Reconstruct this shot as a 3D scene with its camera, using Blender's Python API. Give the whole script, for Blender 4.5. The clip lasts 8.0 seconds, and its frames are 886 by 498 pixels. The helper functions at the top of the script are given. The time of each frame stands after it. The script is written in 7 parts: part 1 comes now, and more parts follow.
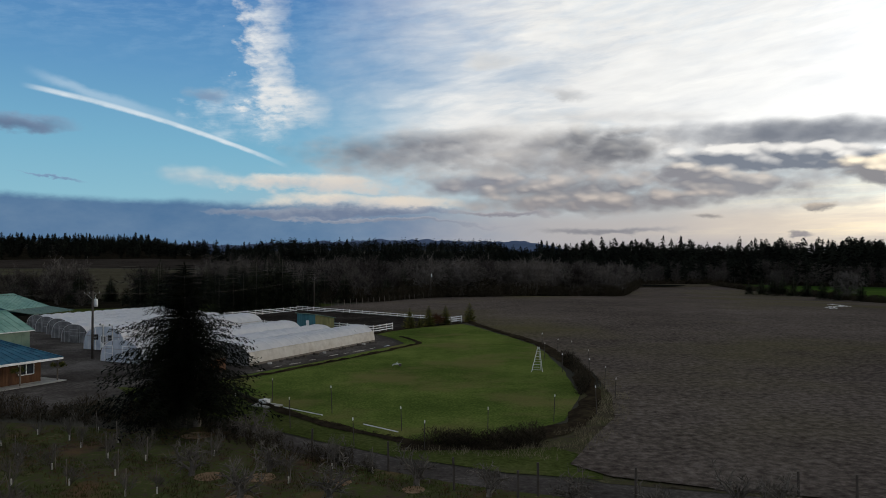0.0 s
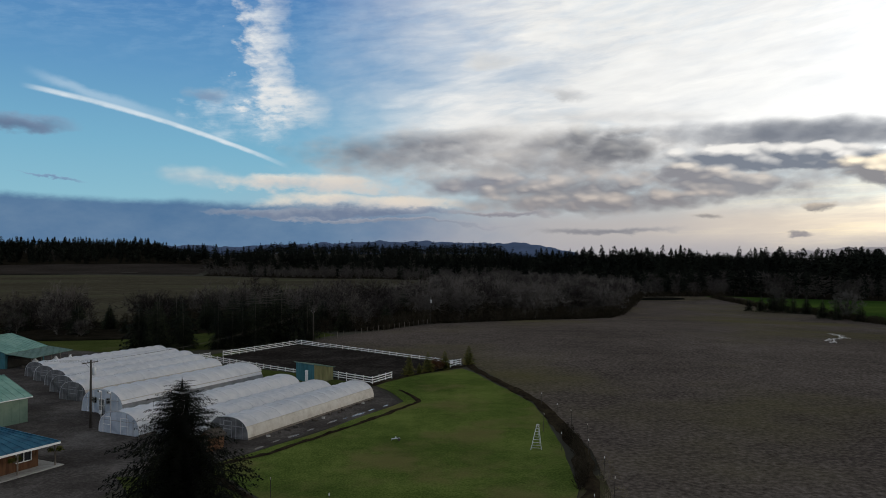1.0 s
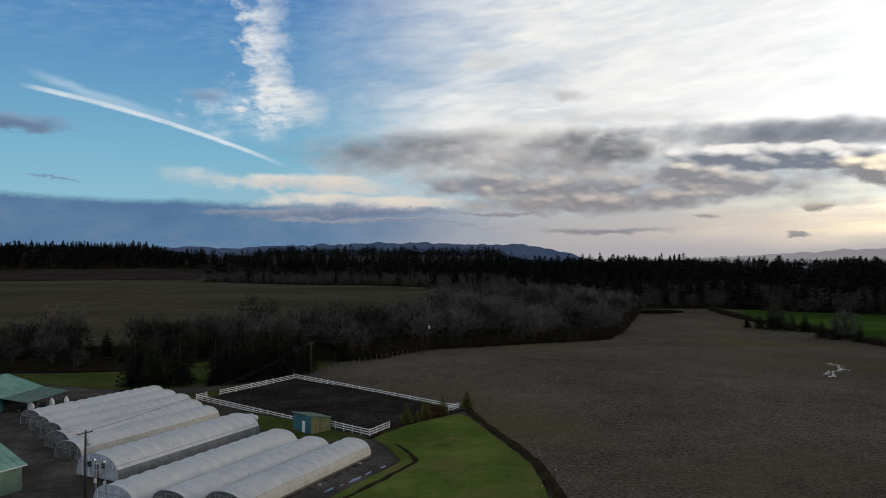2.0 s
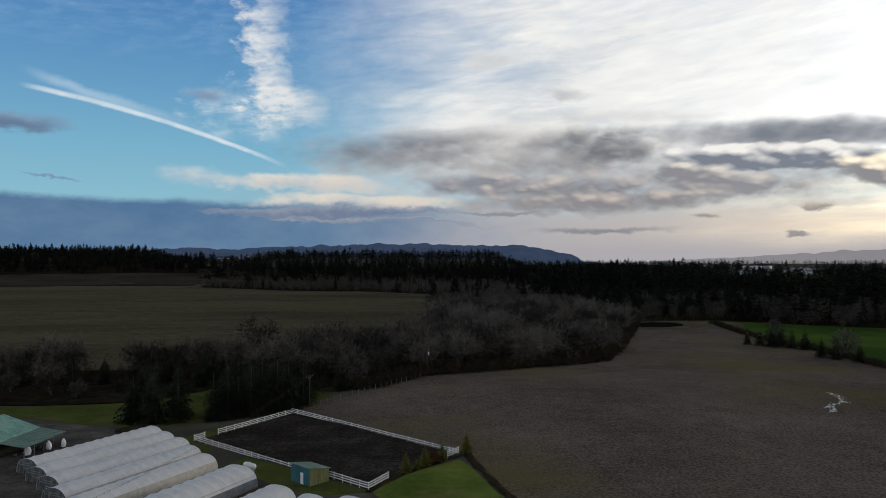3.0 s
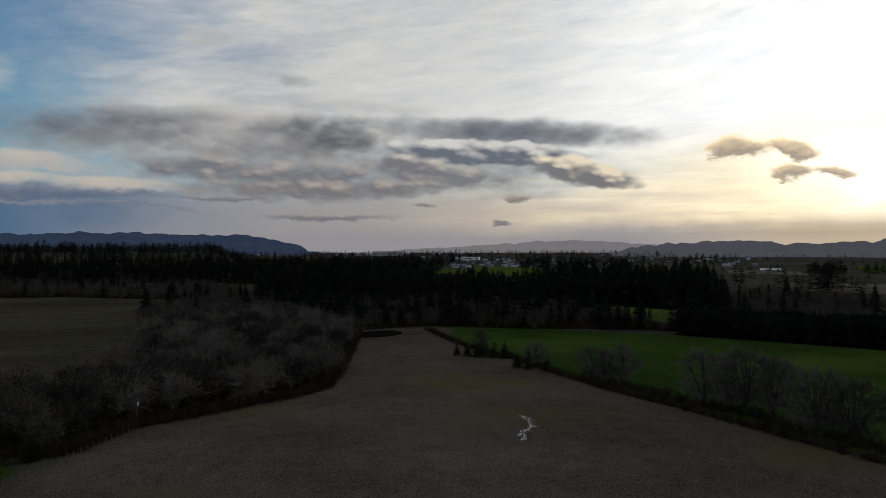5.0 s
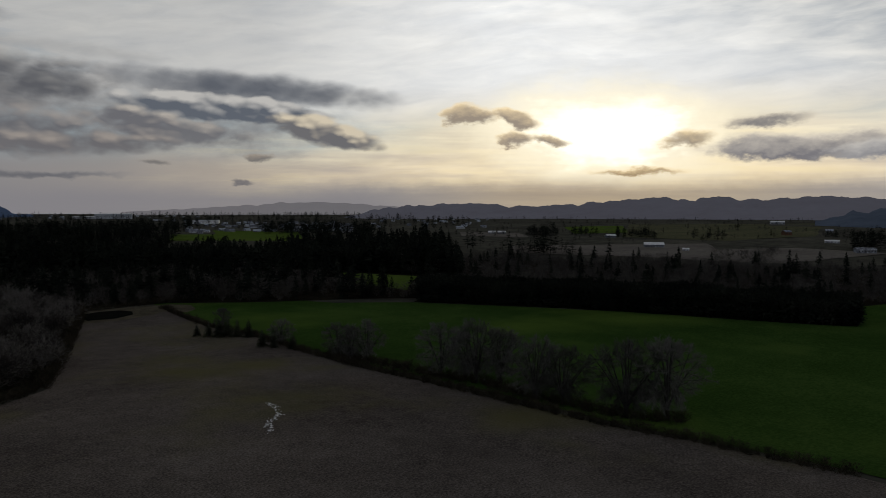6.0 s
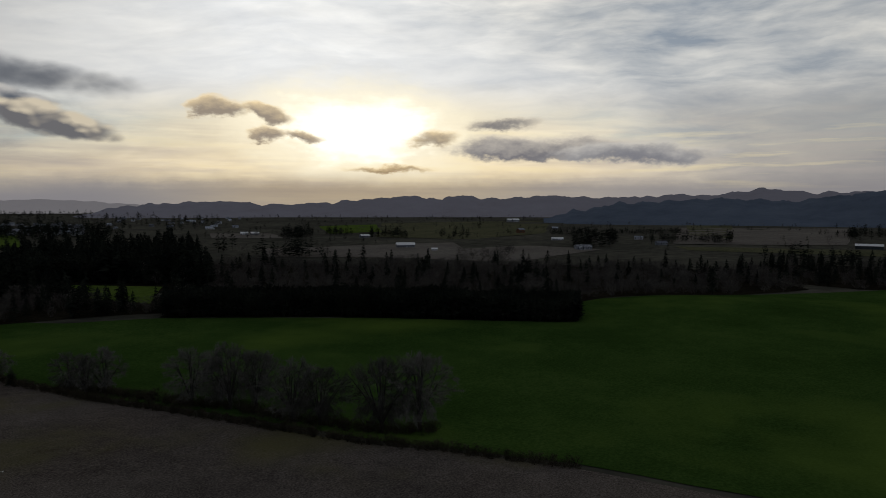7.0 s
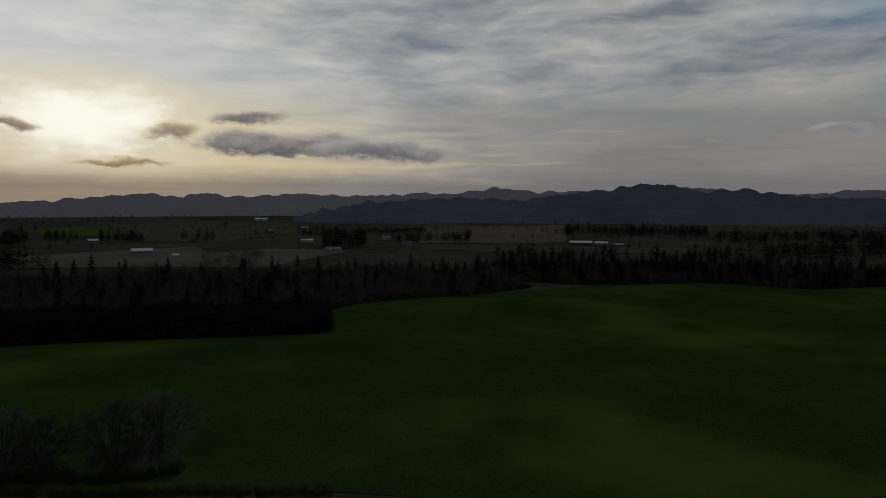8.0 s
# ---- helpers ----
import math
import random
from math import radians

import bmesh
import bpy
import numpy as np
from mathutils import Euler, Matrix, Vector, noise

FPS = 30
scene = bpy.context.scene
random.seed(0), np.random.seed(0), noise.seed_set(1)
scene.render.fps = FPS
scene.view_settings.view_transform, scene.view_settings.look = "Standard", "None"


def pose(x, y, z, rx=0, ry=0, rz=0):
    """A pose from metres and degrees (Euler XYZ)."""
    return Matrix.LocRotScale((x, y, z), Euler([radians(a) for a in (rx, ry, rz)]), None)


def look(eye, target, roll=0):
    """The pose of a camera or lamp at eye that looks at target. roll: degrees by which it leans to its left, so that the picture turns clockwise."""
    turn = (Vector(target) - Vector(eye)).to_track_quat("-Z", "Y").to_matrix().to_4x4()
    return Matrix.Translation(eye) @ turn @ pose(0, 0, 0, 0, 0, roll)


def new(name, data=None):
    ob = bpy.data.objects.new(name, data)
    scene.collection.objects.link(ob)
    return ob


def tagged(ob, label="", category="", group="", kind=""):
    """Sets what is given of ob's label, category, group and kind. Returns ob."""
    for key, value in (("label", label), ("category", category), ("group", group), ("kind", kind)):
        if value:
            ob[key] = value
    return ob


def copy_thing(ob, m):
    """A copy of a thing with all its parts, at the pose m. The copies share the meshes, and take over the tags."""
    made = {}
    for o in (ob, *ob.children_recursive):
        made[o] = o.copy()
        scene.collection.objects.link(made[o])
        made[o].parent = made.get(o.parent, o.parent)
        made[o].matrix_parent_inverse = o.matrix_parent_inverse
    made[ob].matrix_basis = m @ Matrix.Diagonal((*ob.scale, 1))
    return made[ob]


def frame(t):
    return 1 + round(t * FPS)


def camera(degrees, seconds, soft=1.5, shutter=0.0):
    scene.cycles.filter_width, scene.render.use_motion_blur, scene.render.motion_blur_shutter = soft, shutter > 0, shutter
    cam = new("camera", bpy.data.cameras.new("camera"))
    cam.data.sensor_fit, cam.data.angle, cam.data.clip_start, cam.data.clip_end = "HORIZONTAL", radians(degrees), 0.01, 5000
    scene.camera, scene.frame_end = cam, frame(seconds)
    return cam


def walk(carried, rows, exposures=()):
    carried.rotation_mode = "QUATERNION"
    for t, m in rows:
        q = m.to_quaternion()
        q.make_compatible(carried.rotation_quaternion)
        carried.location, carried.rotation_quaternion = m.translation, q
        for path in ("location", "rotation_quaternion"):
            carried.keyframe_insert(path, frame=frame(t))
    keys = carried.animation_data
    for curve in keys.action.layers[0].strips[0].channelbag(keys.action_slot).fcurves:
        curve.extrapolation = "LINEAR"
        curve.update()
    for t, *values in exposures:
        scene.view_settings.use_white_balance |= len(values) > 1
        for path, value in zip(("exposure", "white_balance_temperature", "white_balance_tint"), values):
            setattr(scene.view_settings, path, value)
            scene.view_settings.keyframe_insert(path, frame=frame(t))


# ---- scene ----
from mathutils.geometry import delaunay_2d_cdt

cam = camera(63.87, 8.0, soft=0.6)


def gimbal(x, y, z, tilt, turn):
    """A level camera: tilt up and turn to the right of +y, in degrees."""
    return pose(x, y, z, 90 + tilt, 0, -turn)


PATH = [
    (0, 0, 0, 12.38, 0.99, 0), (0.5, 0.02, 0.02, 16.77, 1.0, 0.0), (1, 0.1, 0.05, 21.05, 1.0, 0.02), (1.5, 0.19, 0.2, 25.46, 1.0, 0.08),
    (3, 0.3, 1.2, 38.64, 0.96, 0.17), (3.5, 0.3, 1.3, 43.33, 0.88, 0.23), (4, 0.45, 0.9, 47.78, 0.84, 3.96), (4.5, 0.96, 0.3, 52.01, 0.78, 12.14),
    (4.7, 1.26, 0.1, 53.6, 0.7, 15.91), (5.8, 1.51, 1.2, 62.46, -3.15, 38.6), (6, 1.54, 1.28, 64.03, -3.28, 42.4), (6.5, 1.37, 1.1, 68.1, -3.42, 52.2),
    (7, 1.1, 0.4, 72.5, -3.56, 61.95), (7.5, 1.05, -0.4, 77.4, -3.72, 71.8), (8, 0.87, -1.03, 82.52, -3.87, 81.88),
]
# the picture is held back as it turns to the sun, and fades at the end
EXPOSURE = [(0, 0.02), (3.8, 0.0), (4.5, -0.2), (4.7, -0.34), (5.8, -0.85), (6.5, -0.9), (7.65, -0.93), (7.8, -1.06), (7.9, -1.24), (8, -1.46)]
walk(cam, [(t, gimbal(x, y, z, p, r)) for t, x, y, z, p, r in PATH], EXPOSURE)

# ---- world: clear sky at the left, cirrus sheet, banks of stratocumulus, the sun behind thin cloud ----
SUN_AZ, SUN_EL = 55.2, 5.9


def lin(r, g, b):
    """Linear colour from 0..255 sRGB."""
    f = lambda c: c / 255 / 12.92 if c < 10.3 else ((c / 255 + 0.055) / 1.055) ** 2.4
    return (f(r), f(g), f(b), 1)


class N:
    """A node socket with arithmetic."""
    def __init__(self, tree, s):
        self.tree, self.s = tree, s

    def op(self, kind, *others, clamp=False):
        n = self.tree.nodes.new("ShaderNodeMath")
        n.operation, n.use_clamp = kind, clamp
        for i, o in enumerate((self, *others)):
            if isinstance(o, N):
                self.tree.links.new(o.s, n.inputs[i])
            else:
                n.inputs[i].default_value = o
        return N(self.tree, n.outputs[0])

    def __add__(self, o): return self.op("ADD", o)
    def __sub__(self, o): return self.op("SUBTRACT", o)
    def __mul__(self, o): return self.op("MULTIPLY", o)
    def __truediv__(self, o): return self.op("DIVIDE", o)

    def sq(self): return self * self

    def step(self, a, b):
        """Smooth step from a to b."""
        n = self.tree.nodes.new("ShaderNodeMapRange")
        n.interpolation_type = "SMOOTHSTEP"
        self.tree.links.new(self.s, n.inputs["Value"])
        n.inputs["From Min"].default_value = a
        if isinstance(b, N):
            self.tree.links.new(b.s, n.inputs["From Max"])
        else:
            n.inputs["From Max"].default_value = b
        return N(self.tree, n.outputs["Result"])


def mixc(tree, fac, a, b, kind="MIX"):
    n = tree.nodes.new("ShaderNodeMix")
    n.data_type, n.blend_type = "RGBA", kind
    for sock, v in ((n.inputs[0], fac), (n.inputs[6], a), (n.inputs[7], b)):
        if isinstance(v, N):
            tree.links.new(v.s, sock)
        else:
            sock.default_value = v
    return N(tree, n.outputs[2])


def ramp(tree, fac, stops):
    n = tree.nodes.new("ShaderNodeValToRGB")
    e = n.color_ramp.elements
    while len(e) < len(stops):
        e.new(0.5)
    for el, (p, c) in zip(e, stops):
        el.position, el.color = p, c
    tree.links.new(fac.s, n.inputs[0])
    return N(tree, n.outputs[0])


def xyz(tree, x, y, z):
    n = tree.nodes.new("ShaderNodeCombineXYZ")
    for i, v in enumerate((x, y, z)):
        if isinstance(v, N):
            tree.links.new(v.s, n.inputs[i])
        else:
            n.inputs[i].default_value = v
    return N(tree, n.outputs[0])


def noise_of(tree, vec, scale, detail=4, rough=0.55, lac=2.0, twist=0.0):
    n = tree.nodes.new("ShaderNodeTexNoise")
    tree.links.new(vec.s, n.inputs["Vector"])
    for k, v in (("Scale", scale), ("Detail", detail), ("Roughness", rough), ("Lacunarity", lac), ("Distortion", twist)):
        n.inputs[k].default_value = v
    return N(tree, n.outputs["Fac"])


def cloud_group(name, build):
    """A node group that lays one cloud over the sky's colour; build returns its colour from the group's inputs."""
    g = bpy.data.node_groups.new(name, "ShaderNodeTree")
    for k in ("col", "dark", "light"):
        g.interface.new_socket(k, in_out="INPUT", socket_type="NodeSocketColor")
    for k in CLOUD_INPUTS:
        g.interface.new_socket(k, in_out="INPUT", socket_type="NodeSocketFloat")
    g.interface.new_socket("col", in_out="OUTPUT", socket_type="NodeSocketColor")
    gi, go = g.nodes.new("NodeGroupInput"), g.nodes.new("NodeGroupOutput")
    res = build(g, {k: N(g, gi.outputs[k]) for k in ("col", "dark", "light") + CLOUD_INPUTS})
    g.links.new(res.s, go.inputs[0])
    return g


CLOUD_INPUTS = ("az", "wa", "we", "grain", "lump", "across", "a", "e", "w", "h", "slope", "edge", "rough", "mid", "amount")


def soft_cloud(g, v):
    """A smoky cloud with an even edge."""
    da = (v["wa"] - v["a"]) / v["w"]
    de = (v["we"] - v["e"] - (v["az"] - v["a"]) * v["slope"]) / v["h"]
    body = (da.sq() + de.sq()) * -1.0 + 1.0 + (v["grain"] * 1.5 + v["lump"] * 1.2) * v["rough"]
    m = body.step(-0.1, v["edge"])
    lit = (de * 0.55 + 0.3 + v["mid"] + (v["lump"] * 1.2 + v["grain"]) + (m * -0.95 + 0.85)).op("ADD", 0.0, clamp=True)
    return mixc(g, m * v["amount"], v["col"], mixc(g, lit, v["dark"], v["light"]))


def heap_cloud(g, v):
    """A heap with a lumpy lit crown and a flat shaded base."""
    da = (v["wa"] - v["a"]) / v["w"]
    de = (v["we"] - v["e"] - (v["az"] - v["a"]) * v["slope"]) / v["h"]
    body = (da.sq() + de.sq()) * -1.0 + 1.1 + v["lump"] * v["rough"]
    m = body.step(0.0, v["edge"])
    lit = ((de - v["mid"] + v["lump"] * 0.7).step(0.0, 0.95) + v["across"] * 0.9).op("ADD", 0.0, clamp=True)
    return mixc(g, m * v["amount"], v["col"], mixc(g, lit, v["dark"], v["light"]))


def lay(tree, group, **values):
    """Puts one cloud of that group into the sky."""
    n = tree.nodes.new("ShaderNodeGroup")
    n.node_tree = group
    for k, v in values.items():
        if isinstance(v, N):
            tree.links.new(v.s, n.inputs[k])
        else:
            n.inputs[k].default_value = v
    return N(tree, n.outputs[0])


def make_sky():
    w = bpy.data.worlds.new("sky")
    scene.world = w
    w.use_nodes = True
    t = w.node_tree
    t.nodes.clear()
    co = t.nodes.new("ShaderNodeTexCoord")
    sep = t.nodes.new("ShaderNodeSeparateXYZ")
    t.links.new(co.outputs["Generated"], sep.inputs[0])
    X, Y, Z = (N(t, s) for s in sep.outputs)
    az = X.op("ARCTAN2", Y) * 57.2958
    el = Z.op("ARCSINE") * 57.2958
    # shared fields of turbulence
    p1 = xyz(t, az * 0.1, el * 0.16, 0.3)
    n1 = noise_of(t, p1, 1.0, 5, 0.55) - 0.5
    n2 = noise_of(t, xyz(t, az * 0.1, el * 0.2, 7.7), 1.9, 5, 0.6) - 0.5
    n3 = noise_of(t, xyz(t, az * 0.3, el * 0.5, 3.1), 1.6, 4, 0.6) - 0.5
    lump = noise_of(t, xyz(t, az * 0.28, el * 0.55, 12.0), 1.0, 3, 0.5) - 0.5
    # streaks that fan from the sun side
    slant = el - az.op("MINIMUM", 48.0) * 0.10
    st1 = noise_of(t, xyz(t, az * 0.055, slant * 0.26 + n1 * 0.7, 1.0), 1.3, 5, 0.55, twist=0.35)
    st2 = noise_of(t, xyz(t, az * 0.12, slant * 0.6 + n1 * 0.9, 5.0), 1.5, 5, 0.55, twist=0.35)
    wa, we = az + n1 * 3.0 + n3 * 1.2, el + n2 * 1.9 + n3 * 0.8
    # nearness to the sun
    cd = ((az - SUN_AZ) * 0.72).sq() + ((el - SUN_EL) * 1.25).sq()
    dist = cd.op("SQRT")

    sky = t.nodes.new("ShaderNodeTexSky")
    sky.sky_type, sky.sun_disc = "NISHITA", False
    sky.sun_elevation, sky.sun_rotation = radians(SUN_EL), radians(SUN_AZ)
    nish = mixc(t, 1.0, N(t, sky.outputs[0]), (0.06, 0.06, 0.06, 1), "MULTIPLY")
    clear = ramp(t, el / 40.0, [(0.0, lin(160, 190, 205)), (0.12, lin(140, 194, 215)), (0.22, lin(122, 181, 211)), (0.36, lin(98, 155, 201)), (0.5, lin(78, 133, 190)), (1.0, lin(50, 100, 165))])
    c = mixc(t, 0.12, clear, nish)

    # thin veil low over the horizon, warmer towards the sun
    veil = mixc(t, (az + n1 * 10).step(-30, 25), lin(150, 165, 186), lin(184, 177, 173))
    veil = mixc(t, dist.step(30, 6), veil, lin(236, 216, 182))
    c = mixc(t, (el + n1 * 2).step(7.5, 2.5) * (az + n1 * 8).step(-24, -4), c, veil)

    # high cirrus sheet
    sheet_a = (az + n1 * 9 + n3 * 4.0 + el * -0.25).step(-17, -1)
    tex = (st1 * 0.65 + st2 * 0.35)
    sheet = sheet_a * (tex * 2.0 - 0.28 + az.op("MINIMUM", 26.0) * 0.024).op("ADD", 0.0, clamp=True)
    shade = mixc(t, (st2 * 1.6 - 0.3 + n1 * 0.5).op("ADD", 0.0, clamp=True), lin(218, 220, 222), lin(247, 246, 242))
    sheet = sheet * (el + n2 * 3).step(3.0, 9.0)
    c = mixc(t, sheet, c, shade)
    # its greyer, bluer thick part beyond the sun
    far = (az + n1 * 14 + el * 1.2).step(72, 92)
    grey = mixc(t, (st1 * 2.2 + st2 * 1.1 - 1.2 + n2 * 0.5).op("ADD", 0.0, clamp=True), lin(124, 138, 154), lin(236, 233, 225))
    c = mixc(t, far * 0.85 * (el + n2 * 2).step(5.5, 9.0), c, grey)
    low = mixc(t, (st1 * 1.7 - 0.4).op("ADD", 0.0, clamp=True), lin(138, 140, 146), lin(186, 180, 170))
    c = mixc(t, far * (el + n2 * 2).step(10.0, 6.0) * 0.8, c, low)
    top_blue = (az + n1 * 6).step(100, 118) * (el + n2 * 4).step(9, 14)
    c = mixc(t, top_blue * 0.55, c, lin(120, 168, 208))

    # warm light round the sun
    c = mixc(t, dist.step(20, 3) * (el + n2 * 1.2).step(10, 5.5) * 0.85, c, lin(252, 232, 190))
    c = mixc(t, dist.step(30, 10) * (st2 * 2.2 - 0.75).op("ADD", 0.0, clamp=True) * (el + n2).step(9, 5) * 0.7, c, (1.1, 0.95, 0.68, 1))
    hs = noise_of(t, xyz(t, az * 0.06 + n1 * 0.3, el * 0.85 + n3 * 0.15, 21.0), 1.5, 5, 0.55)
    lowmask = (el + n2 * 1.5).step(8.5, 4.0) * (az + n1 * 6).step(14, 30)
    c = mixc(t, (hs * 3.0 - 1.25).op("ADD", 0.0, clamp=True) * lowmask * 0.75, c, lin(186, 176, 170))
    c = mixc(t, (hs * -3.2 + 1.35).op("ADD", 0.0, clamp=True) * lowmask * 0.8, c, lin(255, 236, 186))
    # brightness of the sheet rises towards the sun
    boost = (az + n1 * 6).step(25, 38) * 0.15 + (az + n1 * 6).step(36, 54) * 0.05 + dist.step(36, 4) * 0.52 + (az + n1 * 5).step(58, 84) * 0.28 + (((az - 52) * 0.55).sq() + (el - 16).sq()).op("SQRT").step(14, 2) * (st1 * 1.4 - 0.2) * 0.55 + 1.0
    core = (((az - SUN_AZ) * 0.66).sq() + ((el - SUN_EL) * 1.55).sq()).op("SQRT") + n1 * 5.0 + n3 * 2.5 + (st2 - 0.5) * 3.0
    c = mixc(t, 1.0, c, xyz(t, boost, boost, boost), "MULTIPLY")
    c = mixc(t, core.step(8.0, 2.6), c, (1.95, 1.78, 1.36, 1))
    c = mixc(t, core.step(4.6, 1.2), c, (2.7, 2.6, 2.3, 1))

    smoky, heaped = cloud_group("smoky_cloud", soft_cloud), cloud_group("heaped_cloud", heap_cloud)

    def cloud(col, a, e, w, h, dark, light, soft=0.5, rough=1.0, slope=0.0, mid=0.0, amount=1.0):
        """One cloud: place and half size in degrees, its shaded and its lit colour; thinner and brighter towards the sun."""
        k = 1 + 1.0 * min(1.0, max(0.0, (a - 33) / 12))
        dark, light = tuple(v * k for v in dark), tuple(v * k for v in light)
        return lay(t, smoky, col=col, dark=dark, light=light, az=az, wa=wa, we=we, grain=n3, lump=lump, a=a, e=e, w=w, h=h, slope=slope, edge=soft * 1.25, rough=rough, mid=mid, amount=amount)

    # feathered white plume, contrail
    pa, pe = az + n1 * 6 + n3 * 7, el + n2 * 4
    pl = ((pa + 13.3 + (el - 14) * 0.06) / 2.3).sq() + ((pe - 15.8) / 6.4).sq()
    feather = noise_of(t, xyz(t, az * 0.22 + n1 * 1.5, slant * 0.85, 9.0), 2.2, 5, 0.6)
    c = mixc(t, (pl * -1.0 + 1.0 + n3 * 2.2).step(-0.2, 1.5) * (feather * 1.7 - 0.1).op("ADD", 0.0, clamp=True), c, lin(240, 238, 234))
    pl = ((pa + 15.5) / 4.5).sq() + ((pe - 11.6) / 3.0).sq()
    c = mixc(t, (pl * -1.0 + 1.0 + n3 * 1.5).step(0.0, 1.5) * (feather * 2.2 - 0.6).op("ADD", 0.0, clamp=True) * 0.8, c, lin(222, 230, 236))
    pl = ((pa + 11.9) / 3.4).sq() + ((pe - 12.2) / 2.2).sq()
    c = mixc(t, (pl * -1.0 + 1.0 + n3 * 2).step(0.0, 1.2) * (feather * 1.6 - 0.1).op("ADD", 0.0, clamp=True), c, lin(232, 232, 230))
    thin = (feather * 1.8 - 0.75 + n1).op("ADD", 0.0, clamp=True) * (el + n2 * 4).step(13, 18) * 0.35
    c = mixc(t, thin, c, lin(170, 200, 226))
    line = (el - 12.03 + (az + 30.6) * 0.252 + n3 * 0.15 - (az + 31) * (az + 12.3) * -0.008).op("ABSOLUTE")
    c = mixc(t, line.step(0.26, 0.05) * az.step(-31, -29) * az.step(-11.8, -15.5) * (n3 * 1.2 + 0.8), c, lin(212, 224, 232))
    line = (el - 13.0 + (az + 30) * 0.25 + n3 * 0.7 + n1).op("ABSOLUTE")
    c = mixc(t, line.step(0.6, 0.05) * az.step(-31, -28) * az.step(-17, -26) * 0.4, c, lin(200, 218, 232))

    c = cloud(c, -11, 6.1, 8.5, 0.9, lin(196, 196, 196), lin(240, 228, 212), 0.9)
    c = cloud(c, -6, 4.6, 9, 0.8, lin(205, 200, 196), lin(240, 226, 206), 0.9)
    c = cloud(c, -31, 9.6, 4.5, 0.9, lin(98, 118, 146), lin(128, 150, 176), 0.8, 0.7)
    c = cloud(c, -18.5, 12.9, 1.9, 0.6, lin(120, 146, 176), lin(146, 170, 192), 1.0, 0.8)
    c = cloud(c, -29, 6.0, 2.2, 0.12, lin(110, 140, 170), lin(130, 160, 190), 1.0, 0.5)
    # slate band low at the left
    band = (el + n2 * 0.9 + n3 * 0.5 + az * 0.012).step(4.6, 3.9) * (az + n1 * 12 + n3 * 4).step(9, -12)
    c = mixc(t, band, c, mixc(t, (n2 * 1.2 + 0.35 + el * -0.06).op("ADD", 0.0, clamp=True), lin(80, 114, 150), lin(122, 146, 170)))
    c = cloud(c, -8, 3.9, 12, 0.42, lin(112, 126, 150), lin(150, 158, 172), 0.7, 0.5)
    # the stratocumulus bank: cauliflower tops, flat shaded bases
    def cells(scale, seed, da=0.0, de=0.0):
        v = t.nodes.new("ShaderNodeTexVoronoi")
        v.feature = "SMOOTH_F1"
        v.inputs["Smoothness"].default_value = 0.35
        v.inputs["Scale"].default_value = scale
        t.links.new(xyz(t, (az + da) * 0.5 + n3 * 0.35, (el + de) * 1.0 + n3 * 0.3, seed).s, v.inputs["Vector"])
        return N(t, v.outputs["Distance"]) * -1.0 + 0.42
    big, small = cells(0.8, 3.0), cells(1.9, 8.0)
    tuft = big * 1.0 + small * 0.45 + n3 * 0.5
    # the same relief a little nearer the sun, for the light that falls across it
    across = (big - cells(0.8, 3.0, 0.55, 0.4)) * 0.9 + (small - cells(1.9, 8.0, 0.25, 0.2)) * 0.45

    pwa, pwe = az + n1 * 3.0, el + n2 * 0.9

    def puff(col, a, e, w, h, dark, light, edge=0.35, knobs=0.8, slope=0.0, amount=1.0, top=-0.05):
        """One heap of cloud: place and half size in degrees; knobs: how lumpy its edge is; top: where its lit crown begins."""
        k = 1 + 0.75 * min(1.0, max(0.0, (a - 30) / 9))
        dark, light = tuple(v * k for v in dark), tuple(v * k for v in light)
        return lay(t, heaped, col=col, dark=dark, light=light, az=az, wa=pwa, we=pwe, lump=tuft, across=across, a=a, e=e, w=w * 1.25, h=h * 1.4, slope=slope, edge=edge * 1.6, rough=knobs, mid=top, amount=amount)

    c = cloud(c, 6, 7.6, 19, 3.6, lin(150, 149, 152), lin(194, 191, 189), 1.3, 0.9, -0.02, 0.0, 0.92)
    c = cloud(c, 23, 7.0, 14, 3.3, lin(138, 141, 148), lin(186, 184, 183), 1.3, 0.9, -0.07, 0.0, 0.92)
    c = puff(c, 13, 11.2, 8.5, 0.5, lin(176, 176, 178), lin(206, 206, 205), 1.2, 0.5, -0.04, 0.7)
    c = puff(c, 5, 9.9, 8.5, 1.1, lin(158, 157, 159), lin(198, 196, 193), 1.3, 0.6, 0.02, 0.8)
    c = puff(c, -3.4, 8.8, 8.0, 1.5, lin(98, 102, 115), lin(160, 160, 164), 1.0, 0.5, 0.05, 0.97, 0.3)
    c = puff(c, 8.3, 9.3, 2.6, 0.95, lin(128, 129, 136), lin(186, 184, 182), 0.9, 0.7, 0.1, 0.8)
    c = puff(c, 9.5, 7.6, 7.0, 1.1, lin(142, 141, 145), lin(196, 192, 188), 0.8, 0.9, -0.02, 0.85)
    c = puff(c, 12.9, 8.9, 3.9, 1.35, lin(114, 116, 123), lin(192, 190, 187), 0.7, 0.8, -0.06, 0.95, 0.3)
    c = puff(c, 28, 9.15, 10.5, 0.95, lin(112, 118, 130), lin(164, 168, 175), 0.7, 0.45, -0.06, 0.95, 0.3)
    c = puff(c, 3.5, 6.2, 5.6, 0.85, lin(126, 127, 138), lin(186, 182, 180), 0.7, 0.7, 0.0, 0.9)
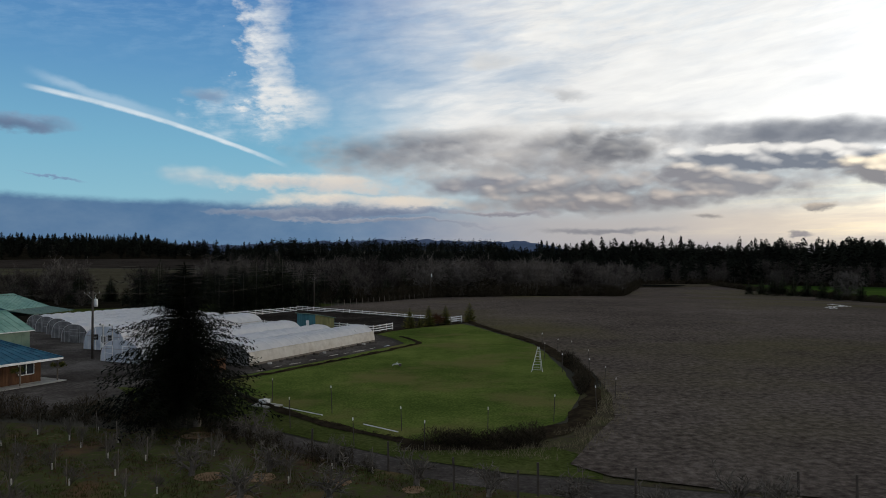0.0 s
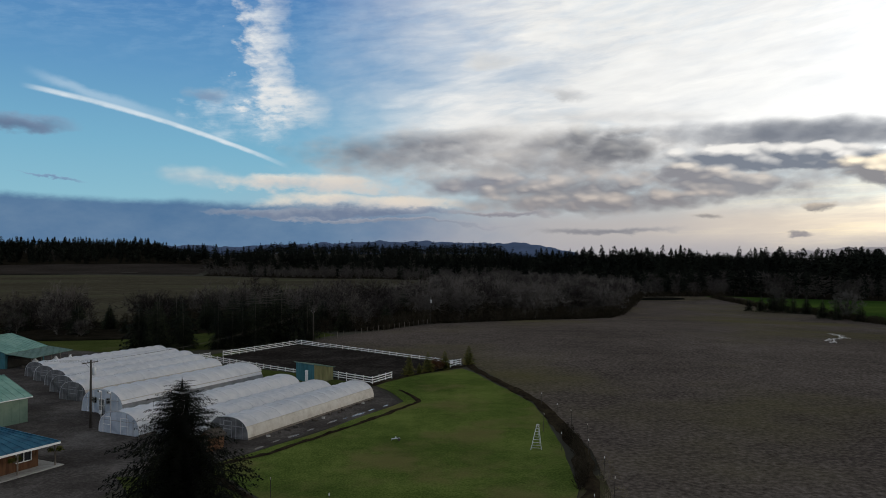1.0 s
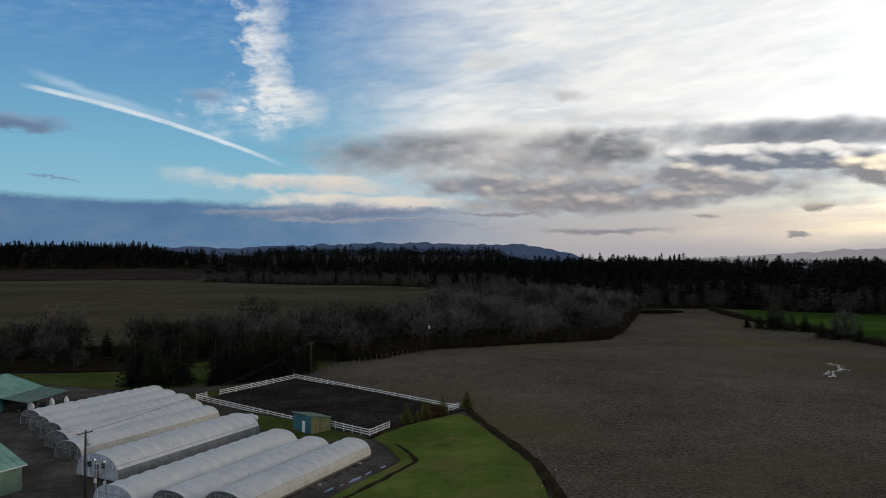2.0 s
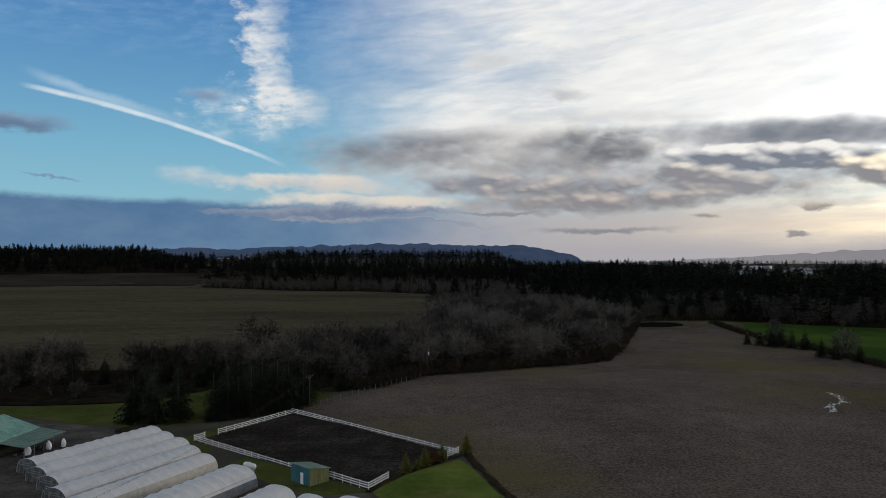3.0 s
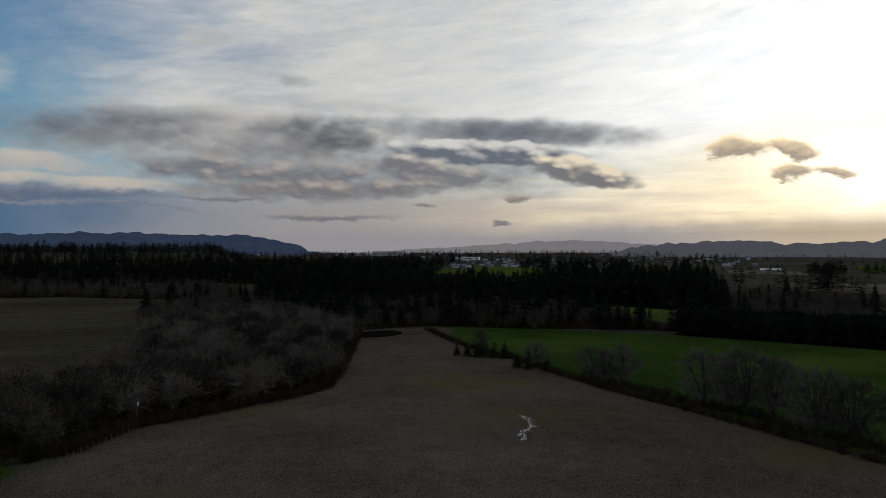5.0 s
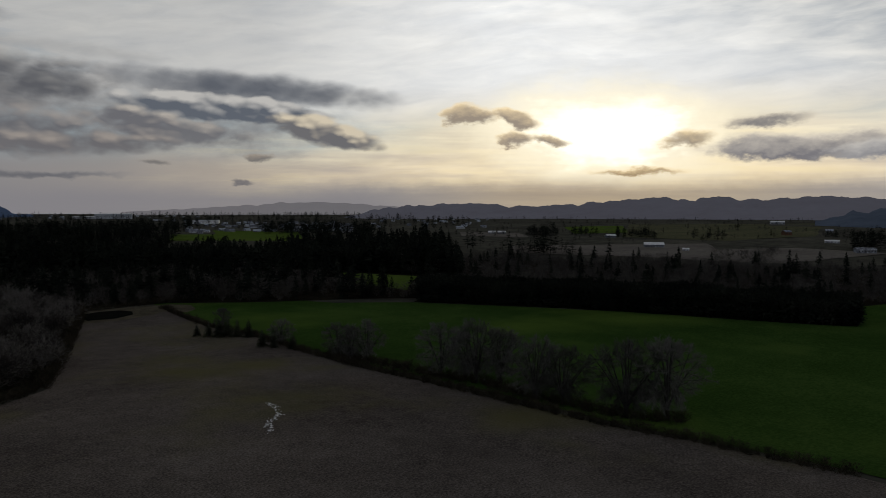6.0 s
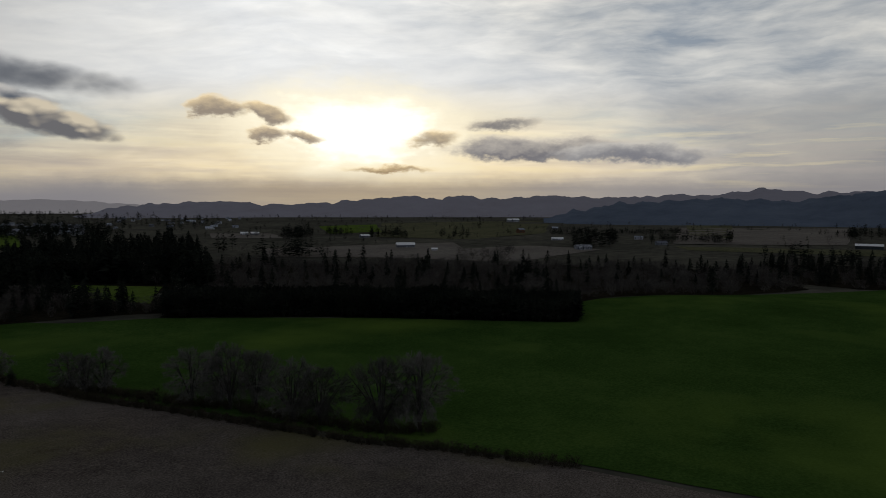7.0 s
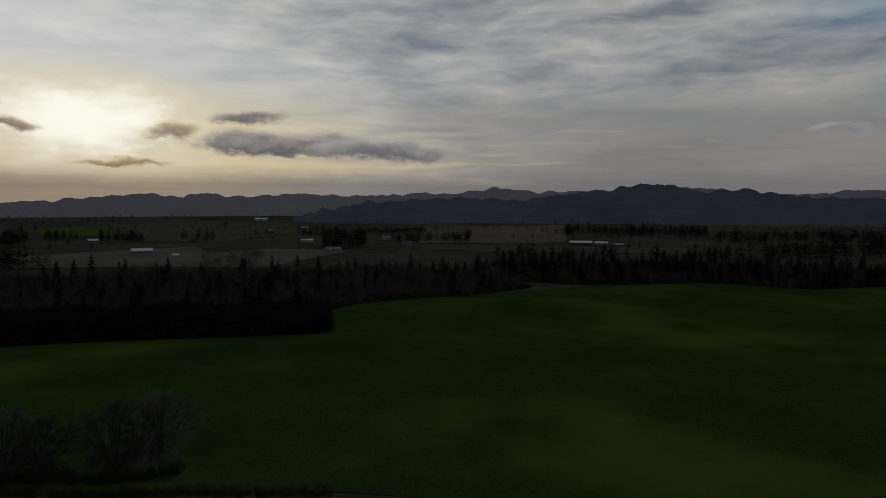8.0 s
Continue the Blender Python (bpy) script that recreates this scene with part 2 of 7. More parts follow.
    c = puff(c, 11.0, 5.4, 7.5, 1.3, lin(134, 134, 140), lin(200, 192, 186), 0.6, 0.9, 0.02, 0.95)
    c = puff(c, 25.6, 7.55, 7.0, 0.85, lin(124, 131, 143), lin(244, 241, 236), 0.28, 0.75, -0.05, 1.0, -0.35)
    c = puff(c, 18.6, 6.5, 3.4, 0.9, lin(140, 140, 146), lin(226, 218, 208), 0.45, 0.9, -0.1, 1.0, 0.0)
    c = puff(c, 22.5, 5.7, 4.2, 0.75, lin(138, 138, 144), lin(208, 200, 192), 0.5, 0.9, -0.04, 0.9)
    c = puff(c, 33.0, 5.9, 3.8, 0.95, lin(128, 127, 130), lin(246, 232, 206), 0.4, 0.8, -0.16, 1.0, -0.25)
    c = puff(c, 15.5, 4.6, 6.0, 0.75, lin(138, 136, 140), lin(198, 188, 180), 0.6, 0.8, 0.03, 0.95)
    c = puff(c, 6.5, 4.6, 5.5, 0.6, lin(146, 143, 146), lin(200, 190, 182), 0.8, 0.7, 0.0, 0.85)
    c = puff(c, -18.3, 6.3, 3.6, 0.75, lin(206, 204, 204), lin(246, 234, 218), 1.2, 0.8, -0.1, 0.55)
    c = cloud(c, 5, 3.9, 5, 0.3, lin(132, 132, 142), lin(168, 164, 168), 0.9, 0.6)
    c = cloud(c, 12.6, 2.35, 6.8, 0.42, lin(136, 136, 142), lin(168, 166, 168), 0.8, 0.5)
    c = cloud(c, -3.5, 3.2, 11, 0.22, lin(128, 136, 152), lin(166, 166, 174), 0.9, 0.5, -0.04, 0.0, 0.8)
    c = cloud(c, 26.8, 2.2, 1.1, 0.25, lin(142, 138, 140), lin(184, 176, 170), 0.8, 0.6)
    c = cloud(c, 20, 3.4, 1.5, 0.35, lin(150, 146, 144), lin(190, 182, 174), 0.8, 0.6)
    c = cloud(c, 10, 13.2, 2.2, 0.6, lin(176, 178, 180), lin(210, 210, 210), 1.2, 0.8, -0.2)
    c = cloud(c, 4, 15.8, 3.0, 0.9, lin(186, 188, 190), lin(222, 222, 220), 1.4, 0.8)
    ripple = (noise_of(t, xyz(t, az * 0.2, slant * 0.9 + n1, 41.0), 1.8, 6, 0.6) - 0.5) * (az + n1 * 8).step(-6, 10) * (el + n2 * 2).step(9.0, 12.0) * 0.13 + 1.0
    c = mixc(t, 1.0, c, xyz(t, ripple, ripple, ripple), "MULTIPLY")
    # flecks round the sun and the dark bar beyond it
    K1, K2 = lin(150, 138, 124), lin(235, 212, 170)
    c = cloud(c, 44.2, 7.2, 2.5, 1.0, K1, K2, 0.5)
    c = cloud(c, 47.8, 7.1, 2.3, 0.9, K1, K2, 0.5, 1.0, -0.2)
    c = cloud(c, 48.0, 5.5, 1.9, 0.75, K1, K2, 0.6)
    c = cloud(c, 50.8, 5.4, 2.2, 0.5, K1, K2, 0.7, 0.8, -0.15)
    c = cloud(c, 61.2, 5.2, 2.2, 0.7, lin(150, 138, 122), K2, 0.8)
    c = cloud(c, 66.5, 6.2, 3.4, 0.6, lin(130, 126, 124), lin(200, 190, 172), 0.7, 0.8, 0.1)
    c = cloud(c, 69.5, 4.4, 8.0, 1.2, lin(116, 114, 118), lin(196, 188, 176), 0.6)
    c = cloud(c, 77.0, 4.0, 7.5, 0.95, lin(120, 120, 126), lin(190, 186, 180), 0.7)
    c = cloud(c, 57.5, 2.95, 4.0, 0.34, lin(150, 128, 98), K2, 0.8, 0.4)
    c = cloud(c, 28, 4.0, 1.5, 0.4, lin(150, 146, 144), lin(196, 184, 170), 0.8)
    c = cloud(c, 111, 5.0, 2.5, 0.45, lin(140, 142, 148), lin(176, 176, 176), 0.8)
    # hazy grey-violet bank on the horizon under the sun
    hz = mixc(t, dist.step(16, 4), lin(176, 172, 176), lin(206, 184, 156))
    c = mixc(t, (el + n2 * 1.0 + n3 * 0.6).step(2.9, 1.0) * (az + n1 * 6).step(22, 36) * 0.8, c, hz)
    c = mixc(t, (el + n2 * 0.8 + n3 * 0.3).step(2.3, 0.5) * 0.85 * az.step(-12, 6) * az.step(48, 34), c, lin(170, 167, 173))
    # unseen grey cloud, added: dim overhead for darker ground, pale behind to lift whites
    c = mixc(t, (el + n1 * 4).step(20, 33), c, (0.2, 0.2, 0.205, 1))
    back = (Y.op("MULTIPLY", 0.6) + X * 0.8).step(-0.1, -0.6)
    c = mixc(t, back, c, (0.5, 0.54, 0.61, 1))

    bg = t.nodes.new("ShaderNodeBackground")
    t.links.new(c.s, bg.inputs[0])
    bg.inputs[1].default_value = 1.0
    out = t.nodes.new("ShaderNodeOutputWorld")
    t.links.new(bg.outputs[0], out.inputs[0])


make_sky()
sun = new("sun", bpy.data.lights.new("sun", "SUN"))
sun.data.energy, sun.data.angle, sun.data.color = 0.6, radians(10), (1.0, 0.86, 0.66)
ux, uy = math.sin(radians(SUN_AZ)), math.cos(radians(SUN_AZ))
sun.matrix_world = look((ux * 200, uy * 200, 200 * math.tan(radians(SUN_EL + 1))), (0, 0, 0))

# ---- materials ----
def mat(name, cols, fine=2.0, coarse=0.2, rough=0.85, bump=0.3, world=False, metal=0.0, spec=0.3, rand=0.0, stretch=(1, 1, 1), mixk=0.45, bdist=0.05, alpha=1.0, through_light=0.0, detail=5, island=0.0, tint=None):
    """A surface in two to four colours, broken up at a fine and at a coarse scale, with relief."""
    m = bpy.data.materials.new(name)
    m.use_nodes = True
    t = m.node_tree
    b = t.nodes["Principled BSDF"]
    if world:
        v = N(t, t.nodes.new("ShaderNodeNewGeometry").outputs["Position"])
    else:
        v = N(t, t.nodes.new("ShaderNodeTexCoord").outputs["Object"])
    if stretch != (1, 1, 1):
        mp = t.nodes.new("ShaderNodeMapping")
        mp.inputs["Scale"].default_value = stretch
        t.links.new(v.s, mp.inputs[0])
        v = N(t, mp.outputs[0])
    a, c = noise_of(t, v, fine, detail, 0.65), noise_of(t, v, coarse, 3, 0.6)
    d = noise_of(t, v, math.sqrt(fine * coarse), 4, 0.6)
    k = (a - 0.5) * (2.0 * (1 - mixk)) + (c - 0.5) * (1.7 * mixk) + (d - 0.5) * (0.3 if world else 0.9) + 0.5
    if island:
        k = k + (N(t, t.nodes.new("ShaderNodeNewGeometry").outputs["Random Per Island"]) - 0.5) * island
    if rand:
        info = t.nodes.new("ShaderNodeObjectInfo")
        k = k + (N(t, info.outputs["Random"]) - 0.5) * rand
    n = len(cols) - 1
    col = ramp(t, k, [(0.2 + 0.6 * i / max(n, 1), (*c3, 1)) for i, c3 in enumerate(cols)])
    if tint:
        col = mixc(t, noise_of(t, v, tint[1], 4, 0.6).step(tint[2], tint[2] + 0.22) * tint[3], col, (*tint[0], 1))
    t.links.new(col.s, b.inputs["Base Color"])
    r = (a - 0.5) * 0.25 + rough
    t.links.new(r.s, b.inputs["Roughness"])
    b.inputs["Metallic"].default_value = metal
    b.inputs["Specular IOR Level"].default_value = 0.0 if world and rough > 0.5 else spec
    if bump:
        bp = t.nodes.new("ShaderNodeBump")
        bp.inputs["Strength"].default_value, bp.inputs["Distance"].default_value = bump, bdist
        t.links.new(a.s, bp.inputs["Height"])
        t.links.new(bp.outputs[0], b.inputs["Normal"])
    if through_light:
        b.inputs["Transmission Weight"].default_value = 0.0
        tr = t.nodes.new("ShaderNodeBsdfTranslucent")
        t.links.new(col.s, tr.inputs[0])
        mx = t.nodes.new("ShaderNodeMixShader")
        mx.inputs[0].default_value = through_light
        t.links.new(b.outputs[0], mx.inputs[1])
        t.links.new(tr.outputs[0], mx.inputs[2])
        t.links.new(mx.outputs[0], t.nodes["Material Output"].inputs[0])
    return m


M_PLAIN = mat("plain_land", [(0.036, 0.0374, 0.0302), (0.0684, 0.0662, 0.0533), (0.108, 0.1022, 0.0828)], 0.05, 0.004, world=True, bump=0.2, bdist=0.5)
M_PLOUGH = mat("ploughed_soil", [(0.0332, 0.0268, 0.0236), (0.094, 0.0804, 0.0707), (0.177, 0.154, 0.135)], 1.7, 0.018, world=True, bump=1.0, bdist=0.2, mixk=0.3, rough=0.95, spec=0.1, detail=9, tint=((0.1, 0.094, 0.036), 0.011, 0.47, 0.75))
M_WEST = mat("winter_field", [(0.03, 0.029, 0.019), (0.066, 0.061, 0.042), (0.11, 0.1, 0.07)], 0.5, 0.01, world=True, bump=0.6, bdist=0.3, stretch=(0.3, 1, 1), rough=0.95, spec=0.1, tint=((0.052, 0.062, 0.03), 0.01, 0.5, 0.6))
M_GREEN = mat("sown_green_field", [(0.0165, 0.0374, 0.0075), (0.0314, 0.0636, 0.0135), (0.0539, 0.0933, 0.0224)], 0.9, 0.012, world=True, bump=0.7, bdist=0.25, rough=0.9, spec=0.1, detail=7, tint=((0.085, 0.13, 0.022), 0.006, 0.5, 0.6))
M_LAWN = mat("lawn_grass", [(0.03, 0.053, 0.012), (0.082, 0.119, 0.027), (0.165, 0.2, 0.053)], 5.0, 0.07, world=True, bump=0.9, bdist=0.08, mixk=0.45, rough=0.9, spec=0.15, detail=9, tint=((0.15, 0.132, 0.055), 0.09, 0.46, 0.7))
M_ROUGH_GRASS = mat("rough_grass", [(0.029, 0.0262, 0.0116), (0.0436, 0.0494, 0.0163), (0.0581, 0.0758, 0.0203)], 1.2, 0.12, world=True, bump=0.8, bdist=0.15, mixk=0.55, rough=0.95, spec=0.1, detail=7)
M_ORCHARD = mat("orchard_floor", [(0.0282, 0.0225, 0.0169), (0.0778, 0.0634, 0.0436), (0.0598, 0.0778, 0.0239), (0.1411, 0.1094, 0.0742)], 2.2, 0.16, world=True, bump=0.9, bdist=0.12, mixk=0.45, rough=0.95, spec=0.1, detail=8, tint=((0.15, 0.085, 0.05), 0.22, 0.52, 0.7))
M_GRAVEL = mat("wet_gravel", [(0.0287, 0.0253, 0.0236), (0.0719, 0.0659, 0.0616), (0.1518, 0.1419, 0.1333)], 2.8, 0.1, world=True, bump=0.7, bdist=0.06, mixk=0.6, rough=0.75, detail=8)
M_MUD = mat("paddock_mud", [(0.01, 0.009, 0.008), (0.026, 0.023, 0.021), (0.06, 0.055, 0.05)], 1.4, 0.1, world=True, bump=1.0, bdist=0.2, rough=0.95, spec=0.1, detail=7)
M_DIRT = mat("dark_ditch_soil", [(0.0126, 0.0098, 0.007), (0.028, 0.0224, 0.0154), (0.049, 0.042, 0.0245)], 1.5, 0.3, world=True, bump=1.0, bdist=0.15, rough=0.95)
M_BARK = mat("bark", [(0.05, 0.043, 0.036), (0.1, 0.087, 0.073), (0.15, 0.135, 0.115)], 3.0, 0.5, bump=0.6, rand=0.25)
M_TWIG = mat("bare_twigs", [(0.0208, 0.0176, 0.016), (0.0624, 0.0544, 0.048), (0.136, 0.122, 0.109)], 0.35, 0.08, bump=0, rand=0.8, rough=0.95, spec=0.1, island=0.5)
M_FIR = mat("fir_needles", [(0.004, 0.006, 0.004), (0.016, 0.021, 0.011), (0.04, 0.047, 0.022)], 0.8, 0.12, bump=0, rand=0.3, rough=0.9, spec=0.15, island=0.6)
M_CEDAR = mat("golden_cedar", [(0.0372, 0.0465, 0.0099), (0.1116, 0.1116, 0.0248), (0.2232, 0.1922, 0.0496)], 2.5, 0.5, bump=0, rough=0.9, spec=0.1)
M_FARTWIG = mat("far_bare_twigs", [(0.0234, 0.0211, 0.0187), (0.0608, 0.0546, 0.0484), (0.117, 0.1061, 0.0952)], 0.2, 0.03, bump=0, rough=0.95, spec=0.0, island=0.4)
# wood floor: litter colour, deepened to stand for the shade between the trees
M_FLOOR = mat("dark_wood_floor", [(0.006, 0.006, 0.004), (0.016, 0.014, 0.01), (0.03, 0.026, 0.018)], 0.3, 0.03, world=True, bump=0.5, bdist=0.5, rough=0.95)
M_FARFIR = mat("far_fir_needles", [(0.004, 0.005, 0.0045), (0.011, 0.0135, 0.0105), (0.024, 0.027, 0.02)], 0.12, 0.02, bump=0, rough=0.95, spec=0.0, island=0.2)
M_DARKFIELD = mat("dark_tilled_field", [(0.02, 0.017, 0.015), (0.036, 0.031, 0.027), (0.055, 0.048, 0.042)], 0.3, 0.01, world=True, bump=0.4, bdist=0.3, rough=0.95)
M_OAK = mat("grey_oak_twigs", [(0.0372, 0.0342, 0.0312), (0.0818, 0.0758, 0.0692), (0.1416, 0.132, 0.1212)], 0.35, 0.08, bump=0, rand=0.5, rough=0.95, spec=0.1, island=0.5)
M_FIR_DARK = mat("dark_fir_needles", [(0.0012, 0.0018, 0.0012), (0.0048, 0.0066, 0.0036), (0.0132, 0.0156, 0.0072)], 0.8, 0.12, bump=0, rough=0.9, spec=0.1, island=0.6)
# oak bark blackened so the limbs stand as silhouettes in the grey crown
M_OAKBARK = mat("dark_wet_bark", [(0.012, 0.011, 0.009), (0.026, 0.023, 0.02), (0.045, 0.04, 0.035)], 3.0, 0.5, bump=0.6, rand=0.2)
M_VERGE = mat("short_dull_grass", [(0.023, 0.0345, 0.0103), (0.0575, 0.0736, 0.0207), (0.103, 0.121, 0.0403)], 3.0, 0.07, world=True, bump=0.9, bdist=0.1, mixk=0.45, rough=0.9, detail=8, tint=((0.08, 0.07, 0.04), 0.07, 0.5, 0.5))
M_MARGIN = mat("weedy_soil", [(0.03, 0.026, 0.018), (0.07, 0.06, 0.042), (0.066, 0.068, 0.032), (0.14, 0.118, 0.088)], 2.5, 0.25, world=True, bump=1.0, bdist=0.15, rough=0.95, detail=8)
M_SHRUB = mat("bramble", [(0.012, 0.01, 0.007), (0.034, 0.029, 0.02), (0.07, 0.058, 0.04)], 0.9, 0.12, world=True, bump=0, rough=0.95, spec=0.1, island=0.5)

# ---- the lie of the land ----
def S(a, b, v):
    v = min(1.0, max(0.0, (v - a) / (b - a)))
    return v * v * (3 - 2 * v)


def land(x, y):
    """Height of the ground."""
    d = math.hypot(x + 20, y - 95)
    z = -4.0 * S(140, 300, d) + 9.0 * S(650, 1500, d) + 18.0 * S(1700, 4600, d) + 22.0 * S(900, 1700, y) * S(-120, -520, x)
    z += S(150, 280, d) * (noise.noise((x / 95, y / 95, 3.3)) * 0.9 + noise.noise((x / 260, y / 260, 9.0)) * 1.8)
    z += 5.5 * math.exp(-((x - 575) / 60) ** 2 - ((y - 40) / 130) ** 2)
    r, az = math.hypot(x, y), math.degrees(math.atan2(x, y))
    if r > 1300 and az < 8:
        z += S(1300, 1950, r) * S(3300, 2600, r) * (18 * S(-20.5, -22.5, az) + (38 - 22 * S(-120, -520, x)) * S(-16, -13, az) * S(7.5, 3.5, az))
    z -= 0.8 * S(105, 160, y) * S(-20, -50, x) * S(260, 200, d)
    z -= 0.5 * math.exp(-((x - 165) / 26) ** 2 - ((y - 492) / 14) ** 2)
    return z


def sheet(name, verts, faces, material, label, kind="structure", smooth=True, category=""):
    me = bpy.data.meshes.new(name)
    me.from_pydata(verts, [], faces)
    me.materials.append(material)
    if smooth:
        me.polygons.foreach_set("use_smooth", [True] * len(faces))
    me.update()
    return tagged(new(name, me), label, category or name.split("_")[-1], kind=kind)


def axis_steps(lo, hi, step, reach):
    v = list(np.arange(lo, hi + 0.1, step))
    s, a = step, v[-1]
    while a < reach:
        s *= 1.22
        a += s
        v.append(min(a, reach))
    s, a = step, v[0]
    while a > -reach:
        s *= 1.22
        a -= s
        v.insert(0, max(a, -reach))
    return v


def make_ground():
    xs, ys = axis_steps(-260, 760, 14, 7000), axis_steps(-60, 560, 14, 7000)
    vs = [(x, y, land(x, y)) for y in ys for x in xs]
    w = len(xs)
    fs = [(j * w + i, j * w + i + 1, (j + 1) * w + i + 1, (j + 1) * w + i) for j in range(len(ys) - 1) for i in range(w - 1)]
    sheet("ground", vs, fs, M_PLAIN, "wide plain of dull winter farmland reaching the horizon")


make_ground()


def outline(pts, step, wob, seed=0.0, closed=True):
    """A polygon or line cut into short pieces that wander a little."""
    out = []
    n = len(pts)
    for i in range(n if closed else n - 1):
        (x0, y0), (x1, y1) = pts[i], pts[(i + 1) % n]
        L = math.hypot(x1 - x0, y1 - y0)
        k = max(1, int(L / step))
        for j in range(k):
            u = j / k
            x, y = x0 + (x1 - x0) * u, y0 + (y1 - y0) * u
            if wob:
                x += noise.noise((x / (step * 3), y / (step * 3), seed)) * wob
                y += noise.noise((x / (step * 3), y / (step * 3), seed + 5.5)) * wob
            out.append((x, y))
    if not closed:
        out.append(pts[-1])
    return out


def inside(x, y, poly):
    hit, j = False, len(poly) - 1
    for i in range(len(poly)):
        (xi, yi), (xj, yj) = poly[i], poly[j]
        if (yi > y) != (yj > y) and x < (xj - xi) * (y - yi) / (yj - yi) + xi:
            hit = not hit
        j = i
    return hit


def patch(name, pts, off, material, step, label, wob=0.0, rise=None, category=""):
    """A piece of ground cover that follows the land, off metres above it."""
    edge = outline(pts, step, wob, off * 100)
    x0, x1 = min(p[0] for p in edge), max(p[0] for p in edge)
    y0, y1 = min(p[1] for p in edge), max(p[1] for p in edge)
    cs = [Vector(p) for p in edge]
    y = y0 + step * 0.5
    while y < y1:
        x = x0 + step * 0.5
        while x < x1:
            q = (x + random.uniform(-0.2, 0.2) * step, y + random.uniform(-0.2, 0.2) * step)
            if inside(*q, edge):
                cs.append(Vector(q))
            x += step
        y += step
    n = len(edge)
    vs, _, fs, *_ = delaunay_2d_cdt(cs, [(i, (i + 1) % n) for i in range(n)], [], 1, 0.001)
    vv = [(v.x, v.y, land(v.x, v.y) + off + (rise(v.x, v.y) if rise else 0.0)) for v in vs]
    return sheet(name, vv, [tuple(f) for f in fs], material, label, category=category)


BELT_EDGE = [(-33, 194), (-20, 214), (-5, 238), (4, 242), (24, 254), (47, 269), (66, 286), (74, 306), (88, 350), (103, 392), (118, 436)]
HEDGE = [(186, 486), (180, 440), (178, 401), (179, 375), (184, 357), (181, 305), (178, 242), (180, 200), (179, 158), (181, 124), (187, 99), (190, 74), (193, 60), (193, 30), (194, -20)]
LAWN = [(-20, 68.5), (-12, 57.8), (-6.8, 52.6), (-1.3, 48.5), (4.4, 49), (9.5, 55.4), (12.6, 65.9), (13.6, 79), (13.8, 92), (13.4, 106), (9, 124), (6, 135), (4, 140), (0, 137), (-7, 129.5), (-11.2, 120.5), (-8.6, 116), (-5.6, 107), (-14.4, 89.6), (-21, 78), (-25.5, 71.5)]
FIELD = BELT_EDGE + [(124, 466), (150, 484), (180, 486)] + HEDGE + [(60, -30), (34, 20), (22, 36.6), (15, 38.8), (9.6, 41), (7.6, 43.4), (8.8, 46.4), (10.2, 50), (13.2, 56), (15.4, 65), (16.4, 79), (15.8, 92), (14.8, 106), (9.8, 126), (6.6, 143), (4, 146), (-37, 187)]

patch("ploughed_field", FIELD, 0.12, M_PLOUGH, 9, "wide brown field of bare turned soil", 1.2, category="field")
patch("west_field", [(-420, 262), (-200, 268), (-110, 262), (-60, 290), (-20, 330), (-8, 420), (-12, 560), (-14, 700), (-13, 880), (-110, 955), (-212, 962), (-349, 1028), (-480, 1015), (-613, 996), (-900, 980)], 0.3, M_WEST, 24, "dull olive winter field with faint sowing lines", 4, category="field")
patch("green_field", [(186, 520), (200, 533), (226, 520), (270, 487), (289, 432), (332, 393), (353, 357), (382, 290), (417, 223), (441, 140), (515, 166), (536, 172), (597, 104), (682, 20), (750, -66), (776, -190), (733, -258), (756, -330), (740, -420), (300, -300), (204, -60), (197, 30), (197, 60), (192, 90), (186, 120), (185, 158), (185, 200), (183, 242), (186, 300), (188, 340), (190, 357), (184, 376), (183, 401), (184, 440), (190, 484)], 0.22, M_GREEN, 14, "broad bright green field of young winter grain", 1.5, category="field")
patch("lawn", LAWN, 0.05, M_LAWN, 2.2, "mown green lawn with paler worn streaks", 0.4)
patch("grass_verge", [(-32, 70), (-22, 69.4), (-12, 57.3), (-6.8, 52), (-1.3, 47.8), (3, 46.6), (7.5, 47.4), (9.8, 44), (9, 40.4), (3.8, 41.6), (-3, 45.2), (-8.6, 49), (-17.5, 56.4), (-25, 60)], 0.045, M_VERGE, 1.5, "rough green grass strip beside the gravel track", 0.3)
patch("field_margin", [(3, 47), (9, 39.9), (24, 35.6), (26, 45), (18, 70), (14, 70), (9, 52)], 0.02, M_MARGIN, 1.5, "rough weedy margin of the ploughed field", 0.4, category="field margin")
patch("orchard_ground", [(-90, 55), (-50, 57), (-34, 55), (-22, 52), (-16.5, 53.6), (-9, 46.6), (-3.3, 42.8), (3.4, 39), (10, 37), (24, 33), (60, 22), (60, -40), (-90, -40)], 0.03, M_ORCHARD, 2.0, "orchard floor of patchy grass, mulch and leaf litter", 0.5)
patch("gravel_track", [(-17.5, 56.2), (-8.6, 48.8), (-3, 45), (3.8, 41.4), (9.8, 39.4), (20, 36.5), (40, 30), (38, 26.5), (20, 33), (9.5, 36.2), (3.2, 38.6), (-3.6, 42.2), (-9.4, 46), (-17, 53)], 0.04, M_GRAVEL, 1.5, "grey gravel track along the orchard", 0.2, category="track")
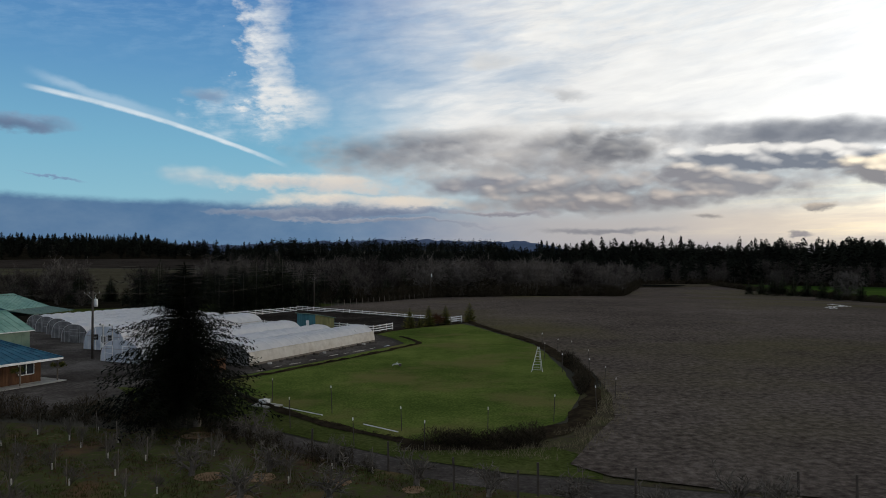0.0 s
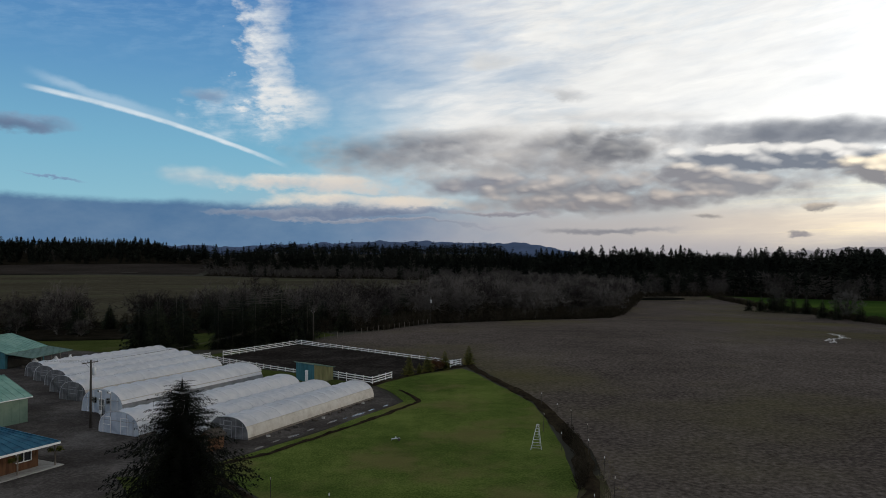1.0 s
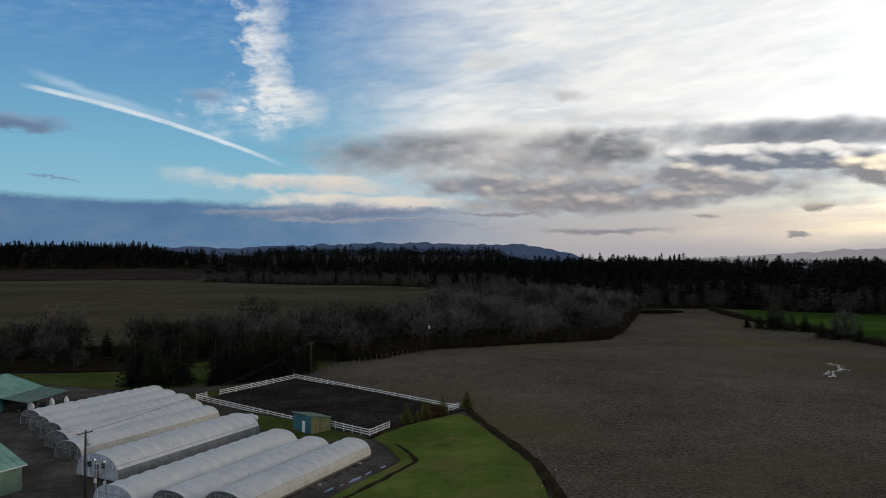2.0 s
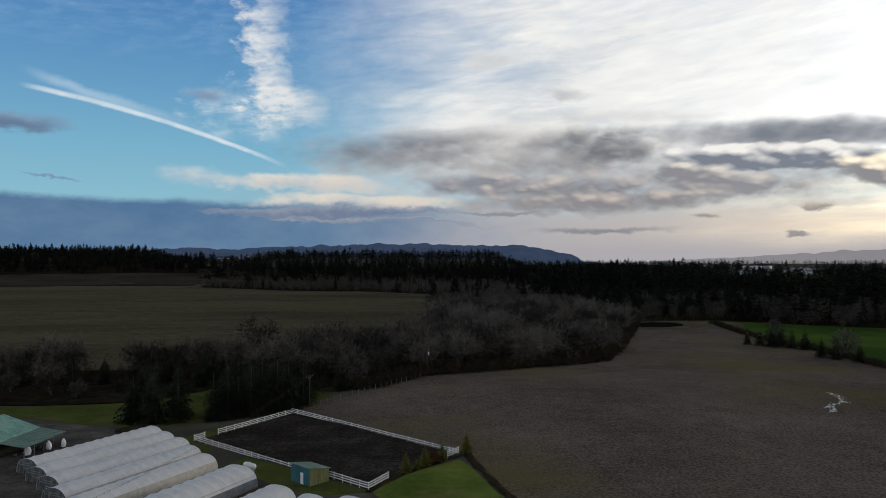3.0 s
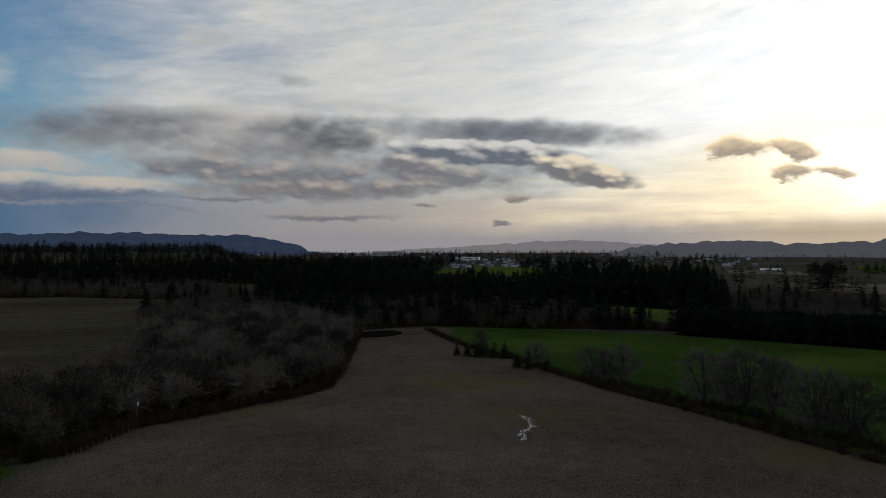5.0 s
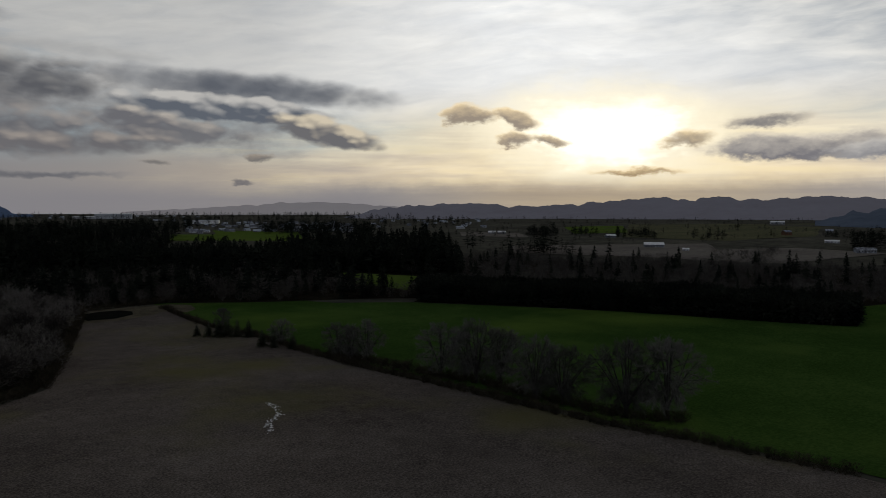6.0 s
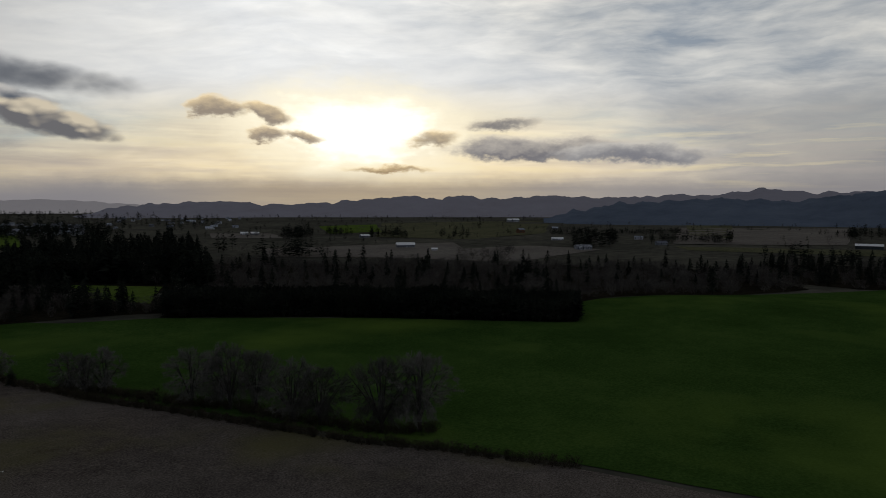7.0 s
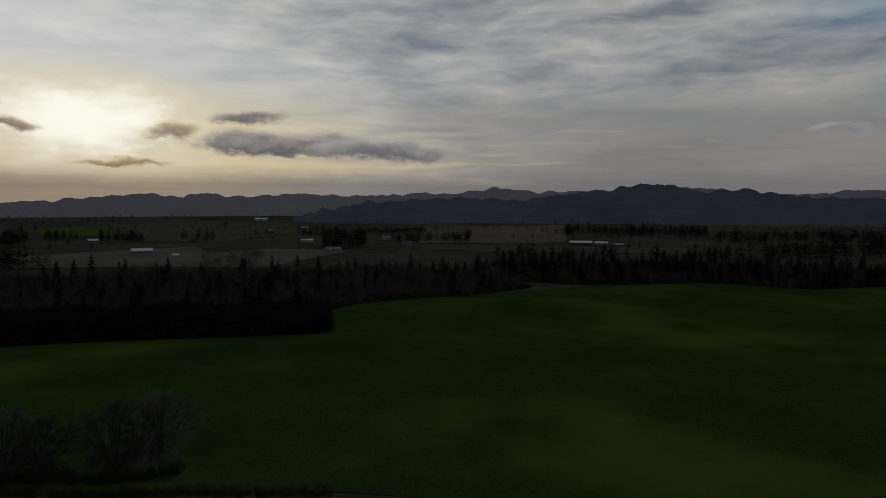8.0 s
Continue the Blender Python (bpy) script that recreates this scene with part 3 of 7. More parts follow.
patch("yard", [(-60, 56), (-35, 57), (-32, 59.5), (-30, 66), (-27, 70.5), (-22.5, 76.5), (-15, 89), (-6, 106), (-8.6, 113), (-12, 120), (-22, 123), (-30, 122), (-40, 135), (-50, 147), (-66, 168), (-100, 175), (-130, 150), (-130, 60)], 0.035, M_GRAVEL, 2.4, "dark wet gravel yard round the greenhouses", 0.5, category="yard")
patch("paddock", [(-37.6, 184), (-53.2, 157.6), (-11.9, 121.6), (3.6, 143.8)], 0.14, M_MUD, 2.0, "churned dark mud of the horse paddock", 0.0)
patch("paddock_verge", [(-54, 156.5), (-11.5, 120.4), (-20, 118.5), (-28, 123.5), (-40, 137), (-50, 149), (-58, 158), (-52, 171), (-41, 189), (-33, 195), (-39, 188)], 0.045, M_VERGE, 2.2, "short green grass beside the paddock fence", 0.3, category="verge")
patch("meadow", [(-135, 178), (-112, 184), (-84, 172), (-66, 170), (-56, 178), (-40, 192), (-30, 205), (-40, 222), (-70, 218), (-86, 200), (-100, 196), (-135, 192)], 0.05, M_VERGE, 3, "green meadow strip before the trees", 0.8)


def ditch(name, line, width, label, off=0.09, depth=0.25):
    """A narrow dark strip of broken soil and weeds, uneven in height."""
    ln = outline(line, 0.9, 0.35, 4.0, closed=False)
    vs, fs = [], []
    for i, (x, y) in enumerate(ln):
        a, b = ln[max(0, i - 1)], ln[min(len(ln) - 1, i + 1)]
        tx, ty = b[0] - a[0], b[1] - a[1]
        L = math.hypot(tx, ty) or 1
        nx, ny = -ty / L, tx / L
        w = width * (0.75 + 0.5 * noise.noise((x * 0.3, y * 0.3, 2.0)))
        for k in range(5):
            u = (k / 4 - 0.5) * 2
            px, py = x + nx * u * w / 2, y + ny * u * w / 2
            hz = off + (1 - u * u) * depth * (0.5 + noise.noise((px * 0.9, py * 0.9, 1.0)))
            vs.append((px, py, land(px, py) + hz))
        if i:
            o = 5 * i
            fs += [(o - 5 + k, o - 4 + k, o + 1 + k, o + k) for k in range(4)]
    return sheet(name, vs, fs, M_DIRT, label, category="ditch")


ditch("field_ditch", [(-3, 47.4), (4.4, 47.6), (10, 54), (13.8, 65), (15.4, 79), (15, 92), (14.5, 106), (9.5, 126), (6.5, 138), (5.5, 145)], 2.3, "weedy ditch between lawn and ploughed field")
ditch("lawn_ditch", [(-22, 69.4), (-12, 57.2), (-6.8, 52), (-1.3, 48)], 1.3, "dark drainage ditch along the lawn")
ditch("yard_ditch", [(-25, 72), (-19, 77.8), (-12.6, 89.2), (-7, 99.5), (-3.3, 106.6), (-4.4, 111), (-7, 116.4)], 0.9, "dark drainage cut along the gravel yard")
ditch("paddock_ditch", [(-12, 120.4), (-7.5, 129), (-0.5, 137.5), (4.5, 143)], 1.5, "dark soil bed under the cedars")

# ---- trees ----
def part(name, geo, material, parent, label="", smooth=False):
    """A mesh object of its own under a thing, from (vertices, faces)."""
    me = bpy.data.meshes.new(name)
    me.from_pydata([tuple(v) for v in geo[0]], [], geo[1])
    me.materials.append(material)
    if smooth:
        me.polygons.foreach_set("use_smooth", [True] * len(me.polygons))
    me.update()
    ob = new(name, me)
    ob.parent = parent
    if label:
        tagged(ob, label)
    return ob


def thing(name, label, category, group="", m=None):
    ob = new(name)
    ob.empty_display_size = 0.2
    tagged(ob, label, category, group)
    if m is not None:
        ob.matrix_basis = m
    return ob


def tube(geo, pts, radii, sides):
    vs, fs = geo
    o = len(vs)
    for i, p in enumerate(pts):
        d = (pts[min(i + 1, len(pts) - 1)] - pts[max(i - 1, 0)]).normalized()
        a = d.orthogonal().normalized()
        b = d.cross(a)
        for k in range(sides):
            w = 2 * math.pi * k / sides
            vs.append(p + (a * math.cos(w) + b * math.sin(w)) * radii[i])
        if i:
            q = o + (i - 1) * sides
            fs.extend((q + k, q + (k + 1) % sides, q + sides + (k + 1) % sides, q + sides + k) for k in range(sides))


def blade(geo, p, d, length, width, rnd):
    vs, fs = geo
    s = d.cross(Vector((rnd.uniform(-1, 1), rnd.uniform(-1, 1), rnd.uniform(-1, 1)))).normalized() * width / 2
    o = len(vs)
    vs += [p - s, p + s, p + d * length]
    fs.append((o, o + 1, o + 2))


def bare_geo(seed, H, spread, fine=1.0, trunk_r=0.022, stems=1, twig=0.05, bole=0.26, crown=None):
    """Trunk and limbs, and the twigs, of a leafless tree."""
    rnd = random.Random(seed)
    wood, tw = ([], []), ([], [])

    def grow(p, d, L, r, lvl):
        n = 4 if lvl < 2 else 1
        pts, q, dd = [p], p.copy(), d.copy()
        for i in range(n):
            dd = (dd + Vector((rnd.uniform(-1, 1), rnd.uniform(-1, 1), rnd.uniform(-0.5, 0.8))) * (0.16 + 0.05 * lvl)).normalized()
            q = q + dd * (L / n)
            pts.append(q)
        tube(wood, pts, [r * (1 - 0.62 * i / n) for i in range(n + 1)], 6 if lvl == 0 else (4 if lvl < 2 else 3))
        kids = (rnd.randint(6, 8), rnd.randint(5, 6), rnd.randint(4, 6))[lvl] if lvl < 3 else 0
        for k in range(kids):
            u = rnd.uniform(0.35, 1.0) if lvl == 0 else rnd.uniform(0.15, 1.0)
            x = u * n
            i = min(n - 1, int(x))
            s = pts[i].lerp(pts[i + 1], x - i)
            ang = 2 * math.pi * (k / kids) + rnd.uniform(-0.5, 0.5)
            side = dd.orthogonal().normalized()
            side = Matrix.Rotation(ang, 3, dd) @ side
            nd = (dd * rnd.uniform(0.45, 0.9) + side * spread * rnd.uniform(0.7, 1.2) + Vector((0, 0, rnd.uniform(-0.05, 0.5)))).normalized()
            grow2(s, nd, H * (0.38, 0.25, 0.15)[lvl] * rnd.uniform(0.7, 1.2), r * 0.5 * (1.15 - 0.5 * u), lvl + 1)

    def grow2(p, d, L, r, lvl):
        if lvl < 3:
            grow(p, d, L, r, lvl)
            return
        k = int(6 * fine)
        for i in range(k):
            u = rnd.random()
            s = p + d * L * u + Vector((rnd.gauss(0, 1), rnd.gauss(0, 1), rnd.gauss(0, 1))) * 0.05 * L
            nd = (d * 0.7 + Vector((rnd.gauss(0, 1), rnd.gauss(0, 1), rnd.gauss(0.3, 0.8))) * 0.75).normalized()
            blade(tw, s, nd, L * rnd.uniform(0.35, 0.85), twig * rnd.uniform(0.6, 1.3), rnd)
        blade(tw, p, d, L * 1.1, twig * 1.6, rnd)

    for s in range(stems):
        lean = Vector((rnd.uniform(-0.25, 0.25), rnd.uniform(-0.25, 0.25), 1)).normalized() if stems > 1 else Vector((0.03, 0.02, 1)).normalized()
        grow(Vector((rnd.uniform(-0.3, 0.3) * (stems > 1), rnd.uniform(-0.3, 0.3) * (stems > 1), -0.2)), lean, H * bole, H * trunk_r / (1 + 0.4 * (stems > 1)), 0)
    top = max(v.z for v in tw[0])
    k = H / top
    if crown:
        mid = Vector((0, 0, H * (1 - crown[1]))) / k
        rx, rz = crown[0] * H / k, crown[1] * H / k
        for g in (wood, tw):
            for i, v in enumerate(g[0]):
                q = v - mid
                r = math.sqrt((q.x / rx) ** 2 + (q.y / rx) ** 2 + (q.z / rz) ** 2)
                if r > 1 and v.z > 0.12 * top:
                    g[0][i] = mid + q * ((1 + (r - 1) * 0.12) / r)
    for g in (wood, tw):
        g[0][:] = [v * k for v in g[0]]
    return wood, tw


def fir_geo(seed, H, R, whorls=22, per=7, leaf=7, clear=0.1, droop=0.25, power=0.8, width=0.34, split=1):
    """Trunk and crown of a conifer: whorls of drooping branches with flat sprays."""
    rnd = random.Random(seed)
    wood, cr = ([], []), ([], [])
    tube(wood, [Vector((0, 0, -0.2)), Vector((0.05, 0, H * 0.5)), Vector((0, 0.03, H))], [H * 0.017, H * 0.01, 0.01], 7)
    for w in range(whorls):
        u = clear + (1 - clear) * (w + rnd.random() * 0.6) / whorls
        z = H * u
        r = R * (1 - (u - clear) / (1 - clear)) ** power * rnd.uniform(0.8, 1.15) + 0.12
        n = per if u < 0.8 else max(4, per - 2)
        for b in range(n):
            a = 2 * math.pi * (b + rnd.random()) / n
            L = r * rnd.uniform(0.65, 1.15)
            out = Vector((math.cos(a), math.sin(a), 0))
            side = Vector((-math.sin(a), math.cos(a), 0))
            lift = 0.35 * (u - 0.35)
            for k in range(leaf):
                v = (k + 0.6) / leaf
                p = out * L * v + Vector((0, 0, z + L * (lift * v - droop * v * v)))
                wl = L * width * (1.15 - v * 0.75)
                for sg in (-1, 1):
                    for q in range(split):
                        d = (side * sg * rnd.uniform(0.7, 1.2) + out * rnd.uniform(0.3, 0.9) + Vector((0, 0, rnd.uniform(-0.95, 0.3)))).normalized()
                        o = len(cr[0])
                        l2 = wl * rnd.uniform(0.7, 1.25)
                        hw = out * (L / leaf) * rnd.uniform(0.35, 0.6) / (1 if split == 1 else 1.6)
                        j = Vector((rnd.uniform(-1, 1), rnd.uniform(-1, 1), rnd.uniform(-1, 1))) * 0.03 * L
                        cr[0].extend((p - hw + j, p + hw + j, p + d * l2 + j))
                        cr[1].append((o, o + 1, o + 2))
            if split > 1:
                continue
            o = len(cr[0])
            p = out * L * 0.75 + Vector((0, 0, z + L * (lift * 0.75 - droop * 0.56)))
            cr[0].extend((p - side * L * 0.08, p + side * L * 0.08, out * L * 1.12 + Vector((0, 0, z + L * (lift - droop)))))
            cr[1].append((o, o + 1, o + 2))
    o = len(cr[0])
    for a in range(3):
        w = a * 2.1
        cr[0].extend((Vector((0.12 * math.cos(w), 0.12 * math.sin(w), H * 0.95)), Vector((-0.12 * math.cos(w), -0.12 * math.sin(w), H * 0.95)), Vector((0, 0, H * 1.02))))
        cr[1].append((o + 3 * a, o + 3 * a + 1, o + 3 * a + 2))
    return wood, cr


def tree(name, geo, wood_mat, crown_mat, label, group=""):
    ob = thing(name, label, "tree", group)
    part("trunk", geo[0], wood_mat, ob, smooth=True)
    part("crown", geo[1], crown_mat, ob)
    return ob


first_use = set()


def plant(ob, x, y, s=1.0, turn=None, sink=0.0):
    """Puts the tree, or a copy of it, on the land."""
    turn = random.uniform(0, 360) if turn is None else turn
    m = pose(x, y, land(x, y) - sink, 0, 0, turn) @ Matrix.Scale(s, 4)
    if ob.name not in first_use:
        first_use.add(ob.name)
        ob.matrix_basis = m
        return ob
    c = copy_thing(ob, pose(0, 0, 0))
    c.matrix_basis = m
    return c


def scatter(poly, gap, seed, jitter=0.45):
    rnd = random.Random(seed)
    x0, x1 = min(p[0] for p in poly), max(p[0] for p in poly)
    y0, y1 = min(p[1] for p in poly), max(p[1] for p in poly)
    out, y = [], y0
    row = 0
    while y < y1:
        x = x0 + (row % 2) * gap / 2
        while x < x1:
            q = (x + rnd.uniform(-1, 1) * jitter * gap, y + rnd.uniform(-1, 1) * jitter * gap)
            if inside(*q, poly):
                out.append(q)
            x += gap
        y += gap * 0.87
        row += 1
    return out


# -- the strip of bare riverside trees along the field
BELT = [bare_geo(10 + i, 14, 0.9, (1.3, 0.55, 0.75, 1.3, 0.75)[i], stems=(1, 3, 2, 1, 2)[i], twig=0.11) for i in range(5)]
belt = [tree("bare_tree", g, M_BARK, M_TWIG, "tall leafless grey-brown tree in the riverside belt", "bare trees of the belt") for g in BELT]
rb = random.Random(5)
BELT_POLY = [(-230, 238), (-140, 238), (-108, 246), (-72, 246), (-45, 226), (-22, 219), (-6, 243), (22, 258), (45, 274), (63, 290), (71, 310), (86, 352), (100, 394), (116, 440), (140, 500), (120, 560), (40, 600), (-8, 560), (-8, 420), (-22, 335), (-62, 294), (-110, 268), (-230, 276)]
for x, y in scatter(BELT_POLY, 14.2, 3):
    plant(rb.choice(belt), x, y, rb.uniform(0.75, 1.25) * (1.0 if y < 420 else 1.1))
for x, y, s in ((-77, 303, 1.45), (-41, 292, 1.35), (-60, 300, 1.0), (-20, 318, 1.2)):
    plant(belt[0], x, y, s)

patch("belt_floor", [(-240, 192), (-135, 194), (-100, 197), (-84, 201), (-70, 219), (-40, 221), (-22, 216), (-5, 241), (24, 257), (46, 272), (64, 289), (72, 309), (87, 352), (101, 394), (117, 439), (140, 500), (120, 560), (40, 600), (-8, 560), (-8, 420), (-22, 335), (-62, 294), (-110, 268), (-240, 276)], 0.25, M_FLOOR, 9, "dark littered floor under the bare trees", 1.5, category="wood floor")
# -- dark conifers at the near edge
mid_fir = [tree("fir_tree", fir_geo(40 + i, 12, (4.2, 4.8, 3.6)[i], 26, 7, 6, (0.12, 0.06, 0.04)[i], 0.25, 0.8, 0.46, 2), M_BARK, M_FIR, "dark green conifer beside the paddock meadow", "conifers by the paddock") for i in range(3)]
for x, y, s in ((-75, 176, 1.0), (-70, 175, 1.05), (-66, 181, 1.1), (-56, 178, 1.0), (-51, 182, 0.9), (-48, 183, 1.15), (-44, 186, 1.1), (-40, 190, 1.05), (-52, 196, 1.2), (-46, 200, 1.3), (-38, 203, 1.1), (-60, 214, 1.0), (-30, 216, 0.8), (-18, 226, 0.7), (-72, 181, 1.15), (-64, 176, 0.8), (-53, 180, 1.2), (-42, 186, 1.2), (-47, 190, 1.25), (-56, 189, 1.1), (-37, 195, 1.0)):
    plant(rb.choice(mid_fir), x, y, s)
for x, y in scatter([(-235, 198), (-135, 199), (-100, 203), (-82, 208), (-72, 224), (-90, 236), (-235, 236)], 10.5, 9):
    plant(rb.choice(belt) if rb.random() < 0.3 else rb.choice(mid_fir), x, y, rb.uniform(0.4, 0.85))
for x, y in scatter([(-230, 222), (-140, 226), (-90, 232), (-60, 226), (-40, 222), (-20, 226), (-30, 236), (-70, 246), (-140, 240), (-230, 236)], 8.5, 8):
    plant(rb.choice(mid_fir), x, y, rb.uniform(0.5, 1.0))
for x, y, s in ((-30, 246, 0.9), (-14, 252, 1.0), (20, 300, 1.1), (-6, 340, 1.2), (44, 330, 1.0), (60, 400, 1.2), (12, 410, 1.3), (90, 470, 1.2), (3, 262, 0.75), (-2, 268, 0.7), (10, 262, 0.5), (28, 280, 0.8), (54, 300, 0.6)):
    plant(rb.choice(mid_fir), x, y, s)

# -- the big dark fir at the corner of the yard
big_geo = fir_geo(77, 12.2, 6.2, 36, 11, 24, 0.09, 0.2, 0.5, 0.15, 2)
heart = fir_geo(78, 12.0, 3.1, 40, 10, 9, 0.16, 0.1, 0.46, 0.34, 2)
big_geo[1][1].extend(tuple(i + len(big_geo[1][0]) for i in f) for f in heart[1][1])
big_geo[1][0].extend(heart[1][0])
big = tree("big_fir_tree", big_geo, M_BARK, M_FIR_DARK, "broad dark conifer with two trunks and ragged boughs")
tr = ([], [])
tube(tr, [Vector((0.9, -0.4, -0.2)), Vector((0.8, -0.3, 3)), Vector((0.4, 0, 8))], [0.3, 0.26, 0.05], 8)
part("trunk", tr, M_BARK, big, smooth=True)
plant(big, -19.4, 53.4, 1.0, 30)

# -- bare oaks and ash trees in the hedge between the fields
def oak_geo(seed, H, R, limbs=9):
    """A vase of limbs from a low fork, and a round crown of fine twigs."""
    rnd = random.Random(seed)
    wood, tw = ([], []), ([], [])
    mid, fork = Vector((0, 0, H * 0.55)), Vector((0, 0, H * 0.12))
    shell = lambda d, k: mid + Vector((d.x * R, d.y * R, d.z * H * 0.45)) * k
    wild = lambda: Vector((rnd.gauss(0, 1), rnd.gauss(0, 1), rnd.gauss(0, 1)))
    tube(wood, [Vector((0, 0, -0.4)), Vector((0, 0, 0.3)), fork], [H * 0.042, H * 0.034, H * 0.03], 7)

    def bend(p, c, q, n):
        return [p * (1 - u) ** 2 + c * (2 * u * (1 - u)) + q * u ** 2 for u in (i / n for i in range(n + 1))]

    for k in range(limbs):
        a, e = 2.4 * k + rnd.uniform(-0.3, 0.3), radians((8, 30, 52, 68)[k % 4] + rnd.uniform(-8, 8))
        d = Vector((math.cos(a) * math.sin(e), math.sin(a) * math.sin(e), math.cos(e)))
        q = shell(d, rnd.uniform(0.78, 0.95))
        limb = bend(fork, fork.lerp(q, 0.45) + Vector((0, 0, H * 0.06)) + wild() * H * 0.025, q, 7)
        tube(wood, limb, [H * 0.019 * (1 - 0.8 * i / 7) for i in range(8)], 5)
        for b in range(10):
            x = (0.25 + 0.72 * (b + rnd.random()) / 10) * 7
            s = limb[int(x)].lerp(limb[min(7, int(x) + 1)], x - int(x))
            out = Vector(((s - mid).x / R, (s - mid).y / R, (s - mid).z / (H * 0.45)))
            t = shell((out.normalized() + wild() * 0.42).normalized(), rnd.uniform(0.82, 1.02))
            if (t - s).length > H * 0.3:
                t = s + (t - s).normalized() * H * 0.3
            br = bend(s, s.lerp(t, 0.5) + wild() * H * 0.015 + Vector((0, 0, H * 0.01)), t, 3)
            tube(wood, br, [H * 0.0064, H * 0.005, H * 0.0034, H * 0.0016], 3)
            for g in range(16):
                x = (0.2 + 0.8 * rnd.random()) * 2.999
                p = br[int(x)].lerp(br[int(x) + 1], x - int(x))
                nd = ((p - mid).normalized() * 0.5 + (t - s).normalized() * 0.6 + wild() * 0.5).normalized()
                L = H * rnd.uniform(0.05, 0.11)
                blade(tw, p, nd, L, H * 0.0046, rnd)
                for f in range(9):
                    blade(tw, p + nd * L * rnd.uniform(0.2, 0.9), (nd + wild() * 0.6).normalized(), L * rnd.uniform(0.45, 0.9), H * 0.0031, rnd)
    return wood, tw


oak = [tree("hedgerow_oak", oak_geo(60 + i, 13, (7.9, 7.3, 6.5)[i], (11, 9, 8)[i]), M_OAKBARK, M_OAK, "spreading leafless oak in the hedgerow", "oaks in the hedgerow") for i in range(3)]
for x, y, s in ((183, 322, 0.8), (184, 273, 1.0), (189, 257, 1.15), (190, 209, 1.35), (193, 192, 1.5), (198, 184, 1.35), (190, 160, 1.35), (191, 149, 1.25), (194, 126, 1.55), (203, 117, 1.6), (181, 385, 0.75), (184, 262, 1.0), (194, 199, 1.2)):
    plant(rb.choice(oak), x, y, s * 1.22)
for x, y, s in ((164, 366, 0.75), (168, 362, 0.9), (172, 360, 0.95), (176, 357, 0.9), (180, 352, 0.85), (160, 372, 0.6), (172, 322, 0.8), (175, 316, 0.85), (180, 306, 0.7)):
    plant(rb.choice(mid_fir), x, y, s)


# -- joined woods and thickets
class Mass:
    """Many small pieces in one mesh."""
    def __init__(self):
        self.v, self.f, self.n = [], [], 0

    def add(self, tv, tf, m):
        self.v.append(tv @ m[:3, :3].T + m[:3, 3])
        self.f.append(tf + self.n)
        self.n += len(tv)

    def done(self, name, material, label, category):
        v, f = np.concatenate(self.v), np.concatenate(self.f)
        me = bpy.data.meshes.new(name)
        me.vertices.add(len(v))
        me.vertices.foreach_set("co", v.astype(np.float32).ravel())
        me.loops.add(len(f) * 3)
        me.loops.foreach_set("vertex_index", f.astype(np.int32).ravel())
        me.polygons.add(len(f))
        me.polygons.foreach_set("loop_start", np.arange(0, len(f) * 3, 3, dtype=np.int32))
        me.update()
        me.validate()
        me.materials.append(material)
        return tagged(new(name, me), label, category, kind="stuff")


def far_fir(seed, tiers=20, per=8, R=0.2):
    """An old fir, one metre high: many short ragged boughs, broad below the top, thin and bare at the foot."""
    rnd = random.Random(seed)
    vs, fs = [], []
    lo, power = rnd.uniform(0.04, 0.2), rnd.uniform(0.45, 0.75)
    for k in range(tiers):
        u = (k + rnd.uniform(0, 0.7)) / tiers
        z = lo + (1 - lo) * u
        r = R * (1 - u) ** power * min(1.0, 0.55 + 1.6 * u) * rnd.uniform(0.75, 1.2) + 0.006
        ox, oy = rnd.uniform(-0.02, 0.02) * (1 - z), rnd.uniform(-0.02, 0.02) * (1 - z)
        a0 = rnd.uniform(0, 6.28)
        for j in range(per):
            a, w = a0 + 6.283 * (j + rnd.uniform(-0.5, 0.5)) / per, rnd.uniform(0.12, 0.45)
            q = r * rnd.uniform(0.5, 1.3)
            dz, up = rnd.uniform(-0.035, 0.012), rnd.uniform(0.015, 0.06)
            b = r * rnd.uniform(0.0, 0.25)
            o = len(vs)
            vs += [(ox + math.cos(a) * b, oy + math.sin(a) * b, min(1.0, z + up)), (ox + math.cos(a - w) * q, oy + math.sin(a - w) * q, z + dz), (ox + math.cos(a + w) * q * rnd.uniform(0.6, 1.1), oy + math.sin(a + w) * q, z + dz + rnd.uniform(-0.03, 0.03))]
            fs.append((o, o + 1, o + 2))
    o = len(vs)
    vs += [(-0.009, 0, -0.02), (0.009, 0, -0.02), (0, 0, 0.99), (0, -0.009, -0.02), (0, 0.009, -0.02), (0, 0, 0.99)]
    fs += [(o, o + 1, o + 2), (o + 3, o + 4, o + 5)]
    return np.array(vs, float), np.array(fs)


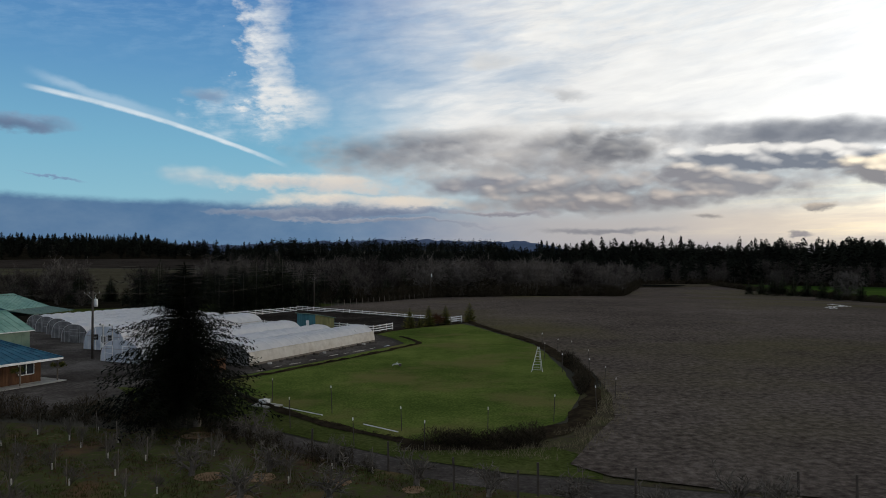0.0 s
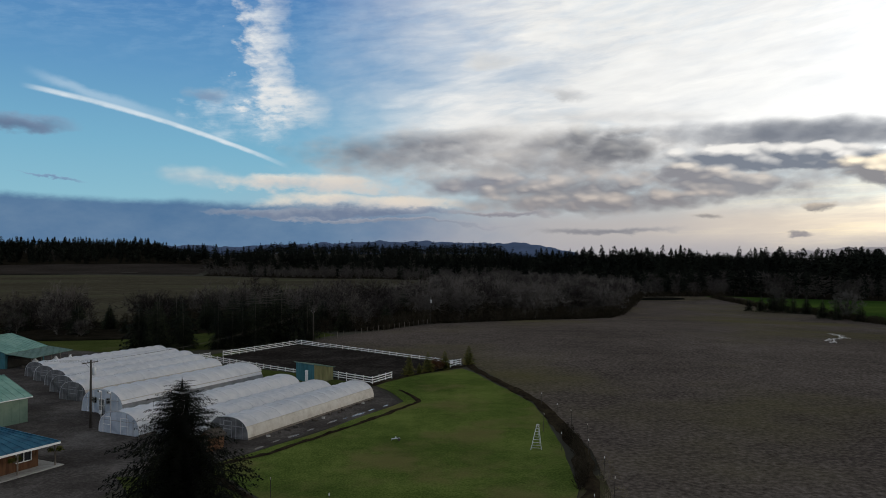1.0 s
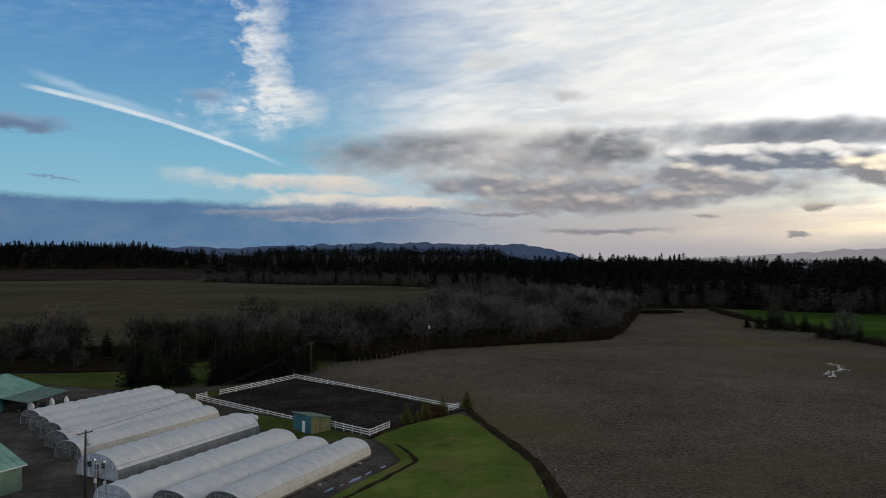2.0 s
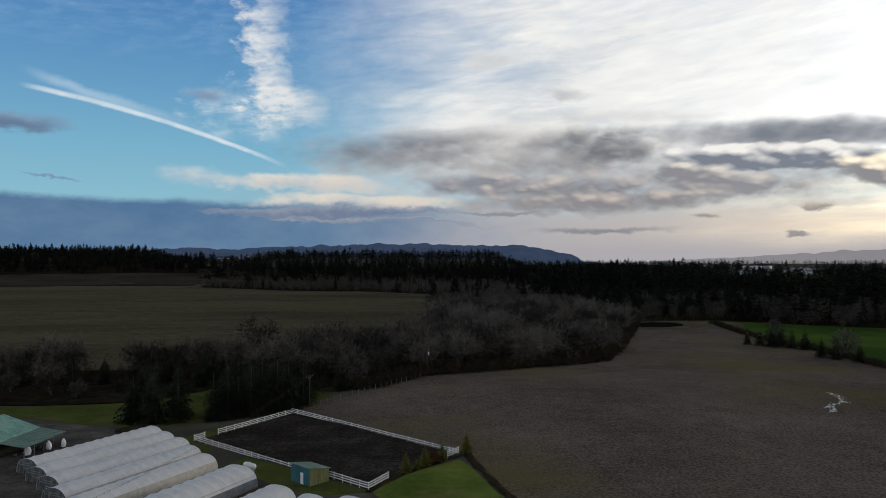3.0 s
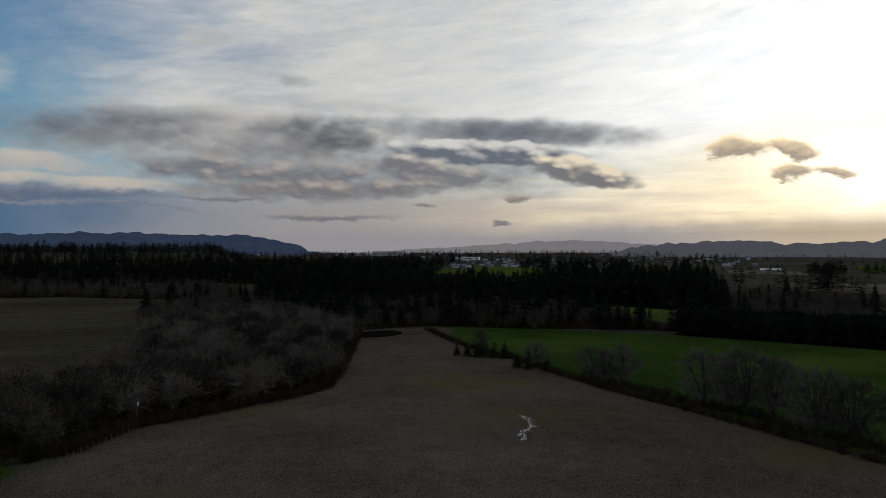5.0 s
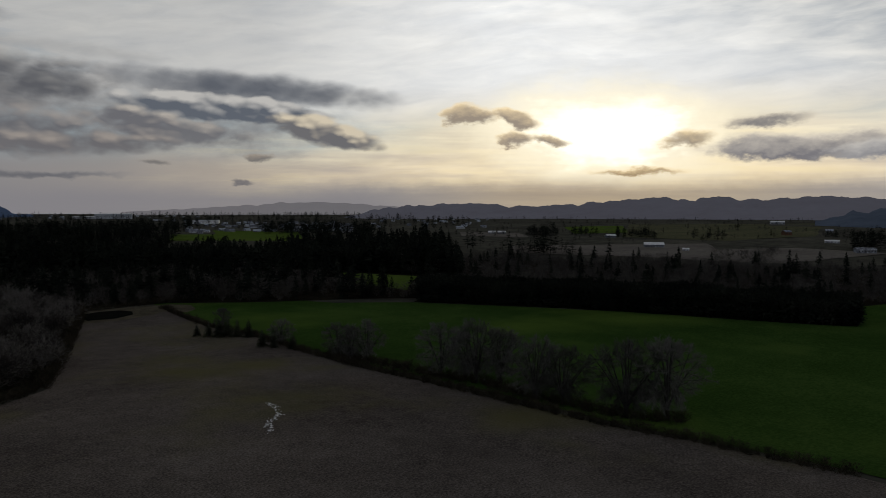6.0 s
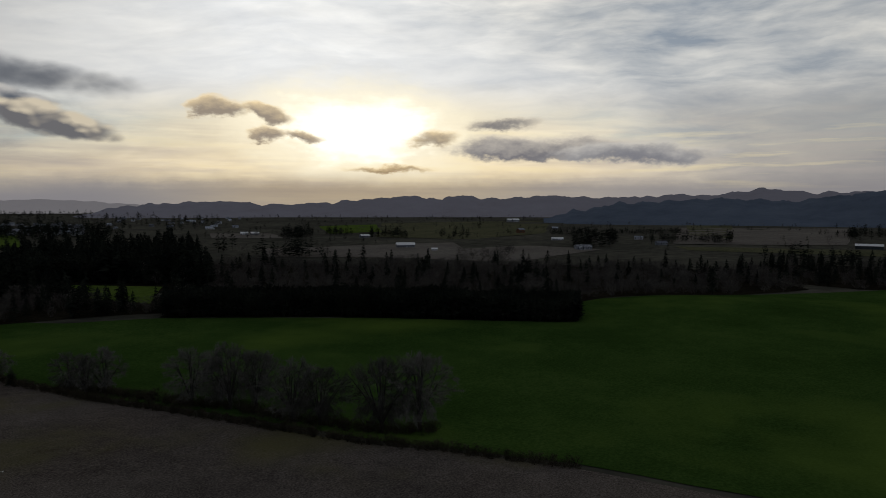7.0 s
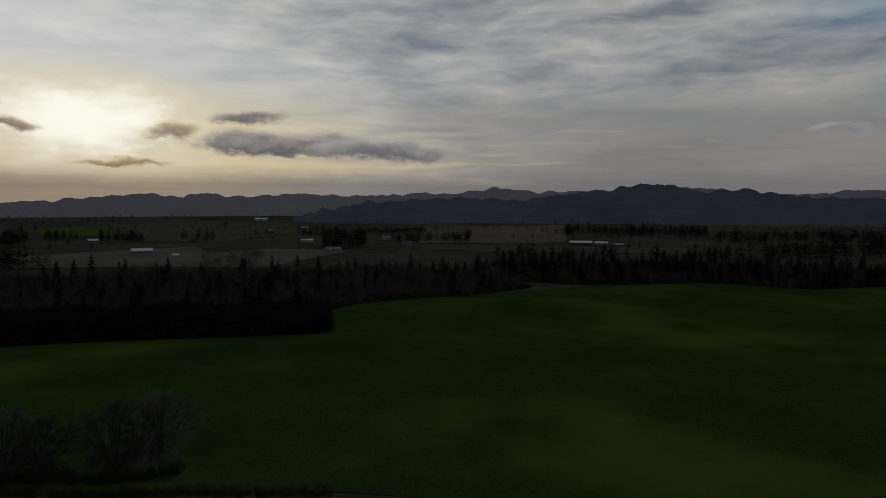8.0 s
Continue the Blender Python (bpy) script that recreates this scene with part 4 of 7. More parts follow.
def far_bare(seed, n=110, size=1.0, thick=0.024):
    rnd = random.Random(seed)
    geo = ([], [])
    for i in range(n):
        a, u = rnd.uniform(0, 6.283), rnd.random() ** 0.5
        h = rnd.uniform(0.2, 0.92)
        rr = 0.34 * u * math.sin(min(1, (h - 0.1) / 0.85) * 2.6) ** 0.7 if h > 0.1 else 0.02
        p = Vector((math.cos(a) * rr, math.sin(a) * rr, h))
        d = Vector((math.cos(a) * 0.5, math.sin(a) * 0.5, rnd.uniform(0.3, 1.2))).normalized()
        blade(geo, p - d * 0.08, d, rnd.uniform(0.12, 0.28) * size, thick, rnd)
    for i in range(4):
        blade(geo, Vector((0, 0, -0.02)), Vector((rnd.uniform(-0.3, 0.3), rnd.uniform(-0.3, 0.3), 1)).normalized(), 0.7, 0.02, rnd)
    return np.array([tuple(p) for p in geo[0]]), np.array(geo[1])


FF = [far_fir(100 + i) for i in range(10)]
FS = [far_fir(150 + i, 9, 6, 0.26) for i in range(6)]
FP = [far_fir(170 + i, 13, 6, 0.17) for i in range(6)]
FT = [(v[:3 * 40], f[:40]) for v, f in (far_bare(260 + i) for i in range(4))]
FB = [far_bare(200 + i) for i in range(6)]
FW = [far_bare(230 + i, 270, 0.6, 0.0145) for i in range(6)]


GLADE = [(440, 660), (470, 540), (385, 440), (352, 425), (366, 530), (400, 640)]


def wood(name, poly, gap, h, fir, label, seed, wide=1.0, plainer=False):
    """A far wood: fir is the share of conifers; their heights lie between h[0] and h[1]."""
    rnd = random.Random(seed)
    a, b = Mass(), Mass()
    # a sheet carrying the dark under the trees in its colour
    if not plainer:
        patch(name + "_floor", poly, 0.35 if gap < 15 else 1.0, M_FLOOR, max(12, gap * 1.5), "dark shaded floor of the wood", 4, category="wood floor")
    for x, y in scatter(poly, gap, seed):
        if inside(x, y, GLADE):
            continue
        if name != "plantation" and noise.noise((x / 38, y / 38, seed)) < (-0.05 if plainer else -0.33):
            continue
        conifer = rnd.random() < fir + 0.35 * noise.noise((x / 60, y / 60, 1.0)) * (0 < fir < 1)
        s = (h[0] + (h[1] - h[0]) * rnd.random() ** 1.6) * (1.0 if conifer else 0.62) * (1 + 0.36 * noise.noise((x / 45, y / 45, 6.0)))
        w = s * wide * rnd.uniform(0.85, 1.35) * (1.0 if conifer else 1.2)
        ang = rnd.uniform(0, 6.28)
        m = np.array([[math.cos(ang) * w, -math.sin(ang) * w, 0, x], [math.sin(ang) * w, math.cos(ang) * w, 0, y], [0, 0, s, land(x, y) - 0.3]])
        (a if conifer else b).add(*(rnd.choice(FS if plainer else FP if name == "plantation" else FF) if conifer else rnd.choice(FT if plainer else FW)), m)
    if a.n:
        a.done(name if fir > 0.5 else name + "_conifers", M_FARFIR, "dark conifers, " + label, "woods")
    if b.n:
        b.done(name + "_bare_trees" if fir > 0.5 else name, M_FARTWIG, "leafless grey-brown trees, " + label, "woods")


wood("pond_wood", [(140, 520), (196, 508), (238, 480), (306, 447), (378, 392), (430, 420), (380, 560), (330, 700), (240, 820), (150, 825), (110, 700), (100, 600), (120, 565)], 9.5, (16, 27), 0.4, "behind the pond", 31)
wood("river_bend_wood", [(-8, 575), (60, 598), (110, 570), (118, 700), (140, 822), (60, 830), (-10, 720)], 10.5, (19, 27), 0.07, "along the river bend", 30)
wood("pine_ridge", [(150, 720), (230, 660), (330, 580), (420, 530), (520, 570), (470, 700), (300, 860), (130, 880), (100, 780)], 9.2, (25, 37), 0.92, "on the rise behind the pond", 32)
wood("plantation", [(334, 396), (358, 352), (399, 256), (441, 136), (486, 150), (450, 260), (410, 370), (380, 430)], 3.3, (16.5, 19), 1.0, "in a dense planted block", 33, 1.25)
wood("valley_wood", [(440, 440), (480, 330), (510, 170), (560, 150), (640, 60), (720, 10), (860, 80), (840, 300), (800, 420), (720, 560), (640, 680), (520, 620)], 11.5, (15, 25), 0.12, "beyond the planted block", 34)
wood("ridge_wood", [(345, 575), (400, 520), (470, 480), (640, 690), (720, 770), (620, 880), (500, 860)], 10.5, (24, 38), 0.85, "tall along the skyline", 35)
wood("east_wood", [(735, -30), (760, -190), (720, -255), (745, -330), (760, -480), (900, -460), (1000, -200), (960, 60), (860, 90), (760, 20)], 13, (13, 22), 0.45, "at the far side of the green field", 36)
wood("river_wood", [(-8, 890), (-110, 965), (-215, 975), (-350, 1040), (-380, 1160), (-200, 1180), (0, 1150), (120, 1040), (100, 860)], 12.5, (14, 24), 0.1, "beyond the west field", 37)
wood("back_wood", [(-420, 1230), (-300, 1190), (0, 1180), (200, 1080), (420, 1100), (520, 1300), (300, 1500), (-100, 1560), (-420, 1500)], 16.5, (20, 36), 0.78, "at the far end of the plain", 38)
wood("west_wood", [(-1500, 1700), (-1240, 1160), (-1010, 1075), (-700, 1238), (-440, 1332), (-420, 1450), (-560, 1650), (-760, 2100), (-1000, 2300), (-1500, 2300)], 23, (20, 36), 0.95, "along the western plain", 39)


def thicket(name, line, width, height, gap, label, seed, material=M_SHRUB):
    """Brambles and low scrub along a line."""
    rnd = random.Random(seed)
    mass = Mass()
    ln = outline(line, gap, gap * 0.3, seed, closed=False)
    for x, y in ln:
        for k in range(2):
            w, h = width * rnd.uniform(0.35, 0.8), height * rnd.uniform(0.5, 1.3)
            px, py = x + rnd.gauss(0, width * 0.25), y + rnd.gauss(0, width * 0.25)
            ang = rnd.uniform(0, 6.28)
            m = np.array([[math.cos(ang) * w * 1.6, -math.sin(ang) * w * 1.6, 0, px], [math.sin(ang) * w * 1.6, math.cos(ang) * w * 1.6, 0, py], [0, 0, h * 1.1, land(px, py) - 0.15 * h]])
            mass.add(*rnd.choice(FB), m)
    return mass.done(name, material, label, "hedge")


thicket("hedge", HEDGE[:-2], 4.2, 3.1, 0.9, "dark scrubby hedge between the ploughed and the green field", 51)
thicket("oak_scrub", [(186, 282), (189, 240), (190, 209), (193, 192), (190, 160), (194, 126), (203, 112)], 7, 3.6, 1.1, "dark brambles under the hedgerow oaks", 59)
thicket("belt_scrub", [(-230, 234), (-140, 233), (-108, 240), (-72, 240), (-40, 214), (-20, 217), (-5, 241), (24, 256), (47, 271), (66, 288), (73, 308), (88, 352), (103, 394), (118, 438), (140, 505), (200, 512)], 5, 4.5, 1.6, "low leafless scrub at the foot of the tree belt", 52)
thicket("belt_undergrowth", [(-100, 255), (-40, 240), (0, 262), (40, 290), (60, 330), (30, 330), (0, 300), (20, 380), (80, 400), (50, 450), (100, 460)], 14, 6, 1.6, "leafless undergrowth between the belt's trees", 53)
thicket("lawn_scrub", [(-1, 47.8), (2, 47.4), (5, 48), (6.4, 49.2)], 1.9, 1.15, 0.14, "low dark scrub at the lawn's corner", 54)
thicket("track_scrub", [(-40, 55.5), (-33, 56), (-27, 55), (-21, 54)], 2.6, 1.8, 0.6, "dark bramble bank between yard and orchard", 55)
thicket("ditch_weeds", [(-22, 69.4), (-12, 57.2), (-6.8, 52), (-1.3, 48)], 0.8, 0.35, 0.5, "low dark weeds in the drainage ditch", 58)
thicket("ditch_scrub", [(13, 66), (14.6, 74), (15, 82), (15, 88)], 1.4, 1.5, 0.5, "weeds and scrub in the field ditch", 56)

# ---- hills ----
# bluish and pale base colours stand in for the haze over the hills
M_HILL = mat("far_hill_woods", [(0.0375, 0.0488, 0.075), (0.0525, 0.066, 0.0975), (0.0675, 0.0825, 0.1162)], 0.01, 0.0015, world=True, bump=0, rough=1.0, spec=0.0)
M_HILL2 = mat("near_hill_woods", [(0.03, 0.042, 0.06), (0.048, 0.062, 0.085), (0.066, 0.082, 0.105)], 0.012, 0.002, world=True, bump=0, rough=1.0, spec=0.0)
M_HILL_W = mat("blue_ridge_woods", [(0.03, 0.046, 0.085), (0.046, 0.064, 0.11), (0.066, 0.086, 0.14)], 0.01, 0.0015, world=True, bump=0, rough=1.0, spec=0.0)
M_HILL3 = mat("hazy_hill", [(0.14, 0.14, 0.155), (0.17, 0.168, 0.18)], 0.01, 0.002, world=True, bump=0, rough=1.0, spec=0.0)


# a weak glow in each hill material paints the rest of the haze
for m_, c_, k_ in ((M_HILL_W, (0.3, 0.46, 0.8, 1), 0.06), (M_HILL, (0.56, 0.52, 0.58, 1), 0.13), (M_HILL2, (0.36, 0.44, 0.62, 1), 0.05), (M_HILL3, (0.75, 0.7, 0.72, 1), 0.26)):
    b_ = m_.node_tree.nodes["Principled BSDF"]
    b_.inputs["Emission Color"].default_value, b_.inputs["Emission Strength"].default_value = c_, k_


def ridge(name, dist, crest, material, label, seed, rough_h=5.0, deep=500.0):
    """A range of hills at a distance: crest is a row of azimuth and height in metres."""
    vs, fs = [], []
    a0, a1 = crest[0][0], crest[-1][0]
    n = int((a1 - a0) / 0.18)
    rows = ((-1.0, 0.0), (-0.6, 0.42), (-0.3, 0.78), (0.0, 1.0), (0.7, 0.5))
    for i in range(n + 1):
        a = a0 + (a1 - a0) * i / n
        h = float(np.interp(a, [c[0] for c in crest], [c[1] for c in crest]))
        for k, (dd, hh) in enumerate(rows):
            r = dist + dd * deep
            bump = noise.noise((a * 1.1, k * 0.7, seed)) * 14 * hh + (noise.noise((a * 7.0, k, seed + 3)) * rough_h if k else 0)
            vs.append((math.sin(radians(a)) * r, math.cos(radians(a)) * r, -8 + (h + 8 + bump) * hh))
        if i:
            o = len(rows) * i
            w = len(rows)
            fs += [(o - w + k, o + k, o + k + 1, o - w + k + 1) for k in range(w - 1)]
    return sheet(name, vs, fs, material, label, smooth=True, category="hill")


ridge("hill_west", 4300, [(-38, 60), (-23, 80), (-22, 103), (-19, 118), (-16.7, 103), (-13.8, 118), (-9.9, 128), (-5.9, 140), (-1.3, 142), (2.3, 133), (6.4, 134), (8.2, 110), (10.2, 78), (11.5, 40), (13, 10)], M_HILL_W, "long low wooded ridge, distance haze in its blue colour", 1.0)
ridge("hill_haze", 4700, [(15, 0), (19, 48), (23, 62), (27, 84), (30, 98), (33, 104), (36, 92), (39, 70), (44, 40), (48, 0)], M_HILL3, "pale range far away, haze in its colour and glow", 2.0, 2.0, 200)
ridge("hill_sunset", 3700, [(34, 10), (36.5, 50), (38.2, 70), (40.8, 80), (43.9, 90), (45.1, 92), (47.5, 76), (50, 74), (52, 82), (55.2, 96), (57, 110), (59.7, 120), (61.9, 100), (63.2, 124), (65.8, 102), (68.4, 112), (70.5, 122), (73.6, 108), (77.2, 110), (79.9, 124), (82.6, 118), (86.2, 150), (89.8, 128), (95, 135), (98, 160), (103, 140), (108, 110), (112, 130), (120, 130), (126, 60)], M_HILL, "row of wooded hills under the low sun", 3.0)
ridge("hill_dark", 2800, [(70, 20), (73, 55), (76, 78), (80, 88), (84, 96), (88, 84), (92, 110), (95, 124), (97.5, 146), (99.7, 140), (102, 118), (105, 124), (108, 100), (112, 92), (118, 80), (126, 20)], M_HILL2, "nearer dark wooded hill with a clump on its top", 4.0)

# ---- the farm ----
M_FILM = mat("white_greenhouse_film", [(0.7, 0.72, 0.75), (0.82, 0.83, 0.85), (0.88, 0.88, 0.89)], 1.2, 0.25, rough=0.42, bump=0.12, bdist=0.05, spec=0.45, through_light=0.3, rand=0.15)
M_SKIRT = mat("cream_side_curtain", [(0.5, 0.46, 0.4), (0.62, 0.58, 0.52), (0.7, 0.67, 0.61)], 1.5, 0.3, rough=0.6, bump=0.15, through_light=0.2)
M_GREYSKIRT = mat("grey_side_curtain", [(0.16, 0.17, 0.18), (0.23, 0.24, 0.25), (0.3, 0.31, 0.32)], 1.5, 0.3, rough=0.6, bump=0.15, through_light=0.2)
M_ENDFILM = mat("grey_end_film", [(0.08, 0.085, 0.09), (0.15, 0.155, 0.16), (0.24, 0.245, 0.25)], 0.9, 0.4, rough=0.4, bump=0.1, spec=0.5, through_light=0.3)
M_BLUEFILM = mat("bluish_end_sheet", [(0.36, 0.42, 0.52), (0.5, 0.56, 0.64), (0.6, 0.64, 0.7)], 0.9, 0.4, rough=0.4, bump=0.1, spec=0.5, through_light=0.2)
M_PIPE = mat("galvanised_pipe", [(0.3, 0.31, 0.32), (0.45, 0.46, 0.47)], 5, 1, rough=0.45, bump=0.05, metal=0.7)
M_STEEL = mat("aluminium", [(0.5, 0.51, 0.52), (0.66, 0.67, 0.68)], 6, 1, rough=0.4, bump=0.05, metal=0.6)
M_WHITE = mat("white_vinyl", [(0.74, 0.74, 0.73), (0.84, 0.84, 0.83), (0.88, 0.88, 0.87)], 3, 0.4, rough=0.5, bump=0.05, rand=0.2)
M_BOARD = mat("weathered_board", [(0.09, 0.075, 0.06), (0.16, 0.135, 0.11), (0.22, 0.19, 0.16)], 4, 0.6, bump=0.4, rand=0.3)
M_POLE = mat("creosoted_pole", [(0.03, 0.025, 0.02), (0.06, 0.05, 0.042), (0.09, 0.078, 0.065)], 6, 0.6, bump=0.5, stretch=(1, 1, 0.15))
M_TEAL = mat("teal_painted_boards", [(0.025, 0.1, 0.12), (0.045, 0.15, 0.18), (0.06, 0.18, 0.21)], 4, 0.5, bump=0.25, stretch=(1, 1, 0.12))
M_OLIVE = mat("olive_painted_boards", [(0.14, 0.14, 0.06), (0.21, 0.2, 0.09), (0.26, 0.25, 0.12)], 4, 0.5, bump=0.25, stretch=(1, 1, 0.12))
M_BLUEROOF = mat("blue_metal_roof", [(0.008, 0.06, 0.115), (0.016, 0.1, 0.17), (0.03, 0.125, 0.2)], 1.2, 0.3, rough=0.5, bump=0.05, spec=0.3)
M_GREENROOF = mat("pale_green_metal_roof", [(0.12, 0.27, 0.22), (0.18, 0.35, 0.29), (0.24, 0.41, 0.345)], 0.8, 0.2, rough=0.5, bump=0.06, spec=0.35)
M_GREENROOF_DARK = mat("dark_green_metal_roof", [(0.06, 0.12, 0.09), (0.09, 0.16, 0.12), (0.12, 0.19, 0.15)], 0.8, 0.2, rough=0.5, bump=0.06, spec=0.5)
M_GREENWALL = mat("sage_green_siding", [(0.12, 0.18, 0.13), (0.16, 0.235, 0.17), (0.2, 0.27, 0.2)], 1.5, 0.25, rough=0.6, bump=0.1)
M_CEDARWALL = mat("orange_brown_siding", [(0.07, 0.03, 0.014), (0.115, 0.052, 0.024), (0.16, 0.078, 0.038)], 3, 0.5, bump=0.3, stretch=(1, 1, 0.2), rand=0.3)
M_CONCRETE = mat("pale_concrete", [(0.28, 0.27, 0.25), (0.38, 0.37, 0.34), (0.46, 0.45, 0.42)], 2.5, 0.4, bump=0.2)
# near-black for drum lids, and for the shade painted in place of openings
M_DARK = mat("dark_opening", [(0.012, 0.012, 0.012), (0.025, 0.024, 0.022)], 2, 0.5, bump=0)
M_GLASS = mat("window_glass", [(0.02, 0.025, 0.03), (0.04, 0.045, 0.05)], 0.6, 0.2, rough=0.08, bump=0, spec=0.9)
M_TANK = mat("white_tank_paint", [(0.62, 0.64, 0.66), (0.76, 0.77, 0.78)], 2, 0.5, rough=0.35, bump=0.03, spec=0.5)
M_BLUEBARREL = mat("blue_plastic", [(0.03, 0.1, 0.26), (0.05, 0.14, 0.34)], 2, 0.5, rough=0.45, bump=0.03)
M_WATER = mat("puddle_water", [(0.05, 0.05, 0.048), (0.08, 0.078, 0.075)], 0.5, 0.2, rough=0.1, bump=0.03, spec=1.0, world=True)
for n_ in M_WATER.node_tree.nodes:
    if n_.type == "BSDF_PRINCIPLED":
        for l_ in list(n_.inputs["Roughness"].links):
            M_WATER.node_tree.links.remove(l_)
        n_.inputs["Roughness"].default_value = 0.12
M_SCRAP = mat("white_scraps", [(0.62, 0.62, 0.6), (0.84, 0.84, 0.82)], 2, 0.5, bump=0, rough=0.6, world=True)
M_MULCH = mat("straw_mulch", [(0.12, 0.075, 0.045), (0.22, 0.15, 0.095), (0.32, 0.24, 0.16)], 4, 0.6, bump=0.8, world=True, rough=0.95)
M_RUST = mat("rusty_leaves", [(0.05, 0.025, 0.014), (0.09, 0.045, 0.024), (0.14, 0.08, 0.04)], 2, 0.4, bump=0, rough=0.95, world=True)
M_TAN = mat("tan_dry_grass", [(0.12, 0.1, 0.06), (0.19, 0.165, 0.105), (0.26, 0.23, 0.15)], 1.5, 0.2, bump=0.6, world=True, rough=0.95)

FARM_O, FARM_D, FARM_N = Vector((-22.9, 83.7)), Vector((0.428, 0.904)), Vector((-0.904, 0.428))
FARM_TURN = -25.35


def yard_at(s, u):
    p = FARM_O + FARM_N * s + FARM_D * u
    return p.x, p.y


def V(*a):
    return Vector(a)


def beam(geo, a, b, w, h, up=(0, 0, 1)):
    """A squared bar from a to b with slightly eased edges."""
    a, b = Vector(a), Vector(b)
    d = (b - a).normalized()
    upv = Vector(up) if abs(d.dot(Vector(up))) < 0.95 else Vector((1, 0, 0))
    x = d.cross(upv).normalized()
    y = x.cross(d)
    c = min(w, h) * 0.18
    ring = [(-w / 2 + c, -h / 2), (w / 2 - c, -h / 2), (w / 2, -h / 2 + c), (w / 2, h / 2 - c), (w / 2 - c, h / 2), (-w / 2 + c, h / 2), (-w / 2, h / 2 - c), (-w / 2, -h / 2 + c)]
    vs, fs = geo
    o = len(vs)
    for p in (a, b):
        vs.extend(p + x * u + y * v for u, v in ring)
    fs.extend((o + k, o + (k + 1) % 8, o + 8 + (k + 1) % 8, o + 8 + k) for k in range(8))
    fs.append(tuple(o + 7 - k for k in range(8)))
    fs.append(tuple(o + 8 + k for k in range(8)))
    return geo


def rod(a, b, r, sides=8, r2=None):
    geo = ([], [])
    tube(geo, [Vector(a), Vector(b)], [r, r if r2 is None else r2], sides)
    geo[1].append(tuple(range(sides - 1, -1, -1)))
    geo[1].append(tuple(range(sides, 2 * sides)))
    return geo


def quad_slab(pts, thick):
    """A flat panel with thickness from its corners, in order."""
    p = [Vector(q) for q in pts]
    nrm = (p[1] - p[0]).cross(p[-1] - p[0]).normalized() * thick
    k = len(p)
    vs = p + [q - nrm for q in p]
    fs = [tuple(range(k)), tuple(range(2 * k - 1, k - 1, -1))] + [(i, i + k, (i + 1) % k + k, (i + 1) % k) for i in range(k)]
    return vs, fs


# -- hoop houses
def arch(w, h, k, n=18):
    """Point k of n on the hoop's outline: steep sides and a round top."""
    a = math.pi * k / n
    c, s = math.cos(a), math.sin(a)
    return -w / 2 * math.copysign(abs(c) ** 0.82, c), h * abs(s) ** 0.72


